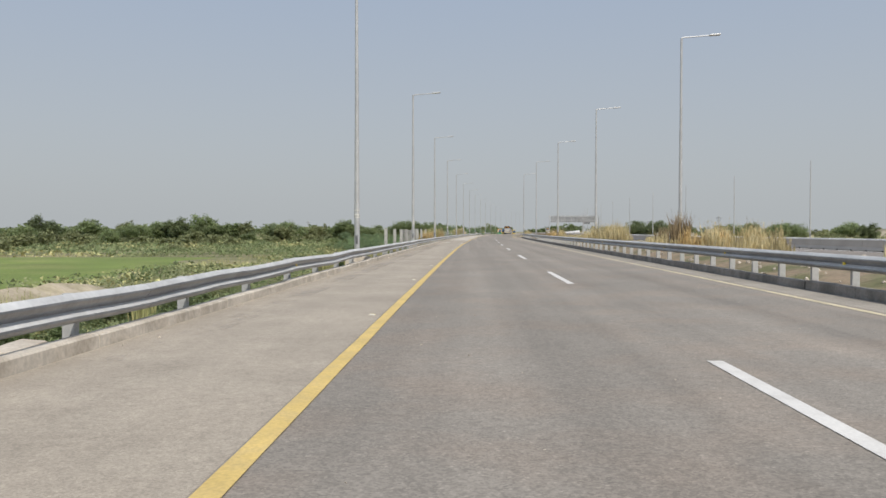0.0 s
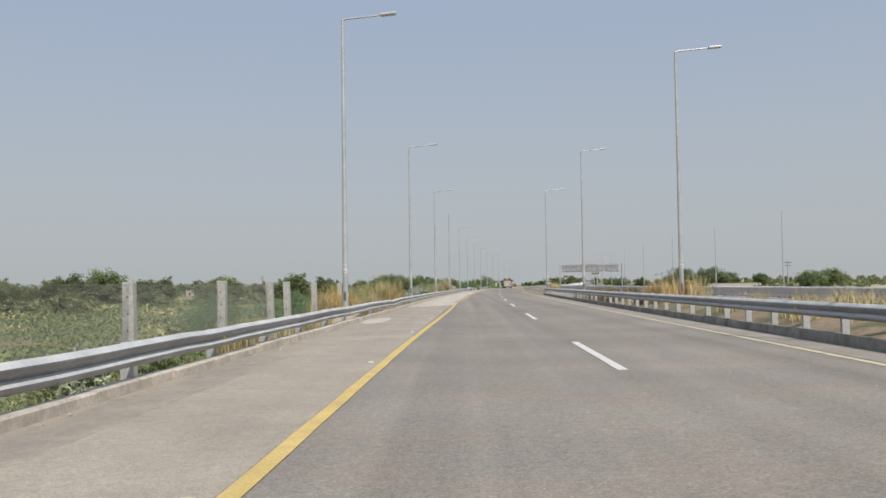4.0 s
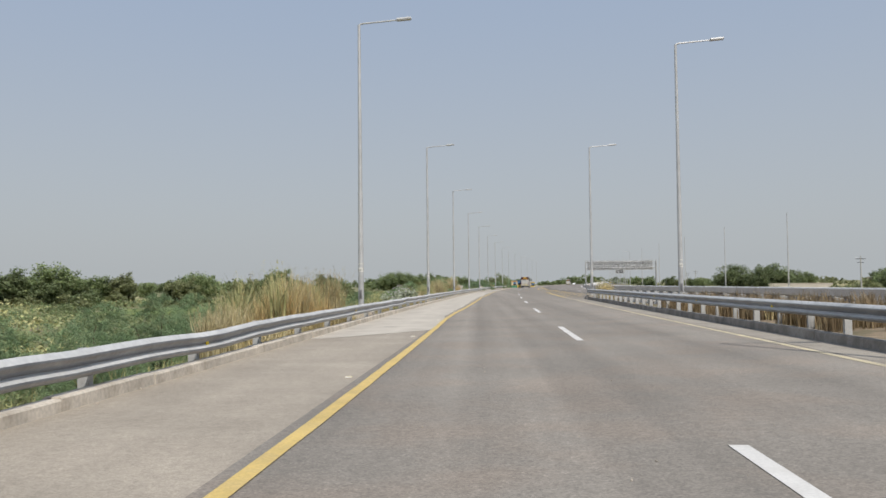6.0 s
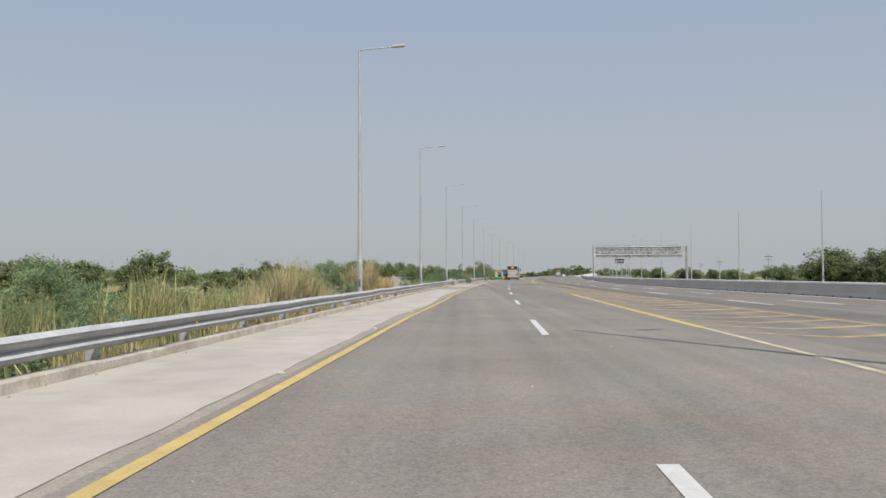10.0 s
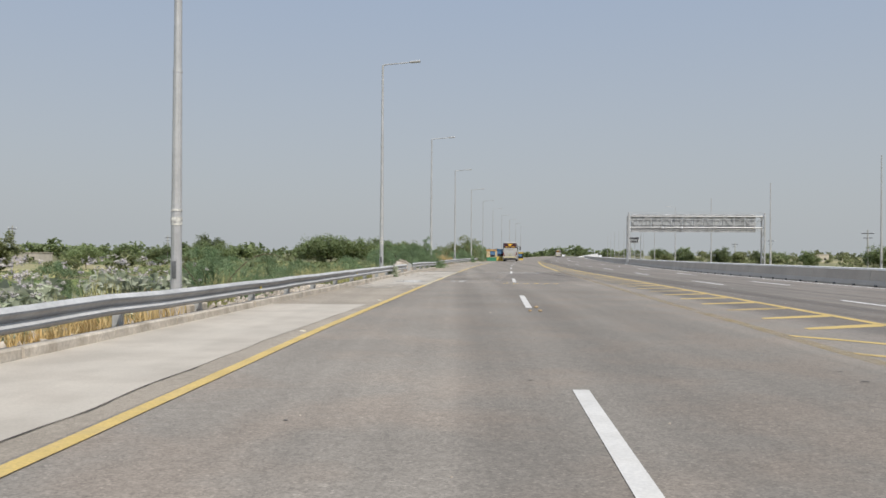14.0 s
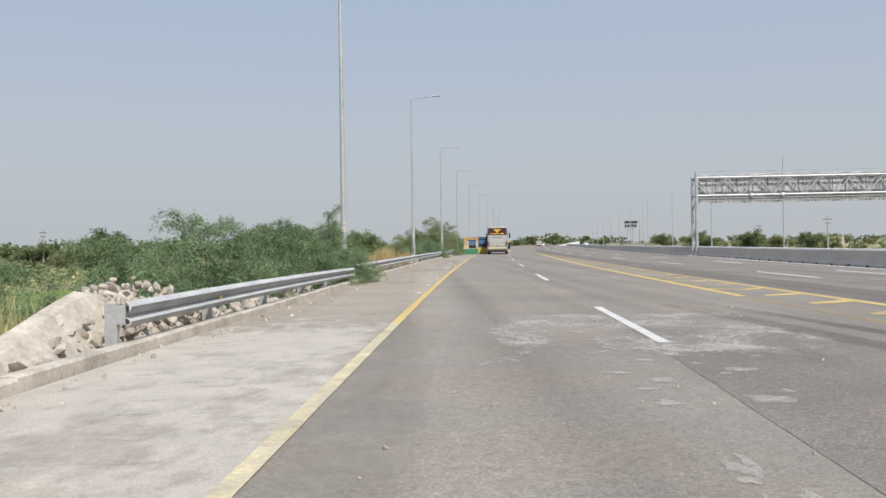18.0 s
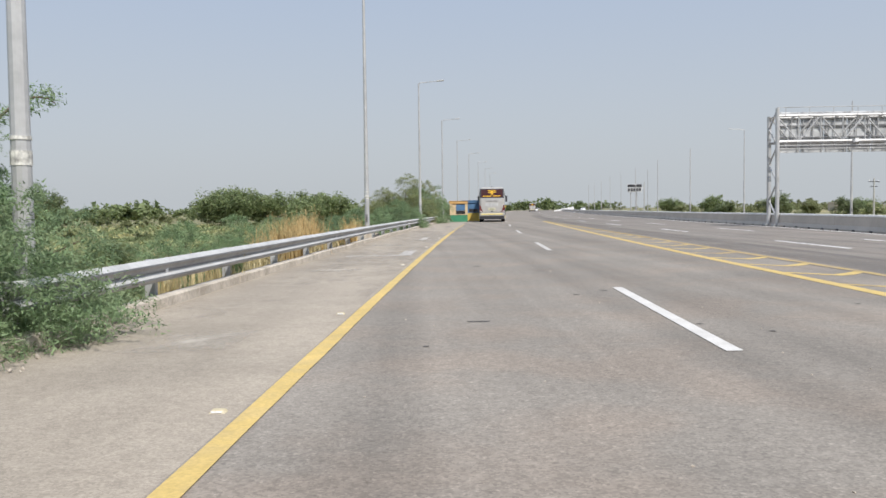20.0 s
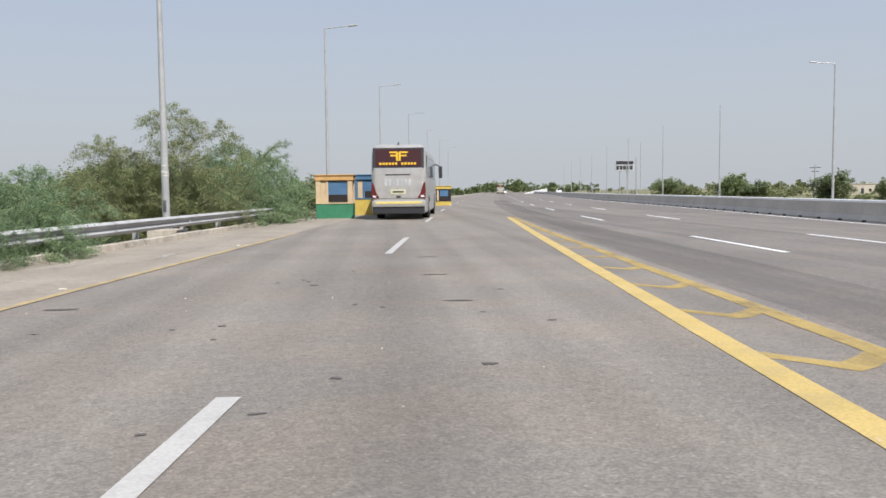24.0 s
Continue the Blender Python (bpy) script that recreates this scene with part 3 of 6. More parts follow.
# ---- road markings ----
def stripe(x, w, y0, y1, mat, name, label, z=0.005, shift=None, step=3.0, ragged=0.0):
    f = shift or fixed(0.0)
    wob = lambda y, s: ragged * noise.noise((y * 1.7, s, 0))
    bm = ribbon(lambda y: x - w / 2 + f(y) + wob(y, 1), lambda y: x + w / 2 + f(y) + wob(y, 5), y0, y1, z, step)
    return structure(name, bm, mat, label, "road marking")


LINE_Y = (60, 80, 86, 93, 102, 108, 113, 118, 124, 130, 139, 146, 151, 160, 173, 180, 187, 191, 196, 201, 208, 213, 222)
LINE_X = (0, 0, 0.03, 0.08, 0.12, 0.11, 0.08, 0.04, -0.05, -0.03, 0.1, 0.12, 0.14, 0.11, 0.04, 0.11, 0.14, 0.14, 0.06, 0.05, 0.02, -0.03, 0)


def yellow_line(y):
    return float(np.interp(y, LINE_Y, LINE_X))


for i, (y0, y1, w, mat, lab) in enumerate(((START, 233.5, 0.155, YELLOW, "solid yellow edge line beside the shoulder"), (233.5, 240.0, 0.15, YELLOW_FADED, "dusty bleached stretch of the yellow edge line"),
                                            (240.0, 244.3, 0.17, YELLOW_DULL, "freshly exposed stretch of yellow edge line"), (244.3, 259.0, 0.15, YELLOW_FADED, "faded dusty stretch of the yellow edge line"),
                                            (259.0, 316.0, 0.155, YELLOW, "solid yellow edge line beside the shoulder"), (316.0, 337.0, 0.14, YELLOW_TAN, "faded end of the yellow edge line"))):
    stripe(0, w, y0, y1, mat, "marking_edge_left_%d" % (i + 1), lab, z=0.009, shift=yellow_line, step=1.0, ragged=0.012)
stripe(7.52, 0.15, START, 168, YELLOW_FADED, "marking_edge_right", "pale faded yellow edge line beside the island", step=1.5, ragged=0.012)
for i, (y0, y1, mat, lab) in enumerate(((168, 201, YELLOW, "broad yellow line along the painted gore"), (201, 209, YELLOW_FLAKED, "flaking stretch of the broad gore line"), (209, 264, YELLOW_GHOST, "nearly worn away stretch of the broad gore line"), (264, 350, YELLOW, "broad yellow line along the painted gore"))):
    stripe(0, 0.25, y0, y1, mat, "marking_gore_near_%d" % (i + 1), lab, step=1.0, ragged=0.02, shift=GORE_NEAR)
for i, (y0, y1, mat, lab) in enumerate(((164, 199, YELLOW_WORN, "worn broad yellow line between gore and motorway"), (199, 272, YELLOW, "bright broad yellow line between gore and motorway"), (272, 300, YELLOW_WORN, "worn broad yellow line between gore and motorway"),
                                         (300, 350, YELLOW_FLAKED, "flaking end of the broad yellow gore line"))):
    stripe(0.05, 0.22, y0, y1, mat, "marking_gore_far_%d" % (i + 1), lab, z=0.006, shift=GORE, step=1.0, ragged=0.03)

lane = tagged(new("marking_lane_dashes"), "white dashed lane line, six metre strokes", "road marking", kind="structure")
for k in range(-2, 40):
    far = 9.675 + 18 * k
    x = 3.65 + 0.018 * far / 100
    part("dash", ribbon(fixed(x - 0.078), fixed(x + 0.078), far - 6, far, 0.006, 1.5), WHITE if far < 290 else WHITE_OLD, lane)
for lane_name, f in (("marking_main_dashes_near", LANE_ONE), ("marking_main_dashes_far", LANE_TWO)):
    root = tagged(new(lane_name), "white dashed lane line of the motorway", "road marking", kind="structure")
    for k in range(-2, 42):
        far = 8.3 + 18 * k
        part("dash", ribbon(lambda y: f(y) - 0.075, lambda y: f(y) + 0.075, far - 6, far, 0.006, 2.0), BARRIER_WHITE, root)
stripe(-0.55, 0.15, START, 620, BARRIER_WHITE, "marking_edge_median", "white edge line beside the median barrier", shift=MEDIAN)
stripe(-0.2, 0.15, START, 160, WHITE_WORN, "marking_edge_main", "white edge line of the motorway beside the island", shift=GORE)

hatch = tagged(new("marking_hatch"), "yellow chevron strokes across the painted gore", "road marking", kind="structure")
for i in range(-6, 65):
    y = 179.73 + 2.478 * i + 0.12 * noise.noise((i * 0.9, 2, 0))
    a, b = GORE_NEAR(y) + 0.1, GORE(y) - 0.04
    if b - a < 0.25:
        continue
    k = min(1.0, (b - a) / 3.2)
    mid = a + (b - a) * (0.4 + 0.2 * (1 - k))
    thin, broad = 0.24 + 0.08 * k, 0.34 + 0.12 * k + 0.05 * noise.noise((i * 1.7, 0, 3))
    # the tip points towards oncoming traffic; the arm towards the motorway is broader and rounded
    mids = [(a, 1.55 * k + 0.1, thin), ((a + mid) / 2, 0.85 * k + 0.04, thin), (mid, 0.0, thin * 1.2), ((mid + b) / 2, 0.55 * k, broad), (b - 0.12 * k, 1.25 * k, broad), (b, 1.4 * k, broad * 0.6)]
    faded = 213 < y < 266
    if faded:
        mids = [(a + (b - a) * 0.3, 0.1 * k, 0.3), (a + (b - a) * 0.5, 0.45 * k, 0.42), ((mid + b) / 2, 0.85 * k, 0.5), (b - 0.12 * k, 1.25 * k, 0.5), (b, 1.4 * k, 0.3)]
    bm = bmesh.new()
    lo = [bm.verts.new(at(px, y + dy - w / 2, 0.004)) for px, dy, w in mids]
    hi = [bm.verts.new(at(px, y + dy + w / 2, 0.004)) for px, dy, w in mids]
    for j in range(len(mids) - 1):
        bm.faces.new((lo[j], lo[j + 1], hi[j + 1], hi[j]))
    part("stroke", bm, YELLOW_FLAKED if y > 312 else YELLOW if 176 < y and i % 4 else YELLOW_WORN, hatch)

# ---- guardrails ----
WBEAM = [(0.0, 0.31), (0.02, 0.308), (0.05, 0.285), (0.085, 0.25), (0.088, 0.228), (0.06, 0.185), (0.012, 0.14), (0.008, 0.125),
         (0.045, 0.1), (0.085, 0.072), (0.088, 0.05), (0.065, 0.022), (0.03, 0.002), (0.0, 0.0)]


def guardrail(x, y0, y1, top, side, gap, label, shift=None, droop=None, beam=4.0, first=0.4, marks=True, foot=-0.2, marker=None):
    """W-beam rail on posts. side: +1 faces to the right."""
    root = tagged(new("guardrail"), label, "guardrail", group="guardrails along the road")
    f = shift or fixed(0.0)
    drop = droop or fixed(0.0)
    y = y0
    while y < y1 - 0.2:
        e = min(y + beam, y1)
        bm = bmesh.new()
        count = 4
        rows = []
        for i in range(count + 1):
            yy = y + (e - y) * i / count + (0.05 if i == count and e < y1 else 0)
            lap = 0.003 * (1 - i / count)
            rows.append([bm.verts.new(at(x + f(yy) + side * (px + lap), yy, top - 0.31 + pz + drop(yy))) for px, pz in WBEAM])
        for a, b in zip(rows, rows[1:]):
            for i in range(len(WBEAM) - 1):
                bm.faces.new((a[i], a[i + 1], b[i + 1], b[i]) if side < 0 else (a[i + 1], a[i], b[i], b[i + 1]))
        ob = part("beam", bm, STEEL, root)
        # Light and shade put into colour: upward slopes pale, all other faces darker.
        ob.data.materials.append(STEEL_DULL_SHADED)
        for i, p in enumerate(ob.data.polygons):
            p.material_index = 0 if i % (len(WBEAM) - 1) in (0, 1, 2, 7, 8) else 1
        solid = ob.modifiers.new("thick", "SOLIDIFY")
        solid.thickness = 0.004
        y = e
    own = bmesh.new()
    own = box(-0.075, 0.075, -0.05, 0.05, foot, top - 0.02, 0.008)
    post_mesh = bpy.data.meshes.new("post")
    own.to_mesh(post_mesh), own.free()
    post_mesh.materials.append(POST_STEEL)
    block = box(-0.06, 0.06, -0.06, 0.06, top - 0.28, top - 0.05, 0.01)
    block_mesh = bpy.data.meshes.new("spacer")
    block.to_mesh(block_mesh), block.free()
    block_mesh.materials.append(POST_STEEL)
    plate = box(-0.012, 0.012, -0.05, 0.05, -0.06, 0.06, 0.004)
    plate_mesh = bpy.data.meshes.new("reflector")
    plate.to_mesh(plate_mesh), plate.free()
    plate_mesh.materials.append(marker or REFLECT_Y)
    y, i = y0 + first, 0
    while y < y1:
        shared("post", post_mesh, root, turned(x + f(y) - side * 0.19, y, drop(y)))
        shared("spacer", block_mesh, root, turned(x + f(y) - side * 0.06, y, drop(y)))
        if marks and i % 4 == 1:
            shared("reflector", plate_mesh, root, turned(x + f(y) + side * 0.03, y, top - 0.155 + drop(y)))
        y += gap
        i += 1
    return root


POST_STEEL = material("post_steel", (0.45, 0.45, 0.44), 0.6, 0.3, spots=0.1, spot_size=14, patch=0.15, patch_size=2, bump=0.1)
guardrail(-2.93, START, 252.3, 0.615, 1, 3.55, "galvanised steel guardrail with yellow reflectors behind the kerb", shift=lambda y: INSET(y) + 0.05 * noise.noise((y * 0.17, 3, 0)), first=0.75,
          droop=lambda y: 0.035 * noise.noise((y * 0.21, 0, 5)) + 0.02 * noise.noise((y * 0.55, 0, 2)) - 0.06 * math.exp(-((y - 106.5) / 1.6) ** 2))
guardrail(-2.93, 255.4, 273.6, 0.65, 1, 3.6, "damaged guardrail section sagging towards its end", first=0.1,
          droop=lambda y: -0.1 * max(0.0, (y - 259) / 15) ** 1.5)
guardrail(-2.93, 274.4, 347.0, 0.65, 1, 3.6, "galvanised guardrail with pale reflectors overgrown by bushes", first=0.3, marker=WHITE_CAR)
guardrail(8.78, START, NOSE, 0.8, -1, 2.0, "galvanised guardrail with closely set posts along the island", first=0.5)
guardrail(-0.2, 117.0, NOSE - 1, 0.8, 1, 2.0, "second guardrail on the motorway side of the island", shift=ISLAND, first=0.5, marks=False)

# rounded rail end at the nose of the island
end_cap = bmesh.new()
arc = []
for i in range(9):
    a = math.pi * i / 8
    arc.append((9.25 - 0.49 * math.cos(a), NOSE + 0.02 + 0.42 * math.sin(a)))
rows = []
for i, (px, py) in enumerate(arc):
    nx, ny = px - 9.25, (py - NOSE) * 1.2
    ln = math.hypot(nx, ny)
    rows.append([end_cap.verts.new(at(px + nx / ln * ox, py + ny / ln * ox, 0.49 + oz)) for ox, oz in WBEAM])
for a, b in zip(rows, rows[1:]):
    for i in range(len(WBEAM) - 1):
        end_cap.faces.new((a[i], a[i + 1], b[i + 1], b[i]))
cap = tagged(new("rail_end"), "rounded guardrail end joining the two rails at the nose", "guardrail")
ob = part("end_wing", end_cap, STEEL, cap)
ob.modifiers.new("thick", "SOLIDIFY").thickness = 0.004
bm = box(9.2 + bend(NOSE), 9.32 + bend(NOSE), NOSE + 0.25, NOSE + 0.37, -0.1, 0.78, 0.008)
part("post", bm, POST_STEEL, cap)

# ---- street lamps ----
def street_lamp(tall, label, armed=True):
    root = tagged(new("street_lamp"), label, "street lamp", group="street lamps along the road")
    bm = box(-0.42, 0.48, -0.5, 0.5, -0.45, 0.24, 0.025)
    part("footing", bm, KERB, root, "concrete footing block")
    bm = box(-0.19, 0.19, -0.19, 0.19, 0.235, 0.26, 0.005)
    part("base_plate", bm, POLE_STEEL, root)
    for sx in (-0.14, 0.14):
        for sy in (-0.14, 0.14):
            part("bolt", tube((sx, sy, 0.255), (sx, sy, 0.32), 0.014, sides=6), DARK, root)
    low = tube((0, 0, 0.25), (0, 0, tall * 0.42), 0.115, 0.09, 12)
    part("lower_shaft", low, POLE_STEEL, root)
    part("joint_collar", tube((0, 0, tall * 0.42 - 0.03), (0, 0, tall * 0.42 + 0.03), 0.097, 0.095, 12), POLE_STEEL, root)
    part("upper_shaft", tube((0, 0, tall * 0.42), (0, 0, tall - 0.05), 0.085, 0.055, 12), POLE_STEEL, root)
    part("door", box(-0.045, 0.045, -0.121, -0.105, 0.75, 1.1, 0.004), STEEL_DULL_SHADED, root, "dull service hatch")
    part("paper_label", tube((0, 0, 1.82), (0, 0, 1.98), 0.1165, 0.1155, 12), PAPER, root, "peeling pale labels round the shaft")
    part("paper_label", tube((0, 0, 2.1), (0, 0, 2.14), 0.1155, 0.1148, 12), PAPER, root, "peeling pale labels round the shaft")
    if not armed:
        return root
    bm = tube((0, 0, tall - 0.06), (0.15, 0, tall + 0.0), 0.04, 0.035)
    bm = tube((0.12, 0, tall - 0.01), (1.6, 0, tall + 0.1), 0.035, 0.03, 8, bm)
    part("arm", bm, POLE_STEEL, root)
    bm = box(1.5, 2.1, -0.13, 0.13, tall + 0.06, tall + 0.15, 0.03)
    bmesh.ops.rotate(bm, verts=bm.verts[:], cent=(1.5, 0, tall + 0.1), matrix=Matrix.Rotation(radians(-4), 3, "Y"))
    head = part("lamp_head", bm, POLE_STEEL, root)
    bm = box(1.62, 2.05, -0.1, 0.1, tall + 0.075, tall + 0.1, 0.005)
    bmesh.ops.rotate(bm, verts=bm.verts[:], cent=(1.5, 0, tall + 0.1), matrix=Matrix.Rotation(radians(-4), 3, "Y"))
    part("lens", bm, LENS, head)
    return root


SPREAD = (-1.31, -0.88, -0.94, -0.37, 0.21, 0.52, 0.85, 0.47, 0.51, -0.25, 0.93, 0.23)
lamp = street_lamp(11.72, "tall galvanised street lamp with a single arm behind the guardrail")
lamp.matrix_basis = turned(-3.46, 36.832 + SPREAD[0])
for j in range(1, 17):
    y = 36.832 + 29.816 * j + (SPREAD[j] if j < 12 else 0.0)
    copy_thing(lamp, turned(-3.45 - 0.042 * y / 100, y, 0, RNG.uniform(-2, 2)))
for j, off in enumerate((4.89, 1.9, -0.88, -2.09, -3.85)):
    y = 42.789 + 29.816 * j + off
    ob = copy_thing(lamp, turned(14.13 - 3.273 * y / 100, y, 0.1, RNG.uniform(-2, 2)))
    tagged(ob, "tall street lamp standing on the dry traffic island")
mast = street_lamp(11.5, "bare street lamp pole beyond the opposite carriageway", False)
for j in range(-9, 9):
    y = 379.0 + 32.0 * j
    x = float(np.interp(y, [120, 263, 295, 379, 480], [48.7, 41.2, 39.5, 36.3, 34.5]))
    if j == -9:
        mast.matrix_basis = turned(x, y, -0.15)
    elif j == 0:
        tagged(copy_thing(lamp, turned(x, y, -0.15, 180)), "street lamp with its arm over the opposite carriageway")
    else:
        copy_thing(mast, turned(x, y, -0.15))

# ---- sign gantry over the opposite carriageway ----
def gantry():
    root = tagged(new("sign_gantry"), "grey steel lattice sign gantry seen from behind", "gantry")
    x0, x1, lo, hi = 0.0, 18.3, 5.05, 6.6
    for x, sgn in ((x0, 1), (x1, -1)):
        for y in (-0.75, 0.75):
            part("column", tube((x, y, 0.0), (x, y, 7.05 if y < 0 else 6.7), 0.13, 0.12, 12), POLE_STEEL, root)
            part("base_plate", box(x - 0.26, x + 0.26, y - 0.26, y + 0.26, -0.3, 0.05, 0.01), POLE_STEEL, root)
        z, s = 0.4, 1
        bm = None
        while z < 6.0:
            bm = tube((x, -0.75 * s, z), (x, 0.75 * s, z + 1.1), 0.05, sides=6, bm=bm)
            z, s = z + 1.1, -s
        part("column_bracing", bm, POLE_STEEL, root)
    for y in (-0.6, 0.6):
        for z in (lo, hi):
            part("chord", tube((x0, y, z), (x1, y, z), 0.085, sides=8), POLE_STEEL, root)
        bm = None
        n = 14
        for i in range(n):
            a, b = x0 + (x1 - x0) * i / n, x0 + (x1 - x0) * (i + 1) / n
            bm = tube((a, y, lo if i % 2 else hi), (b, y, hi if i % 2 else lo), 0.05, sides=6, bm=bm)
            bm = tube((b, y, lo), (b, y, hi), 0.035, sides=6, bm=bm)
        part("lattice", bm, POLE_STEEL, root)
    bm = None
    for i in range(15):
        x = x0 + (x1 - x0) * i / 14
        bm = tube((x, -0.6, lo), (x, 0.6, lo), 0.035, sides=6, bm=bm)
        bm = tube((x, -0.6, hi), (x, 0.6, hi), 0.035, sides=6, bm=bm)
    part("cross_bracing", bm, POLE_STEEL, root)
    # sign panels are mounted on the far face, their backs towards the slip road
    for i in range(12):
        a = x0 + 0.5 + i * 1.42
        panel = part("sign_panel", box(a, a + 1.36, 0.72, 0.78, 4.45, 6.95, 0.01), SIGN_BACK, root)
        part("stiffener", box(a + 0.1, a + 0.16, 0.66, 0.72, 4.45, 6.95), POLE_STEEL, panel)
        part("stiffener", box(a + 1.2, a + 1.26, 0.66, 0.72, 4.45, 6.95), POLE_STEEL, panel)
    bm = None
    for i in range(13):
        x = x0 + 0.5 + 1.42 * i
        bm = tube((x, -0.7, hi), (x, -0.7, hi + 0.5), 0.02, sides=5, bm=bm)
    bm = tube((x0, -0.7, hi + 0.5), (x1, -0.7, hi + 0.5), 0.025, sides=6, bm=bm)
    part("walkway_rail", bm, POLE_STEEL, root)
    for z in (lo - 0.48, lo - 0.28):
        part("walkway", box(x0, x1, -0.74, -0.66, z, z + 0.06, 0.01), POLE_STEEL, root)
    for z in (4.75, 5.35, 6.05, 6.75):
        part("panel_rib", box(x0 + 0.5, x1 - 0.8, 0.6, 0.66, z, z + 0.09, 0.01), STEEL_DULL_SHADED, root)
    for i in range(24):
        x = x0 + 0.5 + i * 0.73
        part("hanger", box(x - 0.03, x + 0.03, -0.72, -0.66, lo - 0.48, lo - 0.05, 0.005), STEEL_DULL_SHADED, root)
    for x in (4.6, 7.2):
        cam_box = part("camera_housing", box(x - 0.12, x + 0.12, -1.0, -0.7, lo - 0.1, lo + 0.12, 0.02), WHITE_CAR, root, "white camera housing")
    return root


gy = 317.4
gan = gantry()
gan.matrix_basis = turned(19.62, gy, 0.08)

# variable message sign on a cantilever
def message_sign():
    root = tagged(new("message_sign"), "dark message board on a cantilever pole beside the far carriageway", "sign")
    part("pole", tube((2.6, 0, -1), (2.6, 0, 8.2), 0.18, 0.14, 10), POLE_STEEL, root)
    part("pole", tube((3.6, 0.4, -1), (3.6, 0.4, 11.5), 0.09, 0.06, 8), POLE_STEEL, root)
    part("support", tube((-1.0, 0.2, -1), (-1.0, 0.2, 5.6), 0.12, 0.12, 8), POLE_STEEL, root)
    part("support", tube((0.6, 0.2, -1), (0.6, 0.2, 5.6), 0.12, 0.12, 8), POLE_STEEL, root)
    part("arm", tube((-1.5, 0.1, 6.6), (2.6, 0.1, 6.6), 0.08, sides=8), POLE_STEEL, root)
    board = part("board", box(-2.0, 2.0, -0.25, 0.05, 5.4, 7.6, 0.03), SIGN_BACK, root)
    part("upper_band", box(-1.9, 1.9, -0.27, -0.25, 6.75, 7.5), DARK, board)
    for i in range(5):
        part("display_cell", box(-1.85 + i * 0.75, -1.25 + i * 0.75, -0.27, -0.25, 5.6, 6.45), DARK, board)
    return root


sign = message_sign()
sign.matrix_basis = turned(36.9, 495, 0)


def power_pole(x, y, tall):
    root = tagged(new("power_pole"), "concrete power pole with a steel crossarm", "power pole", group="power poles in the fields")
    part("shaft", tube((0, 0, -0.5), (0, 0, tall), 0.16, 0.09, 8), POST, root)
    part("crossarm", box(-0.9, 0.9, -0.06, 0.06, tall - 0.6, tall - 0.48, 0.01), DARK, root)
    part("crossarm", box(-0.6, 0.6, -0.06, 0.06, tall - 1.3, tall - 1.2, 0.01), DARK, root)
    for sx in (-0.8, 0, 0.8):
        part("insulator", tube((sx, 0, tall - 0.48), (sx, 0, tall - 0.28), 0.05, 0.03, 8), WHITE_CAR, root)
    root.matrix_basis = turned(x, y, ground_height(x, y), RNG.uniform(-20, 20))


for x, y, tall in ((58, 330, 6.5), (60, 392, 6.5), (64, 452, 6.5), (-75, 330, 7.5), (-82, 400, 7.5), (70, 260, 7)):
    power_pole(x, y, tall)

# low wall in front of the far grove
wall = tagged(new("boundary_wall"), "low pale rendered wall in front of the grove", "wall")
for i in range(5):
    part("wall_panel", box(-5.6 + i * 2.25, -3.37 + i * 2.25, -0.11, 0.11, -0.6, 1.95, 0.015), SLAB, wall)
part("coping", box(-5.65, 5.65, -0.15, 0.15, 1.95, 2.03, 0.015), KERB, wall, "slightly wider coping")
wall.matrix_basis = turned(54.5, 248.0, -1.3, 0)

def house(x, y, w, d, h, rz):
    """Small flat-roofed farm building."""
    root = tagged(new("house"), "small pale flat-roofed farm building among the fields", "house")
    part("wall", box(-w / 2, w / 2, -d / 2, d / 2, -0.4, h, 0.02), SLAB, root)
    part("roof", box(-w / 2 - 0.2, w / 2 + 0.2, -d / 2 - 0.2, d / 2 + 0.2, h, h + 0.18, 0.02), KERB, root)
    part("door", box(-0.45, 0.45, -d / 2 - 0.03, -d / 2 + 0.02, 0, 2.0, 0.01), DARK, root)
    for sx in (-0.3, 0.3):
        part("window", box(w * sx - 0.4, w * sx + 0.4, -d / 2 - 0.03, -d / 2 + 0.02, 0.9, 1.8, 0.01), GLASS_DARK, root)
    root.matrix_basis = turned(x, y, ground_height(x, y), rz)


for h in ((150, 470, 9, 6, 3.2, 10), (186, 440, 12, 6, 3.0, -8), (120, 560, 8, 6, 3.2, 5), (215, 520, 14, 7, 3.4, 0), (-150, 455, 10, 6, 3.0, -5)):
    house(*h)

# parapet that climbs away with the far carriageway; its glint is painted white
ramp = tagged(new("flyover_parapet"), "pale parapet climbing away with the far carriageway, its glint painted white", "parapet")
for k in range(6):
    ends = []
    for t in (k / 6, (k + 0.97) / 6):
        y, z = 618 + 84 * t, 0.25 + 1.75 * t ** 0.9
        ends.append((at(18.4 + 12.9 * t, y, -1.0), at(18.4 + 12.9 * t, y, z), at(18.9 + 12.9 * t, y + 0.6, z), at(18.9 + 12.9 * t, y + 0.6, -1.0)))
    bm = bmesh.new()
    a, b = ([bm.verts.new(p) for p in e] for e in ends)
    for i in range(4):
        bm.faces.new((a[i], a[(i + 1) % 4], b[(i + 1) % 4], b[i]))
    bm.faces.new(a[::-1]), bm.faces.new(b)
    bmesh.ops.recalc_face_normals(bm, faces=bm.faces[:])
    part("parapet_segment", bm, BARRIER_WHITE, ramp)

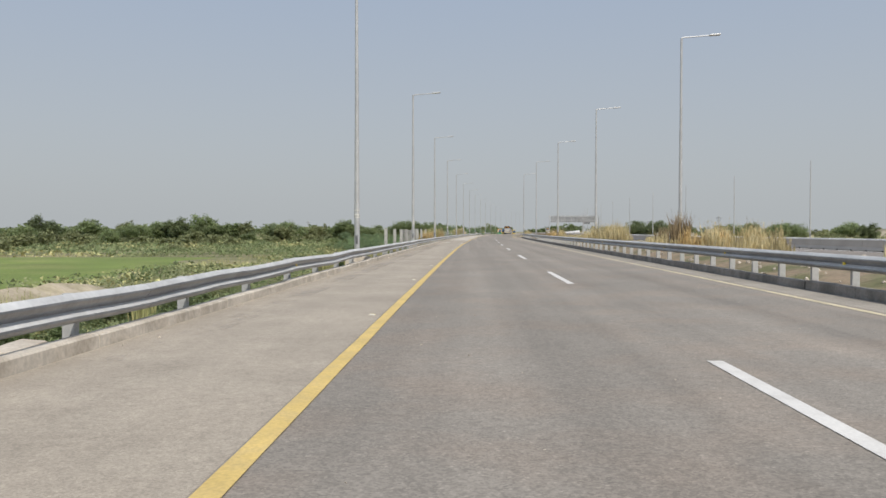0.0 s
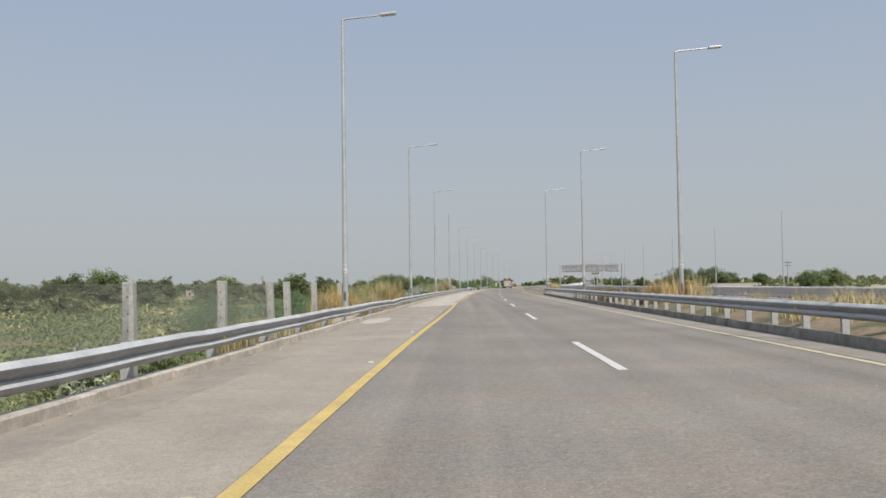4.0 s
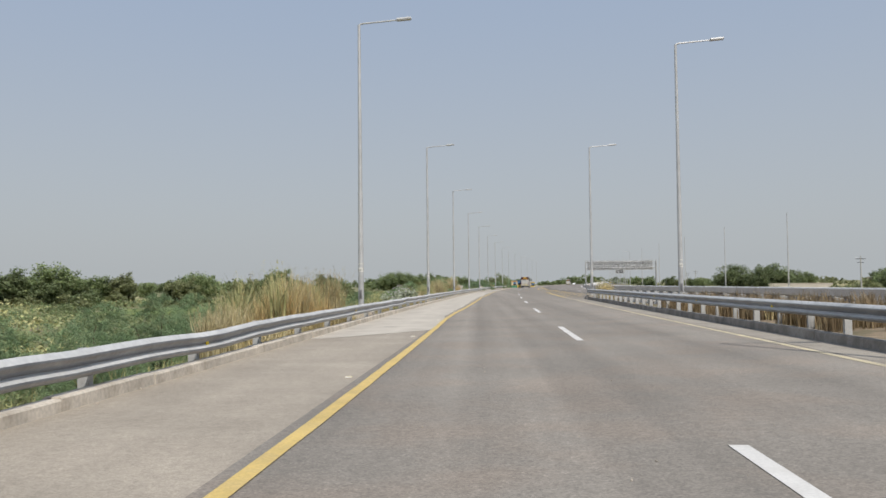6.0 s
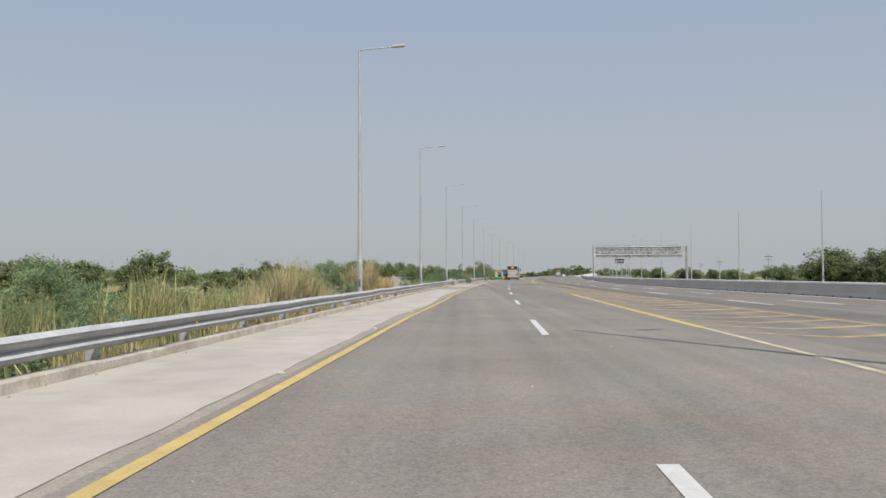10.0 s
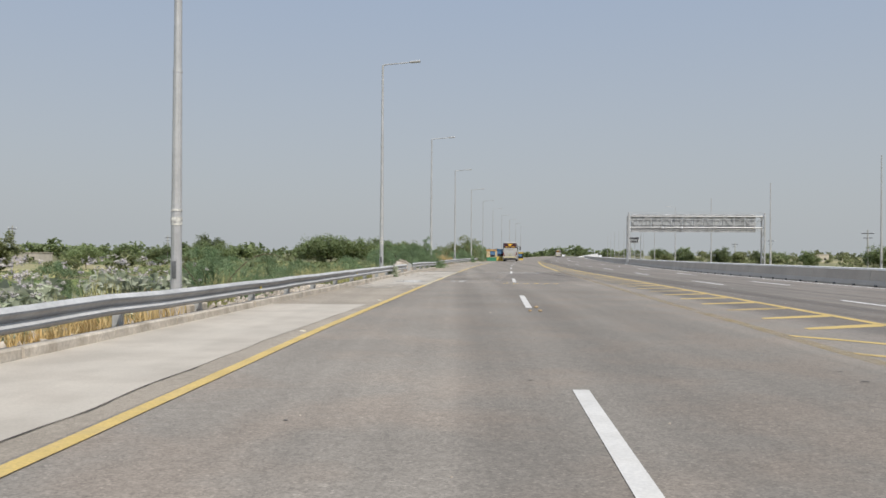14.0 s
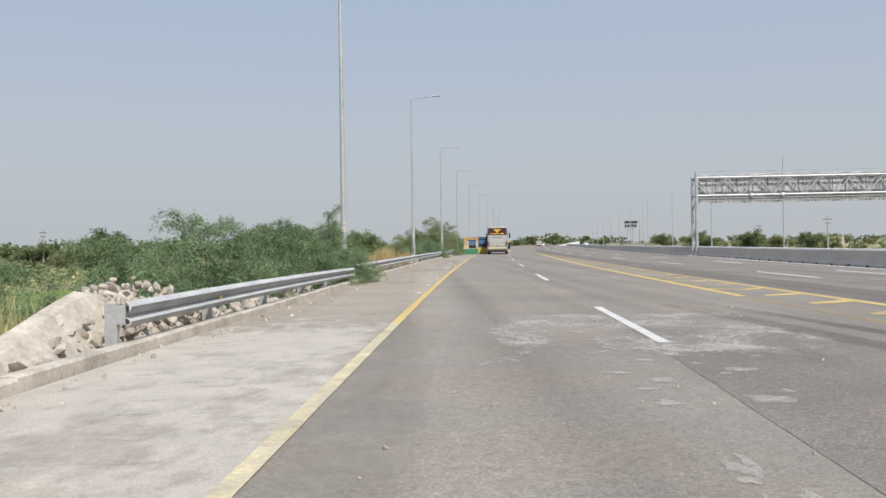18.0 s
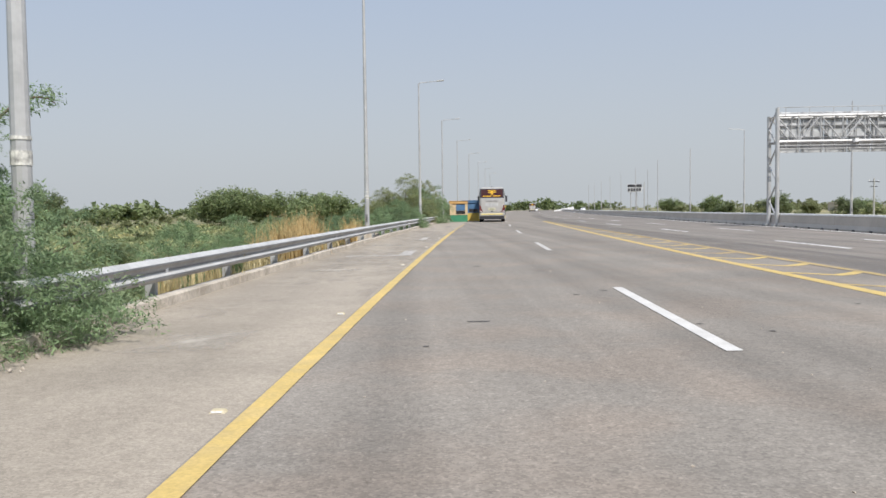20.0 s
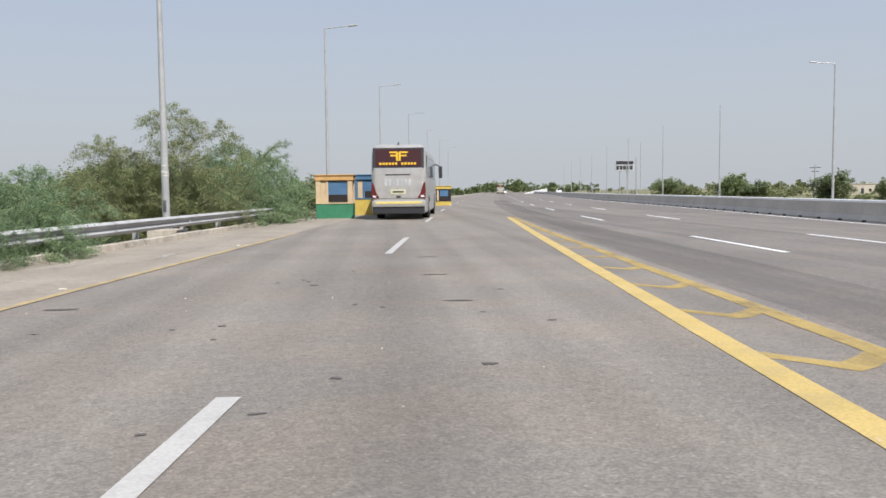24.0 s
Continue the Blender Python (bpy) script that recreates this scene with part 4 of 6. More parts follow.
# ---- concrete fence posts on the left ----
def fence_post():
    bm = box(-0.11, 0.11, -0.1, 0.1, -0.7, 1.98, 0.018)
    bmesh.ops.translate(bm, vec=(0, 0, -0.5), verts=bm.verts[:])
    root = tagged(new("fence_post"), "weathered concrete fence post behind the guardrail", "fence post", group="row of fence posts")
    part("shaft", bm, POST, root)
    for i in range(4):
        part("wire_hole", tube((0, -0.106, 0.2 + i * 0.33), (0, -0.09, 0.2 + i * 0.33), 0.018, sides=6), DARK, root)
    return root


fp = fence_post()
fp.matrix_basis = turned(-5.2, 62.4, 0)
for i, y in enumerate((68.3, 74.0, 79.6, 85.3, 90.5, 93.3, 98.0, 104.0)):
    copy_thing(fp, turned(-5.2 + RNG.uniform(-0.1, 0.1), y, RNG.uniform(-0.08, 0.05), RNG.uniform(-8, 8)) @ pose(0, 0, 0, RNG.uniform(-2, 2), RNG.uniform(-2, 2), 0))
# chain-link mesh hung between the posts
def chain_link(y0, y1):
    root = tagged(new("fence_mesh"), "rusty grey chain-link mesh hung between concrete fence posts", "fence", group="fence bays")
    verts, faces = [], []
    def wire(a, b):
        k = len(verts)
        for p in (a, b):
            verts.extend((p + Vector((0.002, 0, 0.002)), p + Vector((-0.002, 0, 0.002)), p + Vector((0, 0, -0.003))))
        faces.extend(((k, k + 1, k + 4, k + 3), (k + 1, k + 2, k + 5, k + 4), (k + 2, k, k + 3, k + 5)))
    tall, low, n = 1.6, -0.22, int((y1 - y0) / 0.075)
    for i in range(-int(tall / 0.075), n):
        for s in (0, 1):
            ya, yb = y0 + i * 0.075, y0 + i * 0.075 + tall
            za, zb = (low, low + tall) if s == 0 else (low + tall, low)
            ca, cb = max(ya, y0), min(yb, y1)
            if cb - ca < 0.05:
                continue
            lift = lambda y: za + (zb - za) * (y - ya) / tall
            wire(at(-5.2, ca, lift(ca)), at(-5.2, cb, lift(cb)))
    shared("mesh", mesh_of("mesh", verts, faces, WIRE), root)
    for z in (low, low + tall / 2, low + tall):
        part("strand", tube(at(-5.2, y0, z), at(-5.2, y1, z), 0.004, sides=4), WIRE, root)


rows_of_posts = (62.4, 68.3, 74.0, 79.6, 85.3, 90.5)
for y0, y1 in zip(rows_of_posts[2:], rows_of_posts[3:]):
    chain_link(y0 + 0.1, y1 - 0.1)

for i in range(16):
    y = 480 + i * 9
    ob = copy_thing(fp, turned(39.5, y, 0.0) @ Matrix.Diagonal((0.6, 0.6, 0.8, 1)))
    tagged(ob, "pale concrete fence post along the far verge", group="posts along the far verge")

for i in range(15):
    ob = copy_thing(fp, turned(-2.7, 392 + i * 6.2, -0.1) @ Matrix.Diagonal((0.8, 0.8, 0.85, 1)))
    tagged(ob, "pale concrete post beside the road past the booths", group="posts past the booths")

# ---- vehicles ----
def wheel(parent, x, y, r, w):
    tyre = part("wheel", tube((x - w / 2, y, r), (x + w / 2, y, r), r, sides=24), BLACK, parent, "black rubber tyre")
    part("rim", tube((x - w / 2 - 0.01, y, r), (x + w / 2 + 0.01, y, r), r * 0.58, sides=16), POLE_STEEL, tyre)


def coach(label, logo):
    root = tagged(new("coach"), label, "bus")
    W, H, Lh = 1.25, 3.45, 12.0
    bm = bmesh.new()
    rings = []
    for z, inset in ((0.32, 0.03), (0.42, 0.0), (1.3, 0.0), (2.2, 0.005), (2.9, 0.02), (3.14, 0.04), (3.25, 0.075), (3.34, 0.125), (3.41, 0.2), (H, 0.32)):
        ring = []
        for cx, cy, start in ((1, 1, 0), (-1, 1, 90), (-1, -1, 180), (1, -1, 270)):
            r = 0.2
            px = cx * (W - inset - r)
            py = Lh - inset - r if cy > 0 else inset + r
            for k in range(6):
                t = radians(start + 18 * k)
                ring.append(bm.verts.new((px + r * math.cos(t), py + r * math.sin(t), z)))
        rings.append(ring)
    for a, b in zip(rings, rings[1:]):
        for k in range(len(a)):
            bm.faces.new((a[k], a[(k + 1) % len(a)], b[(k + 1) % len(a)], b[k]))
    bm.faces.new(rings[0][::-1])
    bm.faces.new(rings[-1])
    for v in bm.verts:
        if v.co.y < 0.6:
            v.co.y += 0.16 * max(0, (v.co.z - 1.3) / 2.1) ** 1.6
    body = part("body", bm, BUS_PAINT, root)
    for f in body.data.polygons:
        f.use_smooth = False
    lean = lambda z: 0.16 * max(0, (z - 1.3) / 2.1) ** 1.6 + 0.02 * max(0, (z - 2.2) / 0.7)

    def on_back(x0, x1, z0, z1, name, mat, parent, proud=0.02, curve=0.05, lab=""):
        """A panel that follows the slightly bowed back of the coach."""
        bm = bmesh.new()
        n, m = 8, 6
        vs = [[bm.verts.new((x0 + (x1 - x0) * i / n, lean(z0 + (z1 - z0) * j / m) - proud, z0 + (z1 - z0) * j / m)) for i in range(n + 1)] for j in range(m + 1)]
        for j in range(m):
            for i in range(n):
                bm.faces.new((vs[j][i], vs[j][i + 1], vs[j + 1][i + 1], vs[j + 1][i]))
        ob = part(name, bm, mat, parent, lab)
        md = ob.modifiers.new("thick", "SOLIDIFY")
        md.thickness, md.offset = 0.015, -1
        return ob

    on_back(-1.05, 1.05, 0.98, 2.32, "engine_hatch", BUS_PAINT, body, 0.025)
    on_back(-0.6, 0.55, 2.02, 2.07, "hatch_grip", DARK, body, 0.035)
    for i in range(7):
        on_back(-0.62 + i * 0.18, -0.5 + i * 0.18, 1.55, 1.85, "vent_slit", SIGN_BACK, body, 0.03)
    on_back(-1.17, 1.17, 2.34, 3.27, "window_surround", DARK, root, 0.008, lab="black glazing surround")
    on_back(-1.12, 1.12, 2.31, 2.35, "chrome_trim", POLE_STEEL, root, 0.03)
    win = on_back(-1.05, 1.05, 2.42, 3.2, "rear_window", GLASS_RED, root, 0.02, lab="dark maroon rear window")
    if logo:
        for x0, x1, z in ((-0.4, -0.04, 3.03), (-0.36, -0.08, 2.88), (0.02, 0.44, 3.03), (0.02, 0.38, 2.88)):
            on_back(x0, x1, z, z + 0.07, "emblem_bar", LOGO, win, 0.035)
        for x0 in (-0.1, 0.02):
            on_back(x0, x0 + 0.09, 2.68, 3.06, "emblem_stem", LOGO, win, 0.036)
        for i in range(12):
            if i != 6:
                on_back(-0.86 + i * 0.143, -0.76 + i * 0.143, 2.5, 2.6, "lettering_bar", LOGO, win, 0.035)
    on_back(-0.36, 0.34, 1.15, 1.38, "number_plate", PLATE, root, 0.04, lab="pale yellowish number plate")
    on_back(-0.26, 0.24, 1.24, 1.3, "plate_bar", DARK, root, 0.055)
    on_back(-0.1, 0.1, 1.0, 1.09, "badge", DARK, root, 0.04)
    for s in (-1, 1):
        bm = bmesh.new()
        outline = ((0.86, 0.98), (1.22, 0.98), (1.24, 1.3), (1.22, 1.72), (1.14, 1.66), (1.0, 1.22))
        front = [bm.verts.new((s * px, lean(pz) - 0.035, pz)) for px, pz in outline]
        back = [bm.verts.new((s * px, lean(pz) + 0.12, pz)) for px, pz in outline]
        for i in range(6):
            bm.faces.new((front[i], front[(i + 1) % 6], back[(i + 1) % 6], back[i]))
        bm.faces.new(front), bm.faces.new(back[::-1])
        bmesh.ops.recalc_face_normals(bm, faces=bm.faces[:])
        lamp_unit = part("tail_light", bm, RED_LENS, root, "red tail light cluster")
        part("reverse_lens", box(min(s * 1.02, s * 1.17), max(s * 1.02, s * 1.17), -0.045, -0.02, 1.02, 1.1, 0.01), WHITE_CAR, lamp_unit)
    part("bumper", box(-1.22, 1.22, -0.1, 0.25, 0.58, 0.88, 0.08), BUS_PAINT, root)
    part("bumper_strip", box(-1.05, 1.05, -0.118, -0.09, 0.72, 0.83, 0.01), STRIP, root, "yellow reflective strip")
    part("skirt", box(-1.18, 1.18, -0.03, 0.5, 0.26, 0.6, 0.04), DARK, root)
    part("roof_unit", box(-0.7, 0.7, 5.5, 8.0, H - 0.02, H + 0.05, 0.02), BUS_PAINT, root)
    part("roof_lamp", tube((0, 0.4, H - 0.02), (0, 0.4, H + 0.08), 0.04, 0.03, 10), DARK, root)
    for s in (-1, 1):
        for i in range(6):
            y0 = 1.0 + i * 1.72
            part("side_window", box(min(s * 1.245, s * 1.265), max(s * 1.245, s * 1.265), y0, y0 + 1.62, 1.95, 2.95, 0.006), GLASS_DARK, root)
        part("wheel_arch", tube((s * 1.2, 2.9, 0.5), (s * 1.26, 2.9, 0.5), 0.62, sides=20), DARK, root)
        part("wheel_arch", tube((s * 1.2, 9.6, 0.5), (s * 1.26, 9.6, 0.5), 0.62, sides=20), DARK, root)
        wheel(root, s * 1.1, 2.9, 0.5, 0.36)
        wheel(root, s * 1.1, 9.6, 0.5, 0.3)
        arm = part("mirror_arm", tube((s * 1.2, 11.7, 2.9), (s * 1.55, 11.75, 2.7), 0.03, sides=6), DARK, root)
        part("mirror", box(s * 1.55 - 0.11, s * 1.55 + 0.11, 11.65, 11.8, 2.05, 2.75, 0.04), DARK, arm)
        part("door_line", box(min(s * 1.248, s * 1.256), max(s * 1.248, s * 1.256), 1.2, 8.8, 1.2, 1.24), SIGN_BACK, root)
    return root


bus = coach("silver-white long-distance coach stopped beside the checkpost booths", True)
bus.matrix_basis = turned(2.32, 348.7, 0, 0)
far_bus = copy_thing(bus, turned(9.3, 602, 0, 0))
tagged(far_bus, "white coach far ahead on the motorway")


def car(label, paint):
    root = tagged(new("car"), label, "car")
    prof = [(0.0, 0.35), (0.02, 0.75), (0.25, 0.95), (0.7, 1.38), (1.2, 1.46), (2.3, 1.44), (3.1, 1.0), (3.95, 0.85), (4.15, 0.6), (4.15, 0.3), (0.05, 0.28)]
    bm = bmesh.new()
    left = [bm.verts.new((-0.82 + (0.16 if z > 1.1 else 0), y, z)) for y, z in prof]
    right = [bm.verts.new((0.82 - (0.16 if z > 1.1 else 0), y, z)) for y, z in prof]
    n = len(prof)
    for i in range(n):
        j = (i + 1) % n
        bm.faces.new((left[i], left[j], right[j], right[i]))
    bm.faces.new(left[::-1]), bm.faces.new(right)
    bmesh.ops.recalc_face_normals(bm, faces=bm.faces[:])
    bmesh.ops.bevel(bm, geom=bm.edges[:], offset=0.045, segments=2, affect="EDGES")
    part("body", bm, paint, root)
    for s in (-1, 1):
        bm = bmesh.new()
        q = [(0.75, 1.02), (0.95, 1.32), (1.3, 1.38), (2.2, 1.36), (2.75, 1.02)]
        vs = [bm.verts.new((s * (0.835 if z < 1.1 else 0.69), y, z)) for y, z in q]
        bm.faces.new(vs)
        ob = part("side_window", bm, GLASS_DARK, root)
        ob.modifiers.new("thick", "SOLIDIFY").thickness = 0.01
        wheel(root, s * 0.74, 0.75, 0.3, 0.2)
        wheel(root, s * 0.74, 3.35, 0.3, 0.2)
        part("tail_light", box(min(s * 0.55, s * 0.78), max(s * 0.55, s * 0.78), -0.03, 0.06, 0.72, 0.88, 0.015), RED_LENS, root)
        part("headlight", box(min(s * 0.5, s * 0.76), max(s * 0.5, s * 0.76), 4.08, 4.17, 0.6, 0.74, 0.02), LENS, root)
    for name, y0, z0, y1, z1 in (("rear_window", 0.3, 1.0, 0.66, 1.34), ("windscreen", 3.0, 1.06, 2.4, 1.4)):
        bm = bmesh.new()
        s = 0.03 if y0 > 1 else -0.03
        vs = [bm.verts.new(p) for p in ((-0.66, y0 + s, z0 + 0.02), (0.66, y0 + s, z0 + 0.02), (0.58, y1 + s, z1 + 0.02), (-0.58, y1 + s, z1 + 0.02))]
        bm.faces.new(vs)
        ob = part(name, bm, GLASS_DARK, root)
        ob.modifiers.new("thick", "SOLIDIFY").thickness = 0.01
    return root


white_car = car("white saloon car on the opposite carriageway", WHITE_CAR)
white_car.matrix_basis = turned(28.5, 585, 0, 180)
far_car = copy_thing(white_car, turned(11.5, 655, 0, 0))
tagged(far_car, "pale car far ahead on the road")

# ---- checkpost booths ----
def booth(x, y, w, d, h, label, low, up, roof_mat, low_share=0.34, tarp=None):
    root = tagged(new("booth"), label, "booth", group="checkpost booths")
    zl = h * low_share
    part("lower_panel", box(-w / 2, w / 2, 0, 0.05, 0, zl, 0.01), low, root)
    part("lower_panel", box(-w / 2, w / 2, d - 0.05, d, 0, zl, 0.01), low, root)
    part("lower_panel", box(-w / 2, -w / 2 + 0.05, 0.05, d - 0.05, 0, zl, 0.01), low, root)
    part("lower_panel", box(w / 2 - 0.05, w / 2, 0.05, d - 0.05, 0, zl, 0.01), low, root)
    for sx in (-1, 1):
        for yy in (0.0, d - 0.22):
            x0 = sx * w / 2 - (0.24 if sx > 0 else 0)
            part("corner_panel", box(x0, x0 + 0.24, yy, yy + 0.22, zl, h - 0.2, 0.01), up, root)
    part("sill", box(-w / 2 - 0.02, w / 2 + 0.02, -0.03, 0.08, zl, zl + 0.06, 0.01), up, root)
    part("wall_panel", box(-w / 2, w / 2, d - 0.06, d - 0.01, zl, h - 0.2, 0.01), tarp or up, root)
    part("fascia", box(-w / 2 - 0.04, w / 2 + 0.04, -0.05, d + 0.05, h - 0.24, h, 0.02), roof_mat, root)
    part("roof", box(-w / 2 - 0.08, w / 2 + 0.08, -0.1, d + 0.1, h, h + 0.05, 0.015), roof_mat, root)
    part("window_pane", box(-w * 0.16, w / 2 - 0.26, 0.05, 0.065, zl + 0.45, h - 0.3, 0.004), BLUE_PAINT, root, "blue-tinted window")
    part("window_pane", box(-w * 0.16, w / 2 - 0.26, 0.05, 0.065, zl + 0.07, zl + 0.44, 0.004), GLASS_DARK, root)
    part("mullion", box(-w * 0.22, -w * 0.16, 0.02, 0.08, zl + 0.06, h - 0.24, 0.006), up, root)
    part("window_pane", box(-w / 2 + 0.25, -w * 0.23, 0.05, 0.065, zl + 0.07, h - 0.3, 0.004), CREAM, root)
    root.matrix_basis = turned(x, y, 0, 4)
    return root


booth(-1.1, 351.9, 1.8, 1.8, 2.1, "small checkpost booth, green below, cream above, orange roof edge", GREEN_PAINT, CREAM, ORANGE)
booth(0.05, 357.2, 1.9, 2.4, 2.2, "booth with a yellow base and blue sheeting", YELLOW_BOARD, BLUE_PAINT, BLUE_PAINT, 0.4, BLUE_PAINT)
booth(3.0, 384.5, 1.5, 2.0, 1.7, "yellow roofed booth past the stopped coach", YELLOW_BOARD, GLASS_DARK, YELLOW_BOARD, 0.22, GLASS_DARK)
bollard = tagged(new("bollard"), "short pale bollard beside the booth", "bollard")
part("shaft", tube((0, 0, 0), (0, 0, 0.85), 0.09, 0.08, 12), YELLOW_BOARD, bollard)
part("cap", tube((0, 0, 0.85), (0, 0, 0.9), 0.085, 0.04, 12), WHITE_CAR, bollard)
bollard.matrix_basis = turned(0.95, 355.5, 0)

# ---- plants ----
def leaves(rng, clumps, per, leaf, spread, flat=0.5, slim=0.45):
    """Small folded leaf blades in clumps: clumps is a list of (x, y, z, r)."""
    verts, faces = [], []
    for cx, cy, cz, r in clumps:
        for _ in range(per):
            d = Vector((rng.gauss(0, 1), rng.gauss(0, 1), rng.gauss(0, 0.75)))
            d = d.normalized() * r * rng.random() ** 0.45
            p = Vector((cx, cy, cz)) + d
            u = Vector((rng.gauss(0, 1), rng.gauss(0, 1), rng.gauss(0, flat))).normalized()
            v = u.cross(Vector((rng.gauss(0, 0.5), rng.gauss(0, 0.5), 1))).normalized()
            s = leaf * rng.uniform(0.6, 1.3)
            a, b = u * s * 0.5, v * s * 0.5 * slim
            k = len(verts)
            verts += [p - a - b, p - a + b, p + a]
            faces.append((k, k + 1, k + 2))
    return verts, faces


def fronds(rng, lobes, count, length, per, leaf):
    """Feathery drooping sprays that grow out of the lobes of a crown, with small leaflets along them."""
    verts, faces, ends = [], [], []
    for _ in range(count):
        lx, ly, lz, lw, lh = rng.choice(lobes)
        d = Vector((rng.gauss(0, 1), rng.gauss(0, 1), rng.gauss(0.25, 0.8))).normalized()
        p = Vector((lx + d.x * lw * 0.75, ly + d.y * lw * 0.75, max(0.05, lz + d.z * lh * 0.75)))
        u = (d + Vector((0, 0, 0.35))).normalized()
        ln = length * rng.uniform(0.6, 1.25)
        for i in range(per):
            t = rng.random() ** 0.8
            q = p + u * ln * t + Vector((0, 0, -0.62 * ln * t * t))
            q += Vector((rng.gauss(0, 1), rng.gauss(0, 1), rng.gauss(0, 0.7))) * (0.055 + 0.05 * (1 - t))
            a = Vector((rng.gauss(0, 1), rng.gauss(0, 1), rng.gauss(-0.3, 0.6))).normalized()
            b = a.cross(Vector((rng.gauss(0, 0.6), rng.gauss(0, 0.6), 1))).normalized()
            s = leaf * rng.uniform(0.6, 1.3)
            k = len(verts)
            verts += [q - b * s * 0.15, q + b * s * 0.15, q + a * s]
            faces.append((k, k + 1, k + 2))
        ends.append((p.x, p.y, p.z, 0.1))
    return verts, faces, ends


def crown_clumps(rng, n, w, h, z0, lumps=5, r=(0.25, 0.5)):
    """Clump centres of an uneven crown made of a few overlapping lobes."""
    lobes = []
    for i in range(lumps):
        a = 2 * math.pi * (i + rng.random() * 0.7) / lumps
        d = w * 0.32 * rng.uniform(0.4, 1.2)
        lobes.append((d * math.cos(a), d * math.sin(a), z0 + h * rng.uniform(0.22 if z0 > 0 else 0.08, 0.6), w * rng.uniform(0.24, 0.36), h * rng.uniform(0.26, 0.42)))
    out = []
    for i in range(n if z0 > 0 else int(n * 0.4)):
        if z0 > 0:
            break
        a, k = rng.uniform(0, 2 * math.pi), rng.uniform(0.2, 0.46)
        out.append((w * k * math.cos(a), w * k * math.sin(a), h * rng.uniform(0.04, 0.4) * (1.2 - k), rng.uniform(*r)))
    for i in range(n):
        lx, ly, lz, lw, lh = rng.choice(lobes)
        d = Vector((rng.gauss(0, 1), rng.gauss(0, 1), rng.gauss(0.15, 1))).normalized() * rng.uniform(0.5, 1.08)
        out.append((lx + d.x * lw, ly + d.y * lw, max(z0 * 0.6 + 0.06, lz + d.z * lh), rng.uniform(*r)))
    return out


def woody(rng, clumps, base, count, thick, segs=3):
    """Stems that climb from the base to some of the clumps."""
    bm = None
    for c in rng.sample(clumps, min(count, len(clumps))):
        p = Vector((rng.uniform(-0.06, 0.06), rng.uniform(-0.06, 0.06), base))
        end = Vector(c[:3])
        for i in range(segs):
            t = (i + 1) / segs
            q = Vector((0, 0, base)).lerp(end, t) + Vector((0, 0, (end.z - base) * 0.25 * math.sin(math.pi * t)))
            q += Vector((rng.uniform(-1, 1), rng.uniform(-1, 1), rng.uniform(-0.5, 0.5))) * 0.05 * (end - p).length
            bm = tube(p, q, thick * (1 - 0.75 * (t - 1 / segs)), thick * (1 - 0.75 * t), 5, bm)
            p = q
    return bm


def make_bush(seed, w, h, n, per, leaf, mat, label, category="bush", r=(0.25, 0.5), slim=0.5, stems=5, flat=0.5):
    rng = random.Random(seed)
    root = tagged(new("bush"), label, category)
    cl = crown_clumps(rng, n, w, h, 0.0, 6, r)
    part("stem", woody(rng, cl, -0.25, stems, 0.022), BARK, root)
    shared("foliage", mesh_of("foliage", *leaves(rng, cl, per, leaf, w, flat, slim), mat), root)
    return root


def make_tree(seed, w, h, n, per, leaf, mat, label, clear=0.16, lumps=8):
    rng = random.Random(seed)
    root = tagged(new("tree"), label, "tree")
    cl = crown_clumps(rng, n, w, h * (1 - clear), h * clear, lumps, (w * 0.09, w * 0.15))
    bm = tube((0, 0, -0.4), (0.05 * h * rng.uniform(-1, 1), 0.05 * h * rng.uniform(-1, 1), h * clear * 1.1), 0.035 * h * 0.6, 0.02 * h * 0.6, 8)
    part("trunk", bm, BARK, root)
    part("branching", woody(rng, cl, h * clear * 0.8, 14, 0.011 * h), BARK, root)
    shared("crown", mesh_of("crown", *leaves(rng, cl, per, leaf, w, slim=1.0), mat), root)
    return root


def make_mesquite(seed, w, h, count, length, per, leaf, mat, label, stems=16, lumps=7, low=0.05, name="bush"):
    """A feathery bush of drooping sprays, dense down to the ground."""
    rng = random.Random(seed)
    root = tagged(new(name), label, name)
    lobes = []
    for i in range(lumps):
        a = 2 * math.pi * (i + rng.random() * 0.7) / lumps
        d = w * 0.3 * rng.uniform(0.35, 1.15)
        lobes.append((d * math.cos(a), d * math.sin(a), h * rng.uniform(max(low, 0.15), 0.68), w * rng.uniform(0.15, 0.26), h * rng.uniform(0.16, 0.28)))
    for i in range(4):
        a = 2 * math.pi * (i + rng.random()) / 4
        lobes.append((w * 0.28 * math.cos(a), w * 0.28 * math.sin(a), h * (low + 0.12), w * 0.2, h * 0.16))
    lobes.append((rng.uniform(-0.1, 0.1) * w, rng.uniform(-0.1, 0.1) * w, h * 0.82, w * 0.13, h * 0.12))
    v, f, ends = fronds(rng, lobes, count, length, per, leaf)
    part("stem", woody(rng, ends, -0.3, stems, 0.012 * h), BARK, root)
    shared("foliage", mesh_of("foliage", v, f, mat), root)
    return root


def put(kind, x, y, scale=1.0, z=None, rz=None, stretch=1.0, label=""):
    m = turned(x, y, ground_height(x, y) if z is None else z, RNG.uniform(0, 360) if rz is None else rz)
    ob = copy_thing(kind, m)
    ob.scale = (scale, scale, scale * stretch)
    if label:
        ob["label"] = label
    return ob


def hide_first(kind, x, y, scale=1.0, z=None):
    kind.matrix_basis = turned(x, y, ground_height(x, y) if z is None else z, 30)
    kind.scale = (scale,) * 3


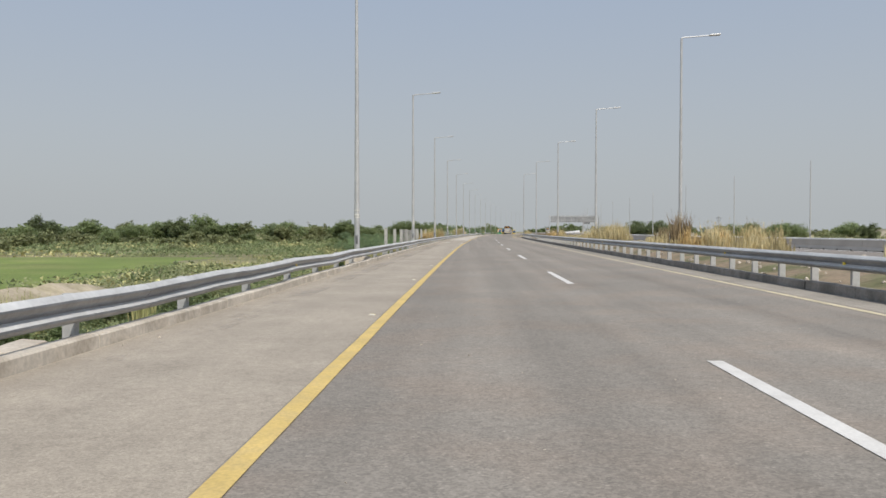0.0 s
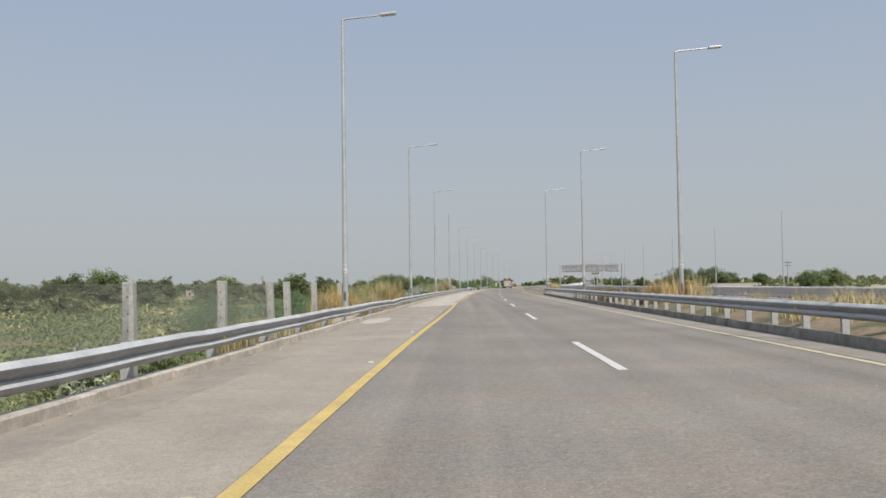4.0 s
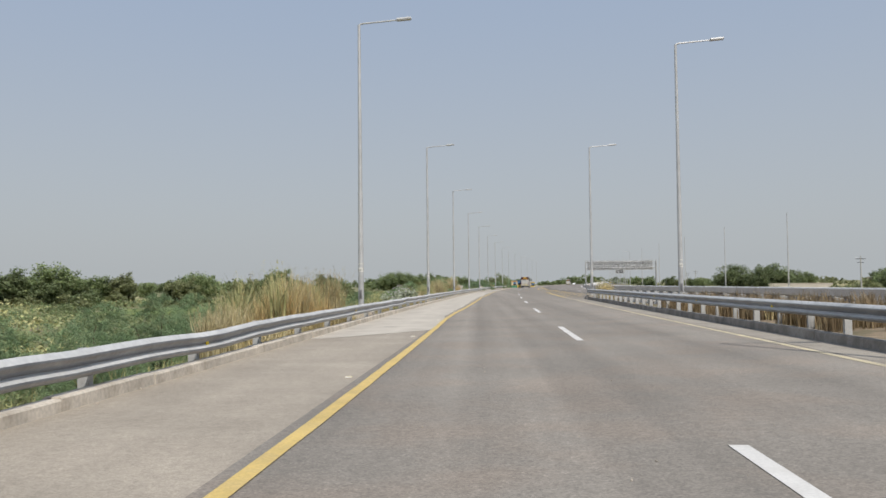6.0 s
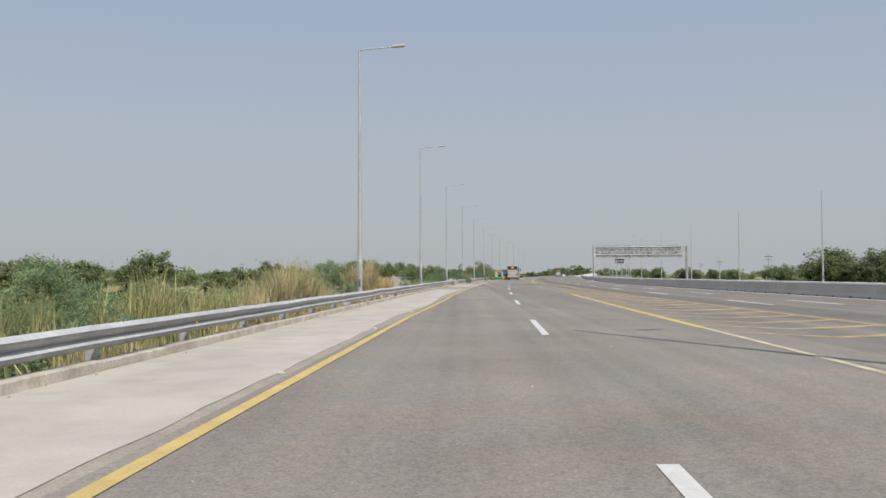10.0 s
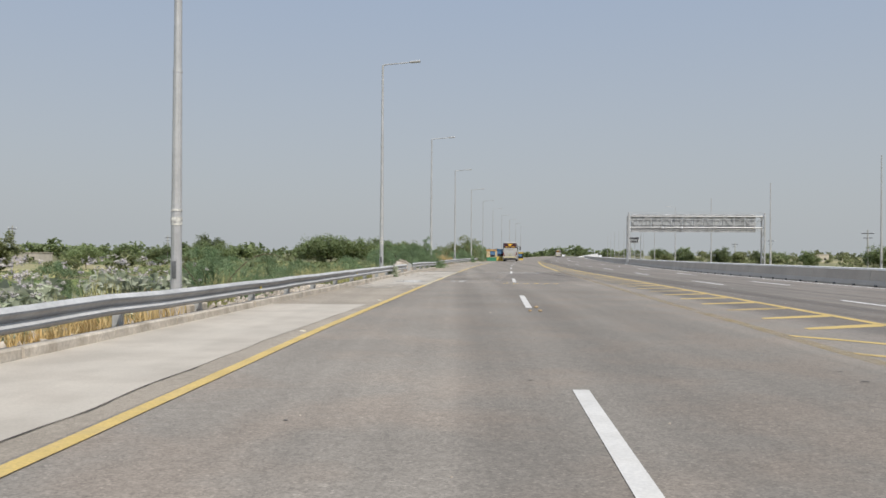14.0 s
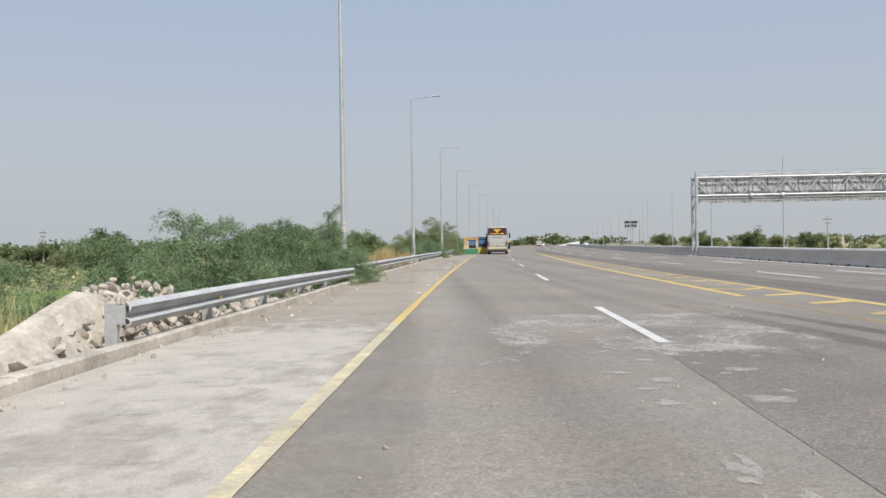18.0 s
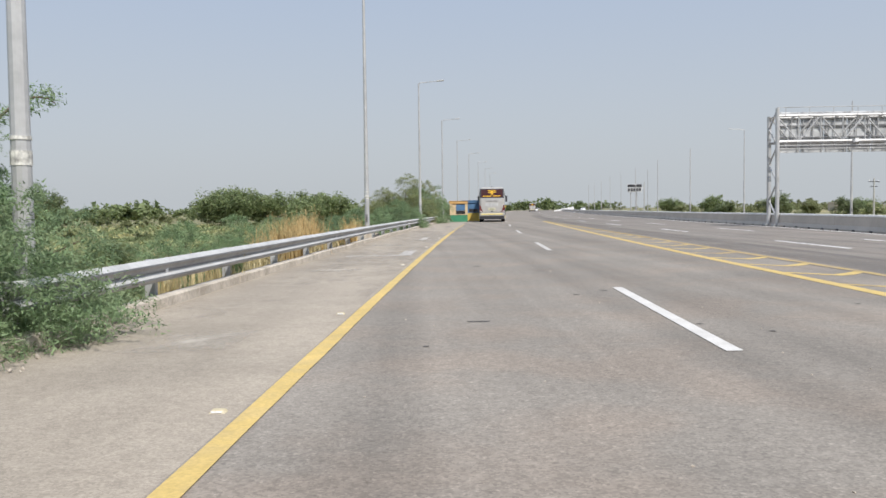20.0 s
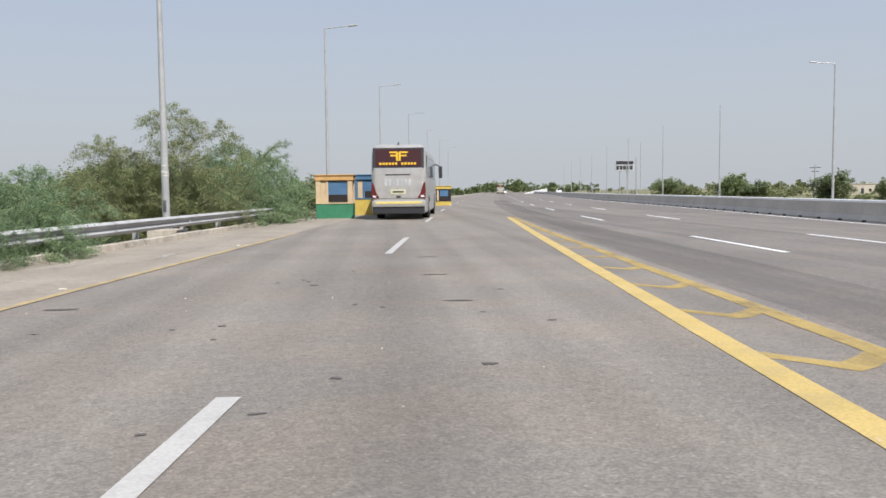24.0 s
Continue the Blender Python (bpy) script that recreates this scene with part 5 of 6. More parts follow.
SCRUB = "green mesquite scrub growing below the road"
bushes = [make_bush(11, 3.4, 2.2, 62, 58, 0.19, LEAF, SCRUB), make_bush(12, 3.0, 1.8, 54, 58, 0.18, LEAF_OLIVE, "olive scrub bush on the low land"),
          make_bush(13, 4.2, 2.4, 72, 58, 0.21, LEAF, SCRUB), make_bush(14, 2.6, 1.9, 50, 58, 0.18, LEAF_DARK, "dark green bush on the low land")]
trees = [make_tree(21, 6.0, 6.4, 150, 48, 0.3, LEAF_DARK, "dark green round-headed tree in the fields"), make_tree(22, 6.6, 6.8, 160, 48, 0.31, LEAF, "spreading green tree in the fields", 0.14),
         make_tree(23, 5.0, 6.0, 140, 48, 0.29, LEAF_OLIVE, "olive green tree in the fields"), make_tree(24, 8.5, 6.5, 185, 48, 0.32, LEAF, "broad spreading acacia tree in the fields", 0.2, 9)]
grove = make_tree(25, 6.5, 6.2, 210, 60, 0.26, LEAF_DARK, "dense dark green tree beyond the opposite carriageway", 0.05, 9)
hide_first(grove, 44.0, 254, 0.95)
for x, y, k in ((47.6, 250.5, 0.85), (51.5, 253, 1.0), (55.0, 256, 0.8)):
    put(grove, x, y, k)
hide_first(bushes[0], -9, 26, 0.7), hide_first(bushes[1], -11, 40, 0.7), hide_first(bushes[2], -24, 170), hide_first(bushes[3], -15, 150)
hide_first(trees[0], -85, 248), hide_first(trees[1], -98, 252), hide_first(trees[2], -66, 300), hide_first(trees[3], -60, 462, 1.5)

rng = random.Random(5)
# low shrubs close behind the rail
for i in range(36):
    y = rng.uniform(4, 96)
    put(rng.choice(bushes), rng.uniform(-15, -7.0), y, rng.uniform(0.4, 0.68))
# scrub on the slope and low land, lower where it is near the road
for i in range(95):
    y = rng.uniform(88, 425)
    x = -6.8 - 46 * rng.random() ** 1.25
    near = min(1.0, (-6.0 - x) / 22)
    if (y < 215 and x < -27 and rng.random() < 0.55) or (275 < y < 326 and x < -24):
        continue
    put(rng.choice(bushes), x, y, rng.uniform(0.42, 0.62) + 0.36 * near, stretch=0.9)
# field edge trees on the left
for i in range(24):
    y = rng.uniform(225, 430)
    x = -60 - 110 * rng.random()
    put(trees[rng.randrange(4)], x, y, rng.uniform(0.75, 1.15))
for x, y, k, s in ((-126, 236, 0, 1.35), (-116, 242, 1, 1.1), (-106, 244, 2, 1.2), (-102, 240, 3, 0.9), (-92, 248, 0, 1.3), (-85, 251, 1, 1.35), (-74, 254, 2, 1.2), (-64, 256, 0, 0.95), (-46, 262, 1, 1.1),
                   (-98, 200, 2, 0.7), (-84, 190, 1, 0.6), (-70, 205, 2, 0.75), (-60, 215, 0, 0.6), (-112, 205, 1, 0.8)):
    put(trees[k], x, y, s)
for x, y, k, s in ((-85, 248, 0, 0.95), (-78, 252, 1, 0.95), (-66, 468, 3, 1.45), (-55, 470, 3, 1.35), (-50, 486, 0, 1.5), (-47, 490, 0, 1.35), (-80, 418, 0, 1.4), (-22, 395, 1, 1.0), (-17, 420, 3, 0.9),
                   (-36, 440, 3, 1.1), (-14, 470, 1, 1.0), (-20, 500, 3, 1.0)):
    put(trees[k], x, y, s)
# trees and scrub beyond the opposite carriageway
for x, y, k, s in ((54, 420, 0, 0.95), (47.5, 446, 1, 0.9), (44.5, 484, 3, 0.8), (56, 408, 2, 0.75), (62, 300, 3, 0.85), (69, 312, 1, 0.85), (58, 322, 3, 0.8), (74, 330, 0, 0.9), (54, 345, 1, 0.62), (78, 352, 0, 1.0), (47, 432, 0, 0.7), (45, 470, 2, 0.6),
                   (60, 402, 0, 0.75), (66, 410, 3, 0.7), (72, 250, 3, 0.8), (80, 262, 1, 0.9), (66, 236, 0, 0.7), (76, 210, 3, 0.8), (90, 300, 0, 1.0), (95, 380, 1, 1.0),
                   (52, 520, 2, 0.7), (110, 340, 3, 1.0), (60, 170, 1, 0.7), (86, 190, 0, 0.8), (100, 235, 3, 0.9)):
    put(trees[k], x, y, s * (0.84 if y > 270 else 0.9), label="green tree beyond the opposite carriageway")


def far_woods(name, bands, seed, label, mat=None, clumps=16, per=14, size=0.17):
    """Distant tree belts as one mesh of many small clumps."""
    rng = random.Random(seed)
    verts, faces = [], []
    for n, x0, x1, y0, y1, hmin, hmax in bands:
        for _ in range(n):
            x, y = rng.uniform(x0, x1), rng.uniform(y0, y1)
            h = rng.uniform(hmin, hmax)
            w = h * rng.uniform(0.9, 1.7)
            base = at(x, y, -2.3 if x < 0 else -1.2)
            base.z = ground_height(x, y) - 0.1
            cl = [(base.x + c[0], base.y + c[1], base.z + c[2], c[3]) for c in crown_clumps(rng, clumps, w, h, 0.1 * h, 4, (w * 0.1, w * 0.17))]
            v, f = leaves(rng, cl, per, w * size, w, slim=0.8)
            k = len(verts)
            verts += v
            faces += [tuple(q + k for q in fc) for fc in f]
    ob = new(name, mesh_of(name, verts, faces, mat or LEAF_DARK))
    return tagged(ob, label, "woods", kind="stuff")


far_woods("far_woods_left", ((230, -520, -60, 480, 800, 4, 8), (120, -420, -170, 260, 480, 4, 7), (120, -900, -20, 800, 1300, 6, 10), (70, -30, 70, 850, 1150, 4, 8)), 3, "belt of far trees beyond the low fields", LEAF)
far_woods("far_woods_right", ((110, 75, 420, 400, 760, 2, 4.5), (70, 110, 420, 150, 400, 2.5, 5), (140, 40, 800, 760, 1300, 4, 7)), 4, "belt of far trees beyond the motorway", LEAF_OLIVE)


far_woods("far_scrub_left", ((120, -190, -45, 120, 640, 1.8, 3.4), (50, -120, -40, 165, 300, 1.8, 3.4)), 14, "scrub and young trees scattered over the low fields", LEAF_OLIVE, 26, 22, 0.12)
far_woods("far_scrub_right", ((170, 47, 110, 130, 640, 0.9, 2.0), (90, 60, 160, 250, 640, 1.2, 2.8)), 15, "low scrub beyond the far verge", LEAF_OLIVE, 20, 20, 0.13)


def grass(rng, spots, tall, blades, mat_name, mat, label, width=0.012, plumes=0.0):
    """Tufts of tall bent blades; spots are (x, y, radius, height)."""
    verts, faces = [], []
    for x, y, r, h in spots:
        for _ in range(int(blades * max(0.5, r))):
            a, d = rng.uniform(0, 2 * math.pi), r * rng.random() ** 0.7
            px, py = x + d * math.cos(a), y + d * math.sin(a)
            base = at(px, py, max(ground_height(px, py), -1.3) if px < 8 else island_height(px, py) - 0.03)
            b = rng.uniform(0, 2 * math.pi)
            ln = h * rng.uniform(0.55, 1.15) * tall + max(0.0, -base.z) * 0.8
            out = Vector((math.cos(b), math.sin(b), 0)) * ln * rng.uniform(0.05, 0.4)
            side = Vector((-math.sin(b), math.cos(b), 0)) * width * rng.uniform(0.7, 1.8)
            p1, p2 = base + Vector((0, 0, ln * 0.6)) + out * 0.3, base + Vector((0, 0, ln)) + out
            k = len(verts)
            verts += [base - side, base + side, p1 + side, p1 - side, p2]
            faces += [(k, k + 1, k + 2, k + 3), (k + 3, k + 2, k + 4)]
            if rng.random() < plumes:
                for _ in range(9):
                    q = p2 + Vector((0, 0, rng.uniform(-0.3, 0.16))) + out * rng.uniform(-0.1, 0.15)
                    e = Vector((rng.gauss(0, 0.035), rng.gauss(0, 0.035), 0.09))
                    k = len(verts)
                    verts += [q - side * 0.5, q + side * 0.5, q + e]
                    faces.append((k, k + 1, k + 2))
    return tagged(new(mat_name, mesh_of(mat_name, verts, faces, mat)), label, "grass", kind="stuff")


def tufts(rng, n, x0, x1, y0, y1, h0, h1, r=(0.25, 0.6)):
    return [(rng.uniform(x0, x1), rng.uniform(y0, y1), rng.uniform(*r), rng.uniform(h0, h1)) for _ in range(n)]


g1 = random.Random(9)
straw = (tufts(g1, 26, -4.9, -3.9, 190, 195.4, 1.0, 1.75, (0.2, 0.45)) + tufts(g1, 7, -4.6, -4.0, 192.3, 194.6, 1.9, 2.25, (0.15, 0.3)) +
         tufts(g1, 10, -5.0, -3.9, 84, 97, 0.3, 0.6) + tufts(g1, 10, -5.4, -4.3, 111.5, 115.5, 0.5, 0.9) + tufts(g1, 12, -5.4, -4.2, 118.5, 124.5, 1.2, 1.8, (0.2, 0.4)) +
         tufts(g1, 40, -4.2, -3.3, 108, 186, 0.2, 0.45) + tufts(g1, 8, -4.5, -3.9, 155.4, 157.5, 0.5, 0.9, (0.2, 0.4)) + tufts(g1, 18, -5.2, -4.2, 174, 181.5, 1.1, 1.8, (0.2, 0.45)) + tufts(g1, 8, -5.0, -4.2, 181, 186, 0.6, 1.0) + tufts(g1, 12, -4.2, -3.3, 280, 300, 0.2, 0.5))
orange = tufts(g1, 24, -5.4, -4.0, 98.5, 103.2, 0.8, 1.3) + tufts(g1, 22, -5.4, -4.2, 117.5, 125.5, 0.8, 1.5) + tufts(g1, 26, -5.2, -4.0, 196.8, 202.2, 0.7, 1.3, (0.2, 0.45)) + tufts(g1, 20, -4.7, -3.7, 291.5, 295.6, 0.7, 1.25) + tufts(g1, 8, -4.8, -3.9, 303, 306, 0.5, 0.9) + tufts(g1, 12, -4.4, -3.4, 204, 216, 0.2, 0.5)
grass(g1, orange, 1.0, 200, "orange_grass", STRAW_ORANGE, "orange straw grass clumps behind the guardrail", 0.009, 0.2)
grass(g1, straw, 1.0, 210, "dry_grass", STRAW, "tall straw-coloured grass behind the guardrail", 0.009, 0.22)
green = tufts(g1, 8, -5.6, -4.6, 189, 192, 1.0, 1.5) + tufts(g1, 14, -6.4, -4.4, 117, 125, 1.3, 2.0) + tufts(g1, 26, -6.5, -4.4, 162, 184, 1.0, 1.7) + tufts(g1, 14, -8, -4.3, 128, 162, 0.4, 0.8) + tufts(g1, 20, -9, -4.5, 8, 92, 0.15, 0.35) + tufts(g1, 40, -8, -4.3, 206, 262, 0.4, 0.9)
grass(g1, green, 1.0, 190, "green_grass", STRAW_GREEN, "half-dry yellow-green reeds behind the guardrail", 0.01, 0.1)
isl = []
for i in range(150):
    y = g1.uniform(22, 118)
    if noise.noise((y * 0.11, 5, 0)) < -0.08:
        continue
    isl.append((g1.uniform(9.7, ISLAND(y) - 0.6), y, g1.uniform(0.25, 0.55), g1.uniform(0.2, 0.85 if y < 76 else 0.5)))
isl_orange = tufts(g1, 16, 9.8, 11.4, 101, 105.5, 0.7, 1.15, (0.3, 0.5)) + tufts(g1, 8, 10.8, 12.6, 34, 40, 0.6, 1.0, (0.3, 0.5))
grass(g1, isl_orange, 1.0, 200, "island_straw", STRAW_ORANGE, "orange straw clumps on the traffic island", 0.009, 0.15)
isl += tufts(g1, 20, 10.2, 12.2, 58, 70, 0.8, 1.4, (0.35, 0.6)) + tufts(g1, 10, 10.6, 12.8, 33, 40, 0.7, 1.2, (0.3, 0.55)) + tufts(g1, 14, 10.0, 11.6, 78, 92, 0.25, 0.5) + tufts(g1, 13, 9.1, 10.1, 152.5, 157.8, 0.9, 1.4, (0.25, 0.4)) + [(11.2, 100, 0.5, 1.3), (10.9, 102, 0.5, 1.3)]
grass(g1, isl, 1.0, 200, "island_grass", STRAW, "dry straw grass on the traffic island", 0.009, 0.12)
clump = [(12.0, 46.2, 0.4, 1.75), (12.4, 45.8, 0.3, 1.6), (11.6, 45.2, 0.35, 1.35), (11.3, 46.5, 0.35, 1.0)]
weeds = list(clump)
for i in range(120):
    y = g1.uniform(104, 131)
    weeds.append((g1.uniform(9.2, max(9.6, ISLAND(y) - 0.4)), y, g1.uniform(0.25, 0.5), g1.uniform(0.45, 0.85)))
grass(g1, weeds, 1.0, 170, "brown_weeds", BROWN_WEED, "dense dry brown weeds on the traffic island", 0.011)

# broad pale-leaved shrubs
pale = make_bush(31, 1.6, 1.5, 40, 26, 0.2, LEAF_PALE, "pale grey-green milkweed shrub with broad leaves", "shrub", (0.12, 0.28), 0.9, 8, 1.6)
r5 = random.Random(33)
heads = [(r5.gauss(0, 0.42), r5.gauss(0, 0.42), r5.uniform(0.75, 1.5), 0.05) for _ in range(34)]
tagged(shared("blossom", mesh_of("blossom", *leaves(r5, heads, 12, 0.05, 1, slim=0.8), BLOSSOM), pale), "small whitish flower heads")
hide_first(pale, -4.9, 152.4, 1.1, -0.35)
for x, y, s, z in ((-5.4, 155, 0.95, -0.35), (-5.8, 157.6, 1.0, -0.4), (-6.2, 153.6, 0.9, -0.5), (-4.7, 154.2, 0.7, -0.3), (-4.6, 186.5, 0.8, -0.4), (-5.4, 188, 0.9, -0.5), (-5.4, 205.5, 0.9, -0.5), (-6.0, 212, 1.2, -0.7), (-5.5, 214, 1.1, -0.5), (-6.4, 216, 1.3, -0.8), (-5.6, 218, 1.15, -0.55), (-7.0, 214, 1.35, -0.9), (-5.4, 221, 1.05, -0.5), (-6.2, 220, 1.25, -0.7),
                   (-5.6, 208, 1.1, -0.6), (-5.0, 210.5, 1.0, -0.5), (-4.6, 213, 0.8, -0.4), (-5.5, 144, 0.5, -0.7), (-4.3, 219, 0.5, -0.3), (-4.4, 70.5, 0.45, -0.3), (-4.5, 76, 0.5, -0.3)):
    put(pale, x, y, s, z)
put(pale, -2.95, 245.6, 0.5, 0.02, label="small pale shrub sprouting at the kerb")

# low weeds that cover the slope and the land behind the rail
def weed_cover(name, mat, label, seed, count, x0, x1, y0, y1, h0, h1):
    rng = random.Random(seed)
    verts, faces = [], []
    for _ in range(count):
        x = x1 + (x0 - x1) * rng.random() ** 1.5
        y = rng.uniform(y0, y1)
        if noise.noise((x * 0.12, y * 0.05, seed)) < -0.12:
            continue
        base = at(x, y, ground_height(x, y) - 0.05)
        h = rng.uniform(h0, h1) * (1 + 0.6 * noise.noise((x * 0.2, y * 0.2, 3)))
        for _ in range(13):
            p = base + Vector((rng.gauss(0, 0.3), rng.gauss(0, 0.3), 0))
            tip = p + Vector((rng.gauss(0, 0.3), rng.gauss(0, 0.3), 1)) * h * rng.uniform(0.5, 1.1)
            side = Vector((rng.gauss(0, 1), rng.gauss(0, 1), 0)).normalized() * rng.uniform(0.012, 0.035)
            k = len(verts)
            verts += [p - side, p + side, tip]
            faces.append((k, k + 1, k + 2))
    tagged(new(name, mesh_of(name, verts, faces, mat)), label, "weeds", kind="stuff")


weed_cover("low_weeds", LEAF, "low green weeds on the slope below the rail", 61, 2500, -26, -4.2, -10, 420, 0.25, 0.6)
weed_cover("dry_weeds", STRAW_GREEN, "half-dry yellowish weeds on the slope below the rail", 62, 4500, -30, -4.2, 60, 420, 0.25, 0.7)
weed_cover("verge_weeds", LEAF_OLIVE, "low olive weeds beyond the far verge", 63, 3500, 80, 37, 120, 520, 0.2, 0.5)

# unbroken low scrub over the slope and the low land
PLOTS = ((-122, -22, -60, 117), (-66, -34, 188, 248), (-56, -23, 277, 324), (-157, -68, 298, 422))


def scrub_top(x, y):
    """Height of the scrub over the land: billowy, low beside the rail and in the plots."""
    big = noise.noise((x * 0.07, y * 0.07, 8.3))
    mid = abs(noise.noise((x * 0.24, y * 0.24, 2.1)))
    fine = abs(noise.noise((x * 0.7, y * 0.7, 5.7)))
    h = max(0.0, 0.55 + 1.3 * big) * (0.55 + 1.0 * mid) + 0.35 * fine + 0.18
    h *= 0.22 + 0.78 * min(1.0, max(0.0, (-6.0 - x) / 12))
    for x0, x1, y0, y1 in PLOTS:
        if x0 < x < x1 and y0 < y < y1:
            h *= min(1.0, max(0.0, 0.9 - 0.35 * min(x - x0, x1 - x, y - y0, y1 - y)))
    return h


def scrub_carpet(name, mat, label, seed, zones, low, high):
    """Leaf blades spread over the scrub's top; each patch of land belongs to one of the leaf kinds."""
    rng = random.Random(seed)
    verts, faces = [], []
    for count, x0, x1, y0, y1, leaf in zones:
        for _ in range(count):
            x = x0 + (x1 - x0) * rng.random()
            y = y0 + (y1 - y0) * rng.random()
            kind = noise.noise((x * 0.13, y * 0.09, 11.0)) + 0.25 * noise.noise((x * 0.6, y * 0.6, 3.0))
            if not low <= kind < high:
                continue
            h = scrub_top(x, y)
            if h < 0.08:
                continue
            p = at(x, y, ground_height(x, y) + h * rng.random() ** 0.4)
            a = Vector((rng.gauss(0, 1), rng.gauss(0, 1), rng.gauss(0.1, 0.7))).normalized() * leaf * rng.uniform(0.5, 1.2)
            b = a.cross(Vector((rng.gauss(0, 0.6), rng.gauss(0, 0.6), 1))) * 0.38
            k = len(verts)
            verts += [p - b, p + b, p + a]
            faces.append((k, k + 1, k + 2))
    tagged(new(name, mesh_of(name, verts, faces, mat)), label, "scrub", kind="stuff")


ZONES = ((45000, -14, -4.4, -15, 110, 0.15), (70000, -15, -4.6, 110, 430, 0.17), (120000, -48, -13, 60, 440, 0.3), (85000, -130, -46, 90, 470, 0.55), (16000, -30, -12, -20, 70, 0.25))
scrub_carpet("scrub_green", LEAF, "unbroken green scrub over the low land", 71, ZONES, -0.05, 9)
scrub_carpet("scrub_olive", LEAF_OLIVE, "olive scrub over the low land", 71, ZONES, -0.28, -0.05)
scrub_carpet("scrub_dry", STRAW_GREEN, "half-dry yellowish growth over the low land", 71, ZONES, -9, -0.28)

# large mesquites beside and over the rail
hero = make_mesquite(41, 4.4, 3.2, 520, 0.75, 74, 0.095, LEAF_FEATHER, "feathery mesquite bush spilling over the guardrail")
hide_first(hero, -6.2, 191, 0.95, -1.2)
for x, y, s, z in ((-5.7, 188.3, 0.95, -1.1), (-6.8, 194, 0.85, -1.3), (-5.8, 262, 0.85, -1.2), (-5.4, 266.5, 0.95, -1.05), (-5.0, 270.5, 0.95, -0.95), (-4.75, 274, 0.88, -0.85), (-6.6, 268.5, 1.05, -1.2),
                   (-3.76, 275.0, 0.7, -0.2), (-3.3, 274.7, 0.4, -0.1), (-4.7, 277.0, 0.72, -0.45), (-4.3, 272.9, 0.72, -0.35), (-6.2, 226.5, 0.82, -1.2), (-7.4, 231, 0.78, -1.4), (-8, 222, 0.65, -1.5), (-7.2, 168, 0.75, -1.3), (-8, 173, 0.8, -1.4),
                   (-9.5, 106, 0.8, -2.0), (-12.5, 110, 0.95, -2.2), (-8.2, 114, 0.62, -1.8), (-11, 119, 0.9, -2.1), (-15, 116, 1.0, -2.3), (-9, 125, 0.78, -1.9), (-13, 129, 1.0, -2.2), (-18, 124, 1.05, -2.3),
                   (-8.4, 133, 0.7, -1.8), (-11.5, 138, 0.85, -2.1), (-16, 141, 1.0, -2.3), (-9.5, 146, 0.75, -1.9), (-13, 152, 0.95, -2.2), (-9.5, 160, 0.85, -1.9), (-14, 164, 1.0, -2.2), (-6.0, 163.5, 0.85, -1.2),
                   (-7.0, 228, 0.7, -1.4), (-9.5, 234, 0.8, -1.8), (-6.8, 238.5, 0.62, -1.4), (-11, 242, 0.95, -2.0), (-7.6, 247, 0.68, -1.5), (-10, 252, 0.85, -1.9), (-7.2, 257.5, 0.72, -1.4), (-13, 258, 1.0, -2.2), (-9, 263, 0.85, -1.7), (-13.5, 230, 0.95, -2.2),
                   (-6.5, 303, 0.6, -1.2), (-8, 309, 0.75, -1.5), (-7, 316.5, 0.72, -1.3), (-9.5, 313, 0.85, -1.7), (-6.8, 321, 0.7, -1.3), (-10, 323, 0.95, -1.8), (-8, 329, 0.9, -1.4), (-11, 300, 0.8, -1.9), (-12, 306, 0.9, -2.0), (-13, 318, 1.0, -2.1),
                   (-6.6, 312, 0.5, -1.1), (-4.2, 327.4, 0.76, -0.4), (-4.6, 330.4, 0.76, -0.5), (-3.2, 327.8, 0.4, -0.1), (-5.4, 324.0, 0.74, -0.9), (-5.8, 319.4, 0.62, -1.0), (-6.2, 331, 0.85, -1.1), (-7.8, 318, 0.62, -1.3), (-3.2, 325.6, 0.36, -0.05),
                   (-4.5, 347.6, 1.25, -0.5), (-5.2, 351.4, 1.2, -0.5), (-5.6, 355, 1.2, -0.6), (-4.6, 345.2, 1.05, -0.6), (-3.3, 344.0, 0.32, -0.05), (-9.5, 306, 0.5, -1.5), (-5.2, 343.5, 0.8, -0.8), (-9.0, 333, 0.9, -1.5)):
    put(hero, x, y, s, z)
tall_tree = make_mesquite(42, 5.4, 5.8, 1500, 0.8, 88, 0.085, LEAF_OLIVE, "tall feathery olive tree behind the guardrail", 16, 16, 0.12, "tree")
hide_first(tall_tree, -5.3, 341.5, 1.0, -1.1)
put(tall_tree, -7.4, 340, 0.82, -1.3)
put(tall_tree, -10.5, 352, 0.75, -1.5)

def limb(points, radii, sides=6):
    """One bent tapering tube through the points."""
    bm = bmesh.new()
    rings = []
    for i, p in enumerate(points):
        d = (points[min(i + 1, len(points) - 1)] - points[max(i - 1, 0)]).normalized()
        u = d.cross(Vector((0.13, 0.98, 0.1))).normalized()
        v = d.cross(u)
        rings.append([bm.verts.new(p + (u * math.cos(2 * math.pi * k / sides) + v * math.sin(2 * math.pi * k / sides)) * radii[i]) for k in range(sides)])
    for a, b in zip(rings, rings[1:]):
        for k in range(sides):
            bm.faces.new((a[k], a[(k + 1) % sides], b[(k + 1) % sides], b[k]))
    bm.faces.new(rings[0][::-1])
    bm.faces.new(rings[-1])
    return bm


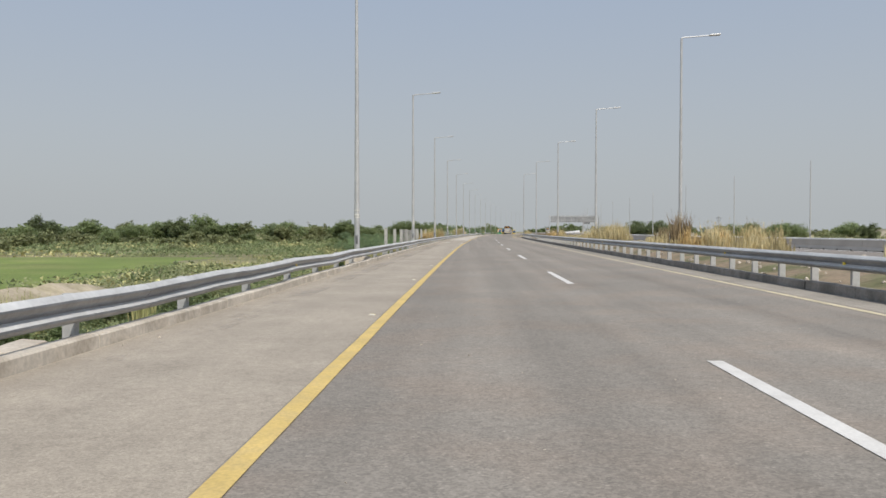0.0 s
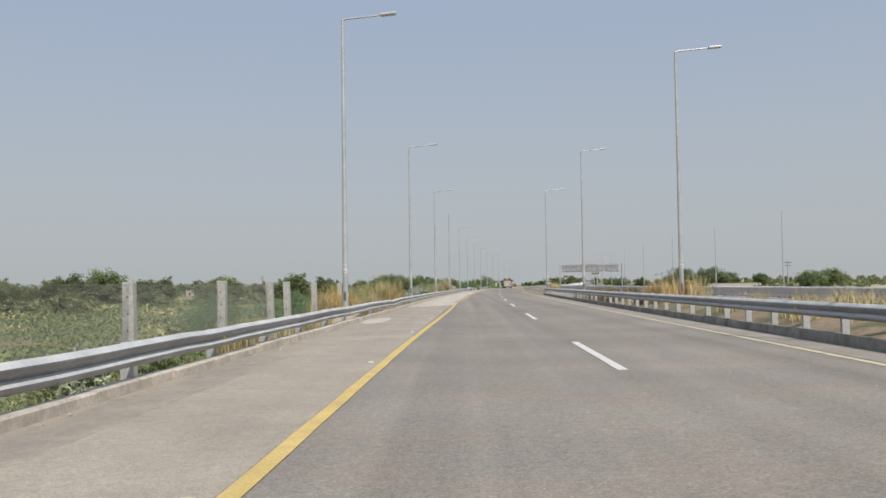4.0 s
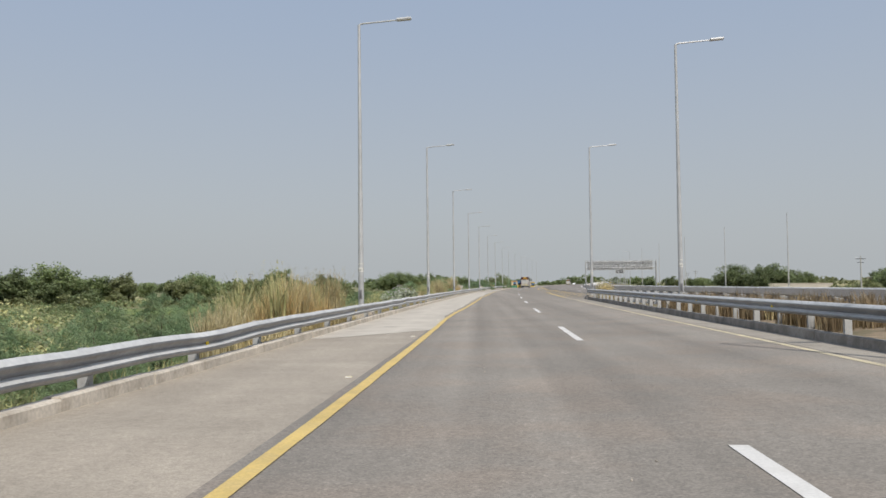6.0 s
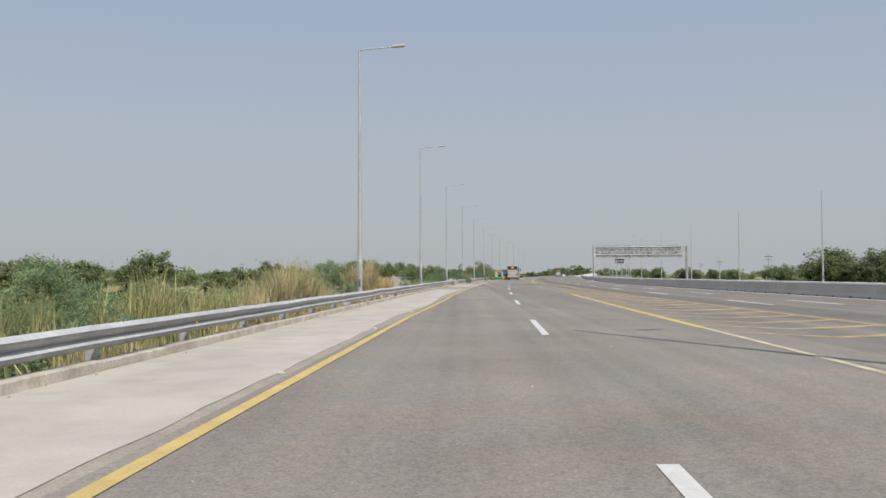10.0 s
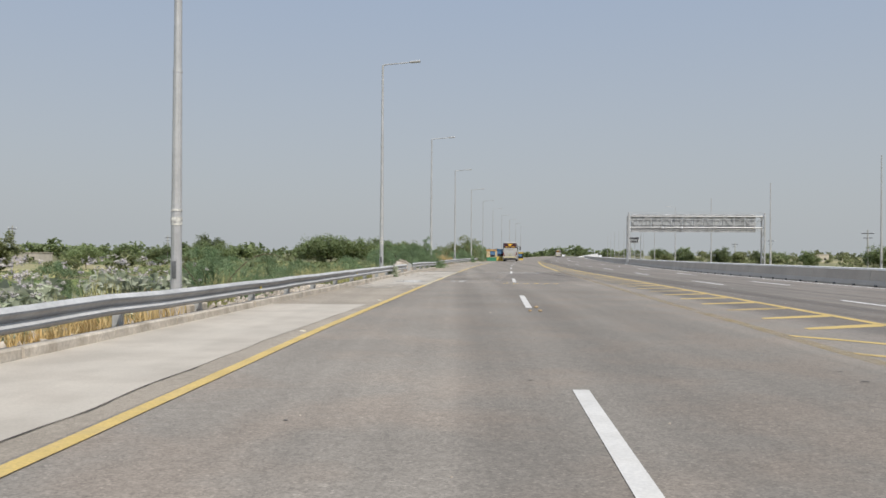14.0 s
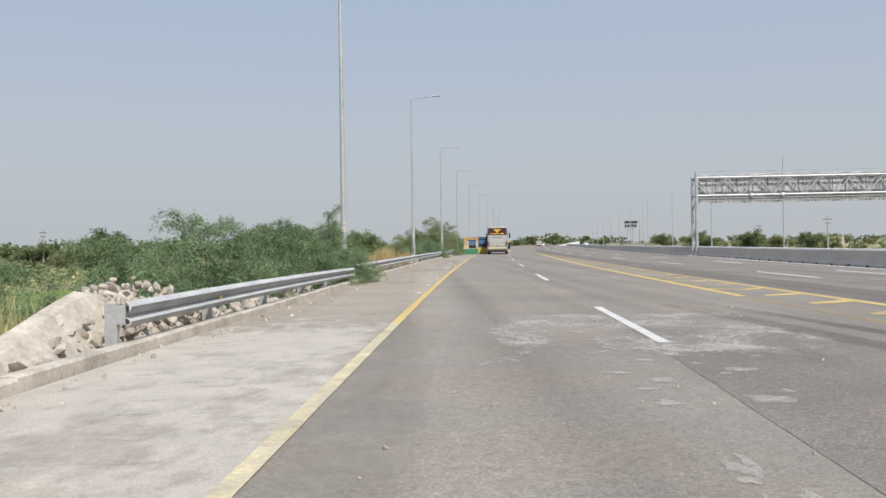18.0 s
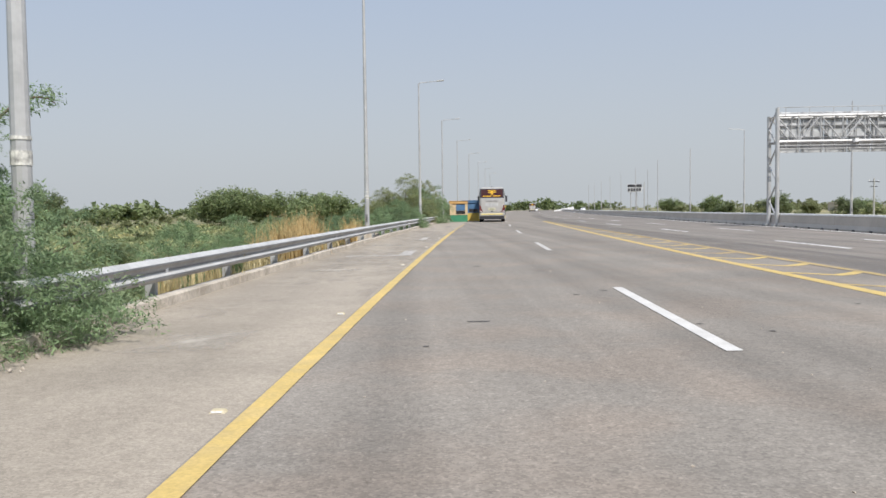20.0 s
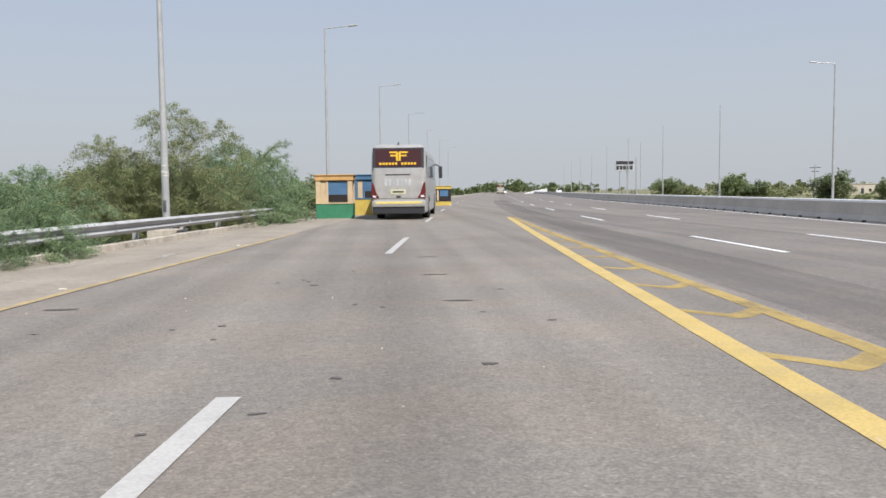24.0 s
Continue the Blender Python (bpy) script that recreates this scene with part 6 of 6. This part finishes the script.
# dead arching branches over the bush
def arching_branch(x, y, z, rz, ln):
    root = tagged(new("branch"), "thin arching branch rising above the bush", "branch")
    way = [Vector((ln * t, 0.1 * math.sin(5 * t), ln * 0.75 * math.sin(math.pi * 0.62 * t))) for t in (0, 0.12, 0.25, 0.38, 0.5, 0.62, 0.75, 0.88, 1.0)]
    bm = limb(way, [0.026 - 0.0024 * i for i in range(9)])
    part("stem", bm, BARK, root)
    r2 = random.Random(int(y))
    cl = [(ln * t, r2.uniform(-0.15, 0.15), ln * 0.75 * math.sin(math.pi * 0.62 * t) + r2.uniform(-0.1, 0.1), 0.16) for t in (0.2, 0.3, 0.4, 0.5, 0.58, 0.65, 0.72, 0.8, 0.87, 0.93, 1.0)]
    shared("foliage", mesh_of("foliage", *leaves(r2, cl, 60, 0.075, 1, slim=0.3), LEAF_FEATHER), root)
    root.matrix_basis = turned(x, y, z, rz)


for b in ((-5.8, 225, -0.4, 10, 2.2), (-6.0, 226, -0.4, 170, 2.0), (-5.0, 273, 0.7, 20, 1.7), (-5.4, 267, 0.8, 160, 1.9), (-4.4, 347.5, 1.6, 15, 1.5), (-4.6, 348.5, 1.7, 50, 1.5), (-4.0, 346, 1.3, -30, 1.2), (-3.9, 274.8, 1.5, 80, 0.8), (-4.2, 349.0, 2.3, 25, 1.5), (-4.4, 350.0, 2.4, 5, 1.6), (-4.0, 349.6, 1.9, -20, 1.4), (-4.6, 351.2, 2.4, 60, 1.3), (-4.2, 276.2, 1.9, 75, 1.1), (-4.0, 275.4, 1.7, 100, 1.0)):
    arching_branch(*b)

# ---- rubble beside the broken rail ----
def chunk_pile(name, label, spots, seed):
    rng = random.Random(seed)
    ball = bmesh.new()
    bmesh.ops.create_icosphere(ball, subdivisions=1, radius=1)
    ball.verts.ensure_lookup_table()
    points = [v.co.copy() for v in ball.verts]
    tris = [tuple(v.index for v in f.verts) for f in ball.faces]
    ball.free()
    verts, faces = [], []
    for x, y, z, s in spots:
        rot = Euler((rng.uniform(0, 6), rng.uniform(0, 6), rng.uniform(0, 6))).to_matrix()
        sx, sy, sz = s * rng.uniform(0.7, 1.4), s * rng.uniform(0.7, 1.4), s * rng.uniform(0.45, 0.9)
        base, k = at(x, y, z), len(verts)
        for p in points:
            q = p * rng.uniform(0.6, 1.25)
            verts.append(base + rot @ Vector((q.x * sx, q.y * sy, q.z * sz)))
        faces += [tuple(i + k for i in f) for f in tris]
    return tagged(new(name, mesh_of(name, verts, faces, RUBBLE)), label, "rubble", kind="stuff")


r3 = random.Random(17)
pile = []
for i in range(800):
    y = r3.gauss(257.0, 2.7)
    x = r3.gauss(-3.75, 0.42)
    top = 0.95 * math.exp(-((y - 257.6) / 2.6) ** 2 - ((x + 3.85) / 0.6) ** 2)
    if x < -3.05:
        pile.append((x, y, -0.25 + r3.uniform(0.3, 1.0) * (top + 0.2), r3.uniform(0.03, 0.11) * (1.7 if r3.random() < 0.06 else 1.0)))
chunk_pile("rubble", "heap of broken concrete and soil behind the broken rail", pile, 1)
heap = bmesh.new()
hx, hy = [-5.0 + 0.2 * i for i in range(11)], [251 + 0.45 * i for i in range(28)]
hv = [[heap.verts.new(at(x, y, -0.5 + 1.25 * math.exp(-((y - 256.8) / 3.3) ** 2 - ((x + 3.95) / 0.62) ** 2) + 0.08 * noise.noise((x * 3, y * 3, 0)))) for x in hx] for y in hy]
for a, b in zip(hv, hv[1:]):
    for i in range(len(hx) - 1):
        heap.faces.new((a[i], a[i + 1], b[i + 1], b[i]))
structure("ground_heap", heap, RUBBLE, "mound of crushed concrete and dust", "mound")
bed = [(r3.gauss(-3.6, 0.25), r3.uniform(219, 232), r3.uniform(-0.18, 0.06), r3.uniform(0.03, 0.12) * (1.6 if r3.random() < 0.08 else 1)) for _ in range(520)]
bed += [(r3.gauss(-3.5, 0.2), r3.uniform(259, 274), r3.uniform(-0.1, 0.1), r3.uniform(0.05, 0.15)) for _ in range(110)]
bed += [(r3.gauss(-3.6, 0.25), r3.uniform(195, 216), r3.uniform(-0.18, 0.02), r3.uniform(0.05, 0.16)) for _ in range(120)]
chunk_pile("rubble_bed", "broken pale concrete lumps lying under the guardrail", [b for b in bed if b[0] < -3.2], 2)
crumbs = [(r3.gauss(-2.55, 0.25), r3.uniform(246, 276), 0.012, r3.uniform(0.012, 0.05)) for _ in range(120)]
crumbs += [(r3.uniform(-2.8, 6.5), r3.uniform(232, 262), 0.008, r3.uniform(0.008, 0.022)) for _ in range(160)]
crumbs += [(r3.gauss(-2.7, 0.12), r3.uniform(10, 240), 0.01, r3.uniform(0.01, 0.03)) for _ in range(200)]
grit = [(r3.uniform(0.3, 7.3), r3.uniform(2, 345), 0.003, r3.uniform(0.006, 0.013)) for _ in range(900)]
island_stones = [(x, y, island_height(x, y) + 0.01, r3.uniform(0.02, 0.1)) for x, y in ((r3.uniform(8.9, 12.5), r3.uniform(6, 70)) for _ in range(260))]
chunk_pile("loose_stones", "scattered stones and crumbs on the shoulder and road", crumbs, 3)
chunk_pile("grit", "pale grit scattered over the two lanes", grit, 8)
chunk_pile("island_stones", "pale stones lying on the bare island soil", island_stones, 6)

# leaning concrete slab and blocks behind the rail
def block(name, label, category, size, x, y, z, rx, ry, rz, mat=None):
    sx, sy, sz = size
    ob = tagged(part(name, box(-sx / 2, sx / 2, -sy / 2, sy / 2, 0, sz, 0.02), mat or SLAB), label, category)
    ob.matrix_basis = turned(x, y, z, rz) @ pose(0, 0, 0, rx, ry, 0)
    return ob


block("concrete_slab", "tilted broken concrete slab behind the guardrail", "slab", (0.62, 0.16, 1.75), -4.6, 202.9, -0.45, 6, 26, 14)
for x, y, s in ((-3.6, 183.2, (0.35, 0.7, 0.28)), (-3.62, 10.2, (0.3, 0.8, 0.2)), (-3.65, 143.6, (0.3, 0.7, 0.2)), (-3.6, 264.5, (0.4, 1.2, 0.22)), (-3.66, 230.5, (0.45, 1.6, 0.22))):
    block("concrete_block", "loose concrete block lying behind the kerb", "block", s, x, y, -0.15, 2, 4, RNG.uniform(-8, 8), KERB)
spoil = bmesh.new()
sv = [[spoil.verts.new(at(-20.5 + i * 0.7, 20 + j * 1.3, -2.75 + 1.75 * math.exp(-((i - 5) / 2.4) ** 2 - ((j - 10) / 9.0) ** 4) + 0.16 * noise.noise((i * 0.8, j * 0.8, 2)))) for i in range(11)] for j in range(22)]
for a, b in zip(sv, sv[1:]):
    for i in range(10):
        spoil.faces.new((a[i], a[i + 1], b[i + 1], b[i]))
structure("ground_spoil", spoil, SAND, "low bank of pale sandy soil beside the field", "mound")

# ---- worn patches, stains and studs on the road ----
def coat(name, label, mat, x0, x1, y0, y1, z):
    structure(name, ribbon(fixed(x0), fixed(x1), y0, y1, z, 1.0), mat, label, "stain")


coat("stain_lime", "band of dried lime across the lane", LIME_BAND, 0.05, 2.4, 236.3, 240.0, 0.0066)
coat("stain_lime_shoulder", "dried lime spread on the shoulder", LIME, -2.0, -0.06, 235.8, 240.0, 0.0072)
coat("stain_brown", "brown worn patch between the lime bands", BROWNED, 0.15, 2.45, 240.05, 244.4, 0.0054)
def scraps(name, label, mat, x0, x1, y0, y1, count, rx, ry, seed, z=0.0062, lean=0.0):
    """Ragged flakes of worn coat scattered over a strip, each with an outline of its own."""
    rng = random.Random(seed)
    root = tagged(new(name), label, "stain", kind="structure")
    for k in range(count):
        t = rng.random()
        a, b = rx * rng.uniform(0.3, 1.0), ry * rng.uniform(0.3, 1.0)
        part("flake", blob(rng.uniform(x0, x1) + lean * t, y0 + (y1 - y0) * t, a, b, rng.uniform(0, 50), z + 0.00004 * (k % 30), 18, 0.9), mat, root)


scraps("stain_lime_edge", "pale worn flakes beside the wheel track", FLAKE, 2.5, 2.75, 243.5, 250.0, 34, 0.06, 0.2, 3, lean=0.25)
scraps("stain_lime_track", "broken pale flakes along the patched joint", FLAKE, 2.7, 3.0, 240.2, 244.0, 24, 0.11, 0.15, 4)
scraps("stain_lime_right", "pale worn flakes across the second lane", FLAKE, 3.2, 5.6, 239.3, 241.6, 34, 0.17, 0.1, 5)
scraps("stain_lime_row", "pale flakes in front of the stud rows", FLAKE, 3.7, 5.6, 235.0, 235.7, 20, 0.17, 0.07, 6)
scraps("stain_lime_near", "faint pale flakes on the second lane", FLAKE, 2.6, 3.9, 233.5, 234.8, 14, 0.16, 0.09, 7)
scraps("stain_lime_chips", "small pale chips along the worn lane", FLAKE, 0.3, 2.6, 236.5, 246.5, 60, 0.04, 0.05, 8, 0.0069)
scraps("stain_lime_ahead", "pale flakes around the far dash", FLAKE, 2.6, 4.8, 251.5, 262.0, 34, 0.17, 0.15, 9)
scraps("stain_shoulder_flakes", "pale flakes spread over the shoulder", FLAKE, -2.3, -0.2, 243.0, 262.0, 30, 0.25, 0.1, 10, 0.0078)
structure("patch_dark", ribbon(lambda y: 3.06 + 0.03 * (y - 240) + 0.03 * noise.noise((y, 0, 0)), fixed(7.2), 239.9, 257.6, 0.0036, 0.5), ASPHALT_PATCH, "darker smooth asphalt patch laid in the second lane", "patch")
for i, (xa, ya, xb, yb, w) in enumerate(((5.2, 262.0, 7.6, 243.0, 0.5), (5.8, 263.0, 8.3, 246.0, 0.35))):
    structure("stain_rubber_%d" % (i + 1), ribbon(lambda y: np.interp(y, (yb, ya), (xb, xa)) - w / 2, lambda y: np.interp(y, (yb, ya), (xb, xa)) + w / 2, yb, ya, 0.0074 + 0.0006 * i, 1.0), RUBBER, "dark tyre rubber smear drifting across the lane", "stain")
coat("stain_lime_thin", "thin lime wear across both lanes", LIME_FAINT, 0.2, 7.2, 226, 236.2, 0.0058)
coat("stain_lime_far", "thin lime wear across the road", LIME_THIN, 0.2, 7.2, 252.5, 262, 0.0058)
coat("stain_dust_shoulder", "pale dust spread over the shoulder", DUST, -2.78, 0.05, 230, 262, 0.0064)
coat("stain_dust_line", "pale dust reaching over the edge line", DUST_THIN, 0.1, 0.9, 244.5, 262, 0.0064)
coat("stain_dust_late", "pale dust patches on the shoulder", DUST_THIN, -2.78, -0.15, 262.1, 336, 0.0064)
coat("stain_dust_early", "faint dust beside the kerb", DUST_THIN, -2.78, -1.9, -20, 112, 0.0064)
structure("stain_track", ribbon(lambda y: GORE(y) + 0.35, lambda y: GORE(y) + 2.1, 168, 420, 0.0034, 2.0, 3), TRACK, "dark rubber-stained wheel track beside the gore", "stain")
SPOT = material("tar_spot", (0.11, 0.1, 0.09), 0.7, patch=0.2, bump=0.2)
scraps("stain_tar", "small dark tar specks scattered over the lanes", SPOT, 0.5, 7.0, 274.0, 345.0, 130, 0.06, 0.045, 21, 0.0046)
scraps("stain_tar_cluster", "cluster of dark pits beside the lane line", SPOT, 3.75, 4.75, 290.0, 300.0, 60, 0.045, 0.03, 22, 0.0046)
scraps("stain_tar_early", "sparse dark specks on the lanes", SPOT, 0.5, 7.0, 180.0, 232.0, 40, 0.04, 0.03, 23, 0.0046)
for i, (x, y, rx, ry) in enumerate(((1.47, 275.9, 0.14, 0.05), (2.75, 283.4, 0.11, 0.07), (1.48, 285.1, 0.1, 0.07), (1.85, 290.8, 0.08, 0.08), (0.69, 320.0, 0.2, 0.07), (5.15, 320.1, 0.17, 0.06), (4.8, 323.2, 0.2, 0.05), (4.53, 326.7, 0.22, 0.06),
                                    (2.45, 318.4, 0.03, 0.02), (3.45, 314.9, 0.035, 0.02), (-1.15, 182.2, 0.1, 0.1), (-1.0, 183.9, 0.05, 0.06), (-1.4, 118.5, 0.2, 0.08))):
    structure("stain_spot_%d" % (i + 1), blob(x, y, rx, ry, i + 3, 0.0085 if x < 0 else 0.0048), SPOT, "dark tar stain on the surface", "stain")
for i, (x0, x1, y) in enumerate(((2.7, 4.5, 252.9), (2.2, 3.6, 264.2), (0.3, 2.4, 242.3), (-2.4, -0.2, 250.2))):
    structure("stain_seam_%d" % (i + 1), ribbon(fixed(x0), fixed(x1), y, y + 0.05, 0.0082, 0.05), LIME_THIN, "thin pale seam crossing the lane", "stain")
# white painted strokes crossing the shoulder
for i, (x0, x1, y0, y1) in enumerate(((-2.2, -0.35, 289.8, 290.05), (-0.75, -0.4, 289.9, 292.6), (-1.35, -0.7, 302.0, 302.2), (-1.0, -0.74, 302.2, 304.6))):
    bm = bmesh.new()
    pts = [(x0, y0), (x1, y0 + 0.1), (x1, y1 + 0.15), (x0, y1)]
    bm.faces.new([bm.verts.new(at(px, py, 0.0066 + 0.0012 * i)) for px, py in pts])
    structure("stain_stroke_%d" % (i + 1), bm, WHITE_WORN, "faded white paint stroke across the shoulder", "stain")


def stud():
    root = tagged(new("road_stud"), "small pale yellow raised road stud beside the edge line", "road stud", group="studs along the edge line")
    bm = box(-0.05, 0.05, -0.045, 0.045, 0.0, 0.02, 0.0)
    for v in bm.verts:
        if v.co.z > 0.01:
            v.co.x *= 0.75
            v.co.y *= 0.55
    part("body", bm, YELLOW_FADED, root)
    part("lens", box(-0.035, 0.035, -0.046, -0.04, 0.006, 0.016), WHITE_CAR, root)
    return root


st = stud()
st.matrix_basis = turned(-0.24, 5.0, 0)
for i in range(1, 37):
    y = 5.0 + 9.06 * i
    if not 234 < y < 262:
        copy_thing(st, turned(-0.24, y, 0))
copy_thing(st, turned(-0.24, 271.8, 0))
for i, (x, y, rx, ry) in enumerate(((-1.6, 322.0, 0.2, 1.9), (-0.92, 328.2, 0.16, 2.4), (-1.95, 326.1, 0.2, 1.0), (-1.4, 274.8, 0.5, 0.7), (-1.7, 296.8, 0.6, 0.5), (-1.25, 247.4, 0.6, 0.7), (-1.1, 249.6, 0.5, 0.25), (-1.6, 284.5, 0.6, 0.4))):
    coat("stain_smear_%d" % (i + 1), "pale dusty smear on the shoulder", SMEAR, x - rx, x + rx, y - ry, y + ry, 0.0076)
# two rows of raised studs across the second lane
ROW_STUD = tagged(new("road_stud"), "orange-yellow raised stud in a row across the lane", "road stud", group="stud rows across the lane")
cap = box(-0.046, 0.046, -0.04, 0.04, 0.0, 0.018, 0.0)
for v in cap.verts:
    if v.co.z > 0.01:
        v.co.x *= 0.72
        v.co.y *= 0.6
part("body", cap, STUD_ORANGE, ROW_STUD)
part("lens", box(-0.026, 0.026, -0.038, -0.032, 0.005, 0.013), REFLECT_Y, ROW_STUD)
ROW_STUD.matrix_basis = turned(3.2, 236.08, 0)
for i in range(6):
    if i:
        copy_thing(ROW_STUD, turned(3.2 + 0.437 * i, 236.08, 0, 4 - i))
    copy_thing(ROW_STUD, turned(3.34 + 0.435 * i, 236.38, 0, i - 3))
# crumbs of brick on the lane
for x, y, k in ((3.86, 219.7, 0.05), (3.67, 218.5, 0.04), (3.89, 218.5, 0.045)):
    block("brick_crumb", "small orange lump of broken brick on the road", "brick", (k * 2, k * 1.2, k), x, y, 0.002, 3, 2, 25, STUD_ORANGE)
